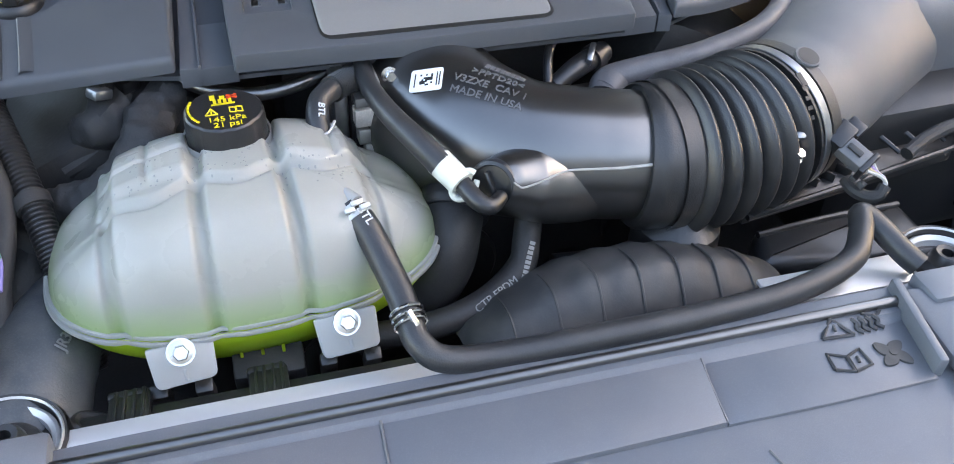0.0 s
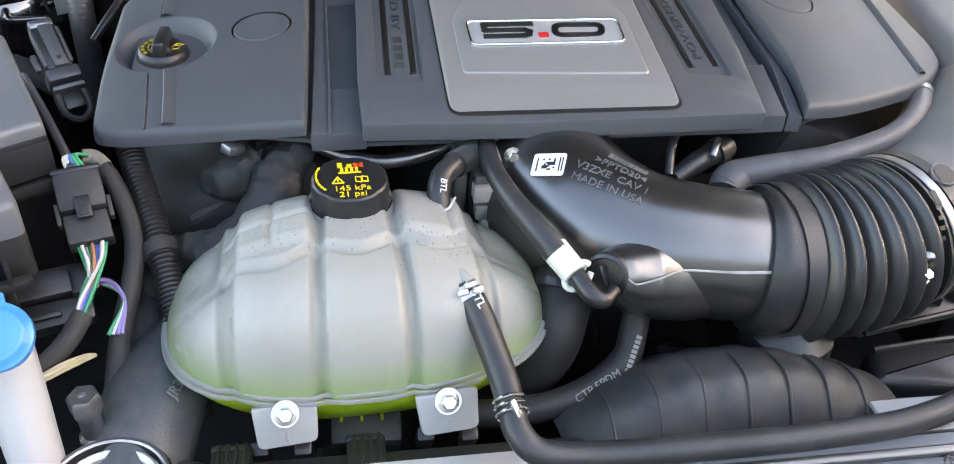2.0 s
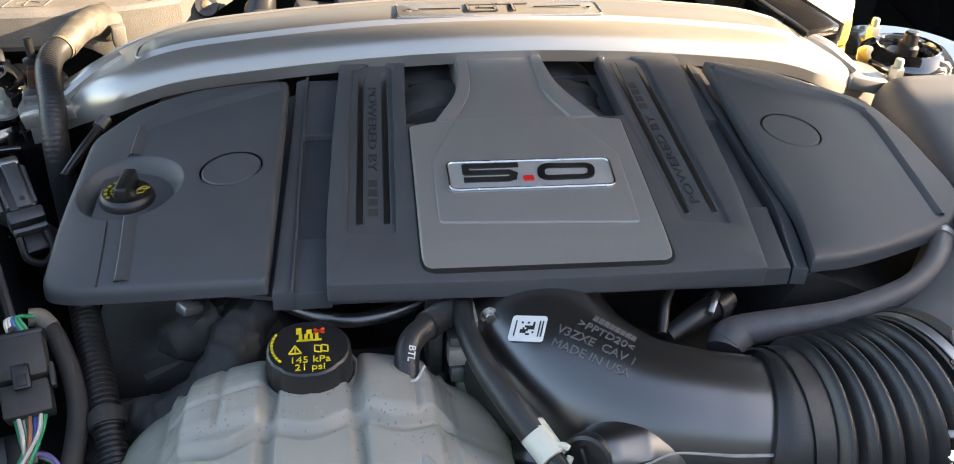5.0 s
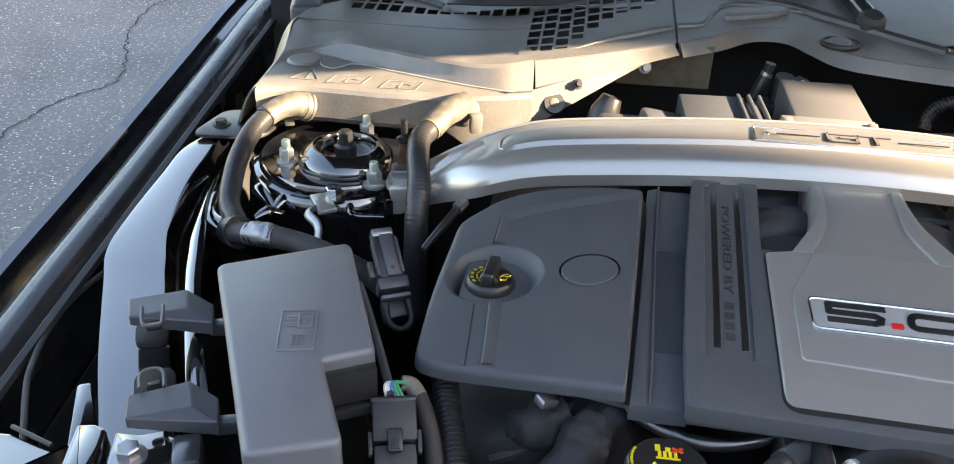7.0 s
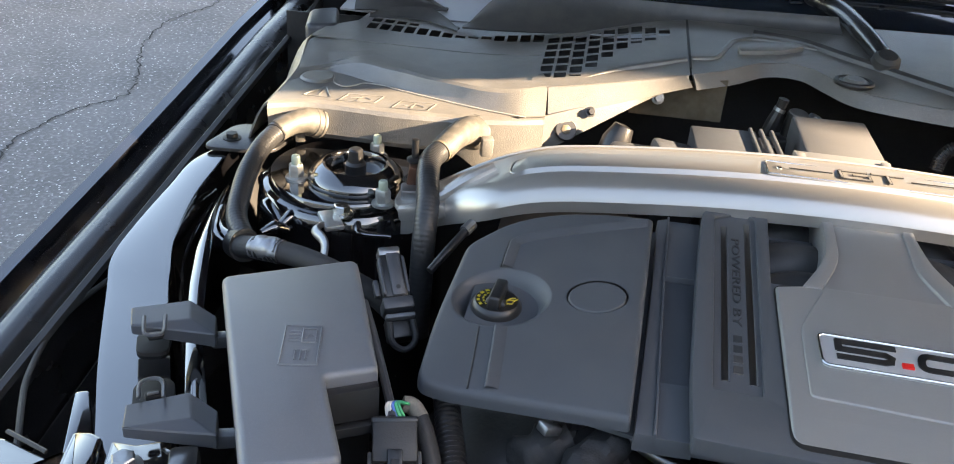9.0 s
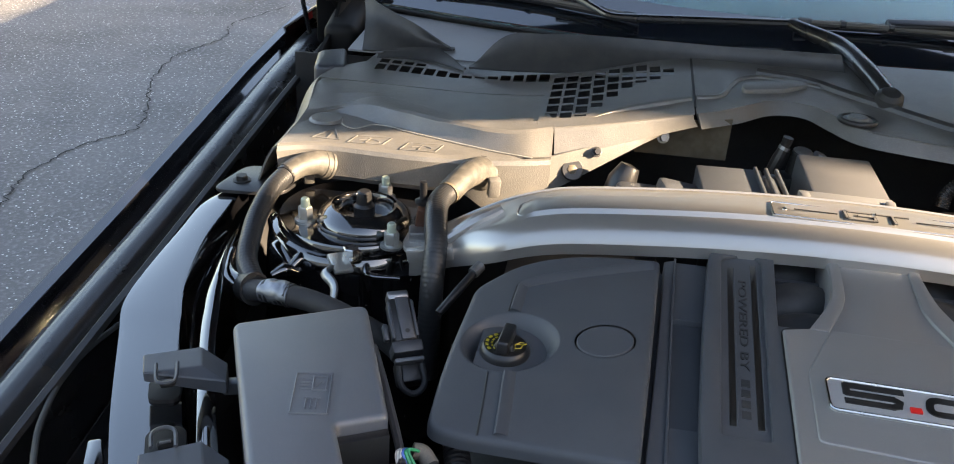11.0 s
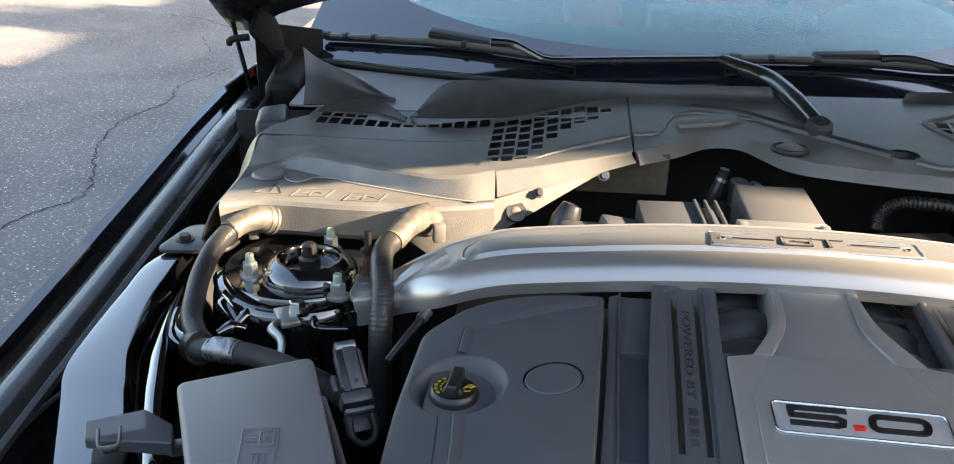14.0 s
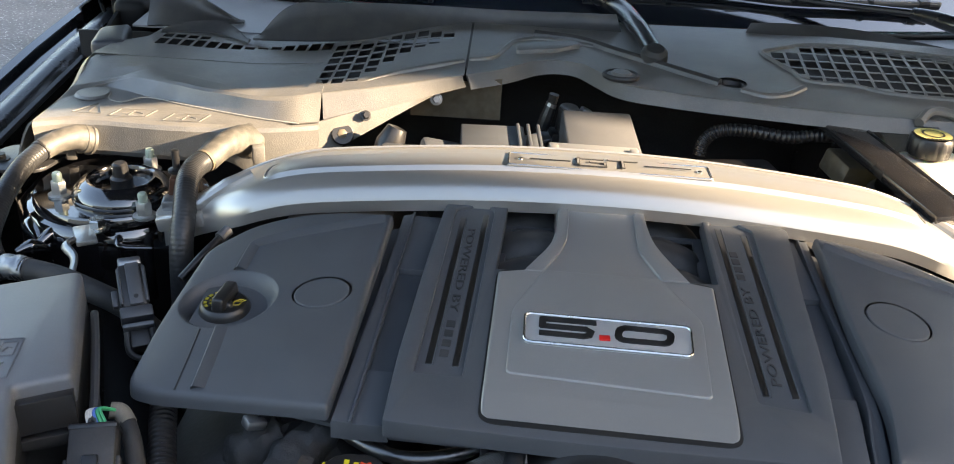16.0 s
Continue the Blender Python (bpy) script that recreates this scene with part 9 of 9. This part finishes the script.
for k, m_ in enumerate(wires):
    o = -0.012 + 0.003 * k
    a = mm @ Vector((o, -0.032, 0.004 * math.sin(k * 2.0)))
    part("wire", tube([a, a + Vector((0.002 - o * 0.3, -0.014, -0.006)), Vector((-0.363 - 0.002 * (k % 4), -0.072 - 0.002 * k, 0.812)), Vector((-0.372, -0.098, 0.80))], 0.0014, 6, 6), m_, con)
for k, m_ in enumerate((WHITE_WIRE, WHITE_WIRE, BLUE_WIRE, GREEN_WIRE, GREEN_WIRE)):
    a = mm @ Vector((-0.006 + 0.004 * k, 0.043, 0.004))
    part("wire", tube([a, a + Vector((-0.003 - 0.001 * k, 0.008, 0.007)), Vector((-0.3725 + 0.0012 * k, 0.013, 0.8675)), Vector((-0.3655, 0.0185, 0.862))], 0.0014, 6, 6), m_, con)
part("tape_end", tube([(-0.3715, 0.0185, 0.862), (-0.364, 0.0195, 0.860), (-0.356, 0.012, 0.856)], [0.0062, 0.0066, 0.0066], 12, 5), CLOTH_TAPE, con, "beige cloth tape end")
part("taped_loom", tube([(-0.358, 0.014, 0.857), (-0.350, 0.002, 0.850), (-0.341, -0.017, 0.838), (-0.336, -0.038, 0.822), (-0.340, -0.06, 0.80), (-0.348, -0.09, 0.778), (-0.352, -0.13, 0.75)], [0.0064, 0.0068, 0.007, 0.007, 0.0075, 0.008, 0.009], 12, 8), TAPE, con, "taped grey loom")
part("taped_loom", tube([(-0.368, -0.090, 0.804), (-0.378, -0.108, 0.796), (-0.398, -0.122, 0.785), (-0.43, -0.128, 0.778), (-0.47, -0.12, 0.77)], 0.0075, 12, 8), TAPE, con)
for k, m_ in enumerate((VIOLET_WIRE, VIOLET_WIRE, WHITE_WIRE, GREEN_WIRE)):
    part("wire", tube([(-0.378, -0.055 + 0.002 * k, 0.80), (-0.355, -0.058, 0.806 - 0.002 * k), (-0.343, -0.075, 0.80), (-0.344 - 0.003 * k, -0.098, 0.79)], 0.0016, 6, 6), m_, con)
blk = thing("black_connector", "flat black connector block with blue wires", "wiring connector", (-0.41, -0.06, 0.77))
mm = pose(-0.405, -0.062, 0.795, 28, 0, 14)
for nm, size, at, bv in (("block", (0.075, 0.022, 0.022), (0, 0.008, 0), 0.003), ("block", (0.065, 0.02, 0.018), (0.004, -0.014, -0.004), 0.003), ("cap", (0.02, 0.024, 0.024), (0.034, 0.006, 0), 0.003), ("tab", (0.03, 0.005, 0.004), (0.0, -0.016, 0.008), 0.001)):
    b = box(size, at, bevel=bv)
    b.transform(mm)
    part(nm, b, BLACK_PLASTIC, blk)
for k, m_ in enumerate((BLUE_WIRE, VIOLET_WIRE, BLUE_WIRE, RUST_WIRE)):
    part("wire", tube([mm @ Vector((-0.036, 0.006 - 0.004 * k, 0.002)), mm @ Vector((-0.05, 0.0 - 0.005 * k, 0.0)), mm @ Vector((-0.062, -0.016 - 0.004 * k, -0.008)), mm @ Vector((-0.066, -0.034 - 0.004 * k, -0.016))], 0.0015, 6, 6), m_, blk)

# washer filler
wash = thing("washer_filler", "white washer filler neck with a blue cap", "washer filler", (-0.40, -0.19, 0.62))
wm = along((-0.402, -0.150, 0.846), (0.12, -0.38, 0.62))
neckp = [(-0.352, -0.30, 0.60), (-0.372, -0.235, 0.68), (-0.388, -0.190, 0.755), (-0.398, -0.160, 0.808), (-0.403, -0.149, 0.836)]
part("neck", tube(neckp, [0.016, 0.016, 0.016, 0.018, 0.020], 24, 10), WHITE_PLASTIC, wash, "milky white neck")
cp = lathe([(0.0195, -0.010), (0.0215, -0.008), (0.0228, 0.0), (0.0220, 0.004), (0.0185, 0.0055), (0.0175, 0.0075), (0.0150, 0.0085), (0, 0.009)], 48)
cp.transform(wm)
wcap = part("cap", cp, BLUE, wash, "bright blue snap cap", 50)
tb = box((0.010, 0.010, 0.004), (0.006, 0.0225, 0.001), (-10, 0, 0), 0.002)
tb.transform(wm)
part("cap_tab", tb, BLUE, wcap)
sen = thing("pressure_sensor", "steel hexagon pressure sensor", "sensor", (-0.355, -0.165, 0.74))
part("body", lathe([(0.010, 0.0), (0.010, 0.03), (0.0075, 0.032), (0.0075, 0.05), (0.009, 0.052), (0.009, 0.058), (0, 0.058)], 24, pose(-0.360, -0.160, 0.73)), DULL_STEEL, sen)
part("hexagon", lathe([(0.0108, 0.0), (0.0108, 0.010), (0.009, 0.013), (0.003, 0.013), (0.003, 0.010), (0, 0.010)], 6, pose(-0.360, -0.160, 0.786)), DULL_STEEL, sen)
tanw = thing("bare_wires", "bundle of tan and white wires tied with tape", "wires", (-0.375, -0.165, 0.76))
for k in range(8):
    part("wire", tube([(-0.405 + 0.001 * k, -0.126 - 0.0012 * k, 0.786), (-0.394, -0.134 - 0.0010 * k, 0.791 + 0.001 * (k % 3)), (-0.378, -0.126 - 0.0010 * k, 0.794), (-0.366 + 0.001 * k, -0.116, 0.790)], 0.0015, 6, 6), (TAN_WIRE, WHITE_WIRE, TAN_WIRE, TAN_WIRE)[k % 4], tanw)

# wrapped harness and pipes in the dark behind the reservoir
loom = thing("engine_harness", "dusty grey wrapped engine harness behind the reservoir", "wiring harness", (-0.27, -0.01, 0.72))
part("wrap", crumple(tube([(-0.21, 0.03, 0.855), (-0.228, 0.005, 0.846), (-0.24, -0.02, 0.832), (-0.262, -0.03, 0.812), (-0.29, -0.03, 0.80), (-0.315, -0.02, 0.79), (-0.33, -0.03, 0.77)], [0.014, 0.017, 0.020, 0.018, 0.016, 0.017, 0.02], 26, 16), 0.0045, 60), FOAM, loom, "crumpled fabric wrap")
part("grey_bulb", crumple(tube([(-0.285, 0.03, 0.82), (-0.262, 0.022, 0.835), (-0.245, 0.03, 0.845)], [0.012, 0.020, 0.016], 24, 12), 0.004, 70), FOAM, loom)
part("branch", tube([(-0.30, 0.015, 0.80), (-0.272, 0.018, 0.815), (-0.25, 0.025, 0.835), (-0.245, 0.045, 0.86)], 0.007, 10, 8), TAPE, loom)
part("branch", crumple(tube([(-0.33, -0.03, 0.77), (-0.34, -0.08, 0.74), (-0.35, -0.14, 0.70)], 0.016, 20, 14), 0.004, 60), FOAM, loom)
part("tie", tube([(-0.268, 0.028, 0.862), (-0.256, 0.018, 0.866)], 0.006, 8, 3), BLACK_PLASTIC, loom)
part("clip", box((0.016, 0.012, 0.008), (-0.262, 0.012, 0.866), (0, 20, 40), 0.002), DULL_STEEL, loom)

# bolted bracket at the front corner
cb = thing("corner_bracket", "glossy black corner bracket with a zinc bolt", "bracket", (-0.55, -0.10, 0.82))
part("plate", prism(rounded([(-0.562, -0.056), (-0.544, -0.056), (-0.529, -0.048), (-0.524, -0.053), (-0.510, -0.057), (-0.478, -0.13), (-0.535, -0.15)], 0.003), 0.840, 0.852, 0.002), PAINT, cb)
part("folded_plate", prism(rounded([(-0.591, -0.055), (-0.579, -0.052), (-0.568, -0.056), (-0.545, -0.14), (-0.570, -0.145)], 0.003), 0.838, 0.854, 0.003), PAINT, cb)
part("upright", prism(rounded([(-0.619, -0.005), (-0.610, -0.001), (-0.586, -0.041), (-0.585, -0.070), (-0.592, -0.070)], 0.003), 0.832, 0.845, 0.001), PAINT, cb)
part("corner_panel", prism(rounded([(-0.655, -0.068), (-0.634, -0.067), (-0.596, -0.079), (-0.588, -0.068), (-0.575, -0.12), (-0.60, -0.20), (-0.70, -0.20)], 0.004), 0.842, 0.850, 0.003), PAINT, cb, "flat black panel beside the headlamp")
part("seal_lip", tube([(-0.636, -0.062, 0.851), (-0.616, -0.069, 0.851), (-0.600, -0.074, 0.850)], 0.0018, 8, 6), RUBBER, cb)
part("bolt", hexnut(0.0085, 0.010, pose(-0.541, -0.078, 0.852)), DULL_STEEL, cb, "zinc flange bolt")
part("side_clip", box((0.02, 0.03, 0.03), (-0.50, -0.075, 0.85), (0, 0, 20), 0.004), GLOSS_PLASTIC, cb)

# ---- behind the brace on the driver's side ----
rs = thing("brake_reservoir", "yellowed brake fluid reservoir with a black and yellow cap", "brake reservoir", (0.41, 0.50, 0.80))
BR = Vector((0.402, 0.507, 0.048))
part("body", box((0.10, 0.10, 0.075), (0.415, 0.488, 0.885), (0, 0, 6), 0.02, 4), RESERVOIR_WHITE, rs, "yellowed white body")
part("fluid", box((0.1025, 0.1025, 0.055), (0.415, 0.488, 0.872), (0, 0, 6), 0.018, 4), BRAKE_FLUID, rs, "amber brake fluid")
part("cap", lathe([(0.0235, 0.878), (0.0245, 0.882), (0.0245, 0.898), (0.0225, 0.901), (0, 0.902)], 60, pose(BR.x, BR.y, BR.z), lobes=24, lobe_depth=0.04), BLACK_PLASTIC, rs, "black cap")
part("cap_print", lathe([(0.021, 0.9025), (0.0, 0.9027)], 36, pose(BR.x, BR.y, BR.z)), PALE_YELLOW, rs, "yellow printed disc", flat=True)
part("cap_symbol", lathe([(0.013, 0.9032), (0.0105, 0.9034)], 28, pose(BR.x, BR.y, BR.z)), INK_AND_GAPS, rs, flat=True)
for dy in (0.02, -0.02):
    part("cap_bars", bars(7, 0.03, 0.003, pose(BR.x, BR.y + dy, 0.9034 + BR.z)), INK_AND_GAPS, rs, flat=True)
arm = thing("support_arm", "black painted support arm below the cowl", "support arm", (0.40, 0.56, 0.85))
ab = box((0.045, 0.26, 0.012), (0.337, 0.475, 0.925), (5, 0, 16), 0.003)
part("arm", ab, SATIN_PAINT, arm)
part("side_flange", box((0.006, 0.26, 0.03), (0.3615, 0.482, 0.916), (5, 0, 16), 0.002), SATIN_PAINT, arm)
cd = thing("bulkhead_conduit", "black corrugated conduit along the bulkhead", "conduit", (0.2, 0.57, 0.88))
part("conduit", corrugated([(0.150, 0.555, 0.885), (0.154, 0.56, 0.902), (0.170, 0.56, 0.917), (0.206, 0.56, 0.920), (0.255, 0.56, 0.915), (0.293, 0.56, 0.920), (0.34, 0.575, 0.915)], 0.0075, 0.0050, 0.10), BLACK_PLASTIC, cd)
part("box", box((0.10, 0.08, 0.05), (0.19, 0.50, 0.868), (0, 0, 10), 0.01), BLACK_PLASTIC, cd)
bb = thing("booster_bracket", "dusty tan metal bracket beside the brake booster", "bracket", (0.34, 0.53, 0.86))
part("plate", box((0.06, 0.05, 0.03), (0.338, 0.55, 0.884), (10, 8, 20), 0.005), DUSTY_TAN, bb)
part("pump", lathe([(0.035, 0.0), (0.036, 0.03), (0.03, 0.04), (0, 0.042)], 28, along((0.36, 0.475, 0.855), (0.1, -0.3, 1))), GLOSS_PLASTIC, bb, "glossy black pump body")
bo = thing("brake_booster", "black round brake booster on the bulkhead", "brake booster", (0.46, 0.72, 0.80))
part("shell", lathe([(0.0, 0.0), (0.06, 0.0), (0.11, 0.02), (0.12, 0.05), (0.12, 0.10), (0, 0.10)], 40, along((0.46, 0.68, 0.80), (0, 1, 0))), SATIN_PAINT, bo)

# thin cable low in the gap beside the inner wing
gap_cable = thing("gap_cable", "thin black braided cable beside the inner wing", "cable", (-0.70, 0.09, 0.79))
part("cable", tube([(-0.655, -0.05, 0.78), (-0.677, -0.002, 0.79), (-0.695, 0.031, 0.79), (-0.712, 0.068, 0.79), (-0.728, 0.129, 0.79), (-0.729, 0.183, 0.79), (-0.722, 0.26, 0.785)], 0.0028, 10, 8), TAPE, gap_cable)
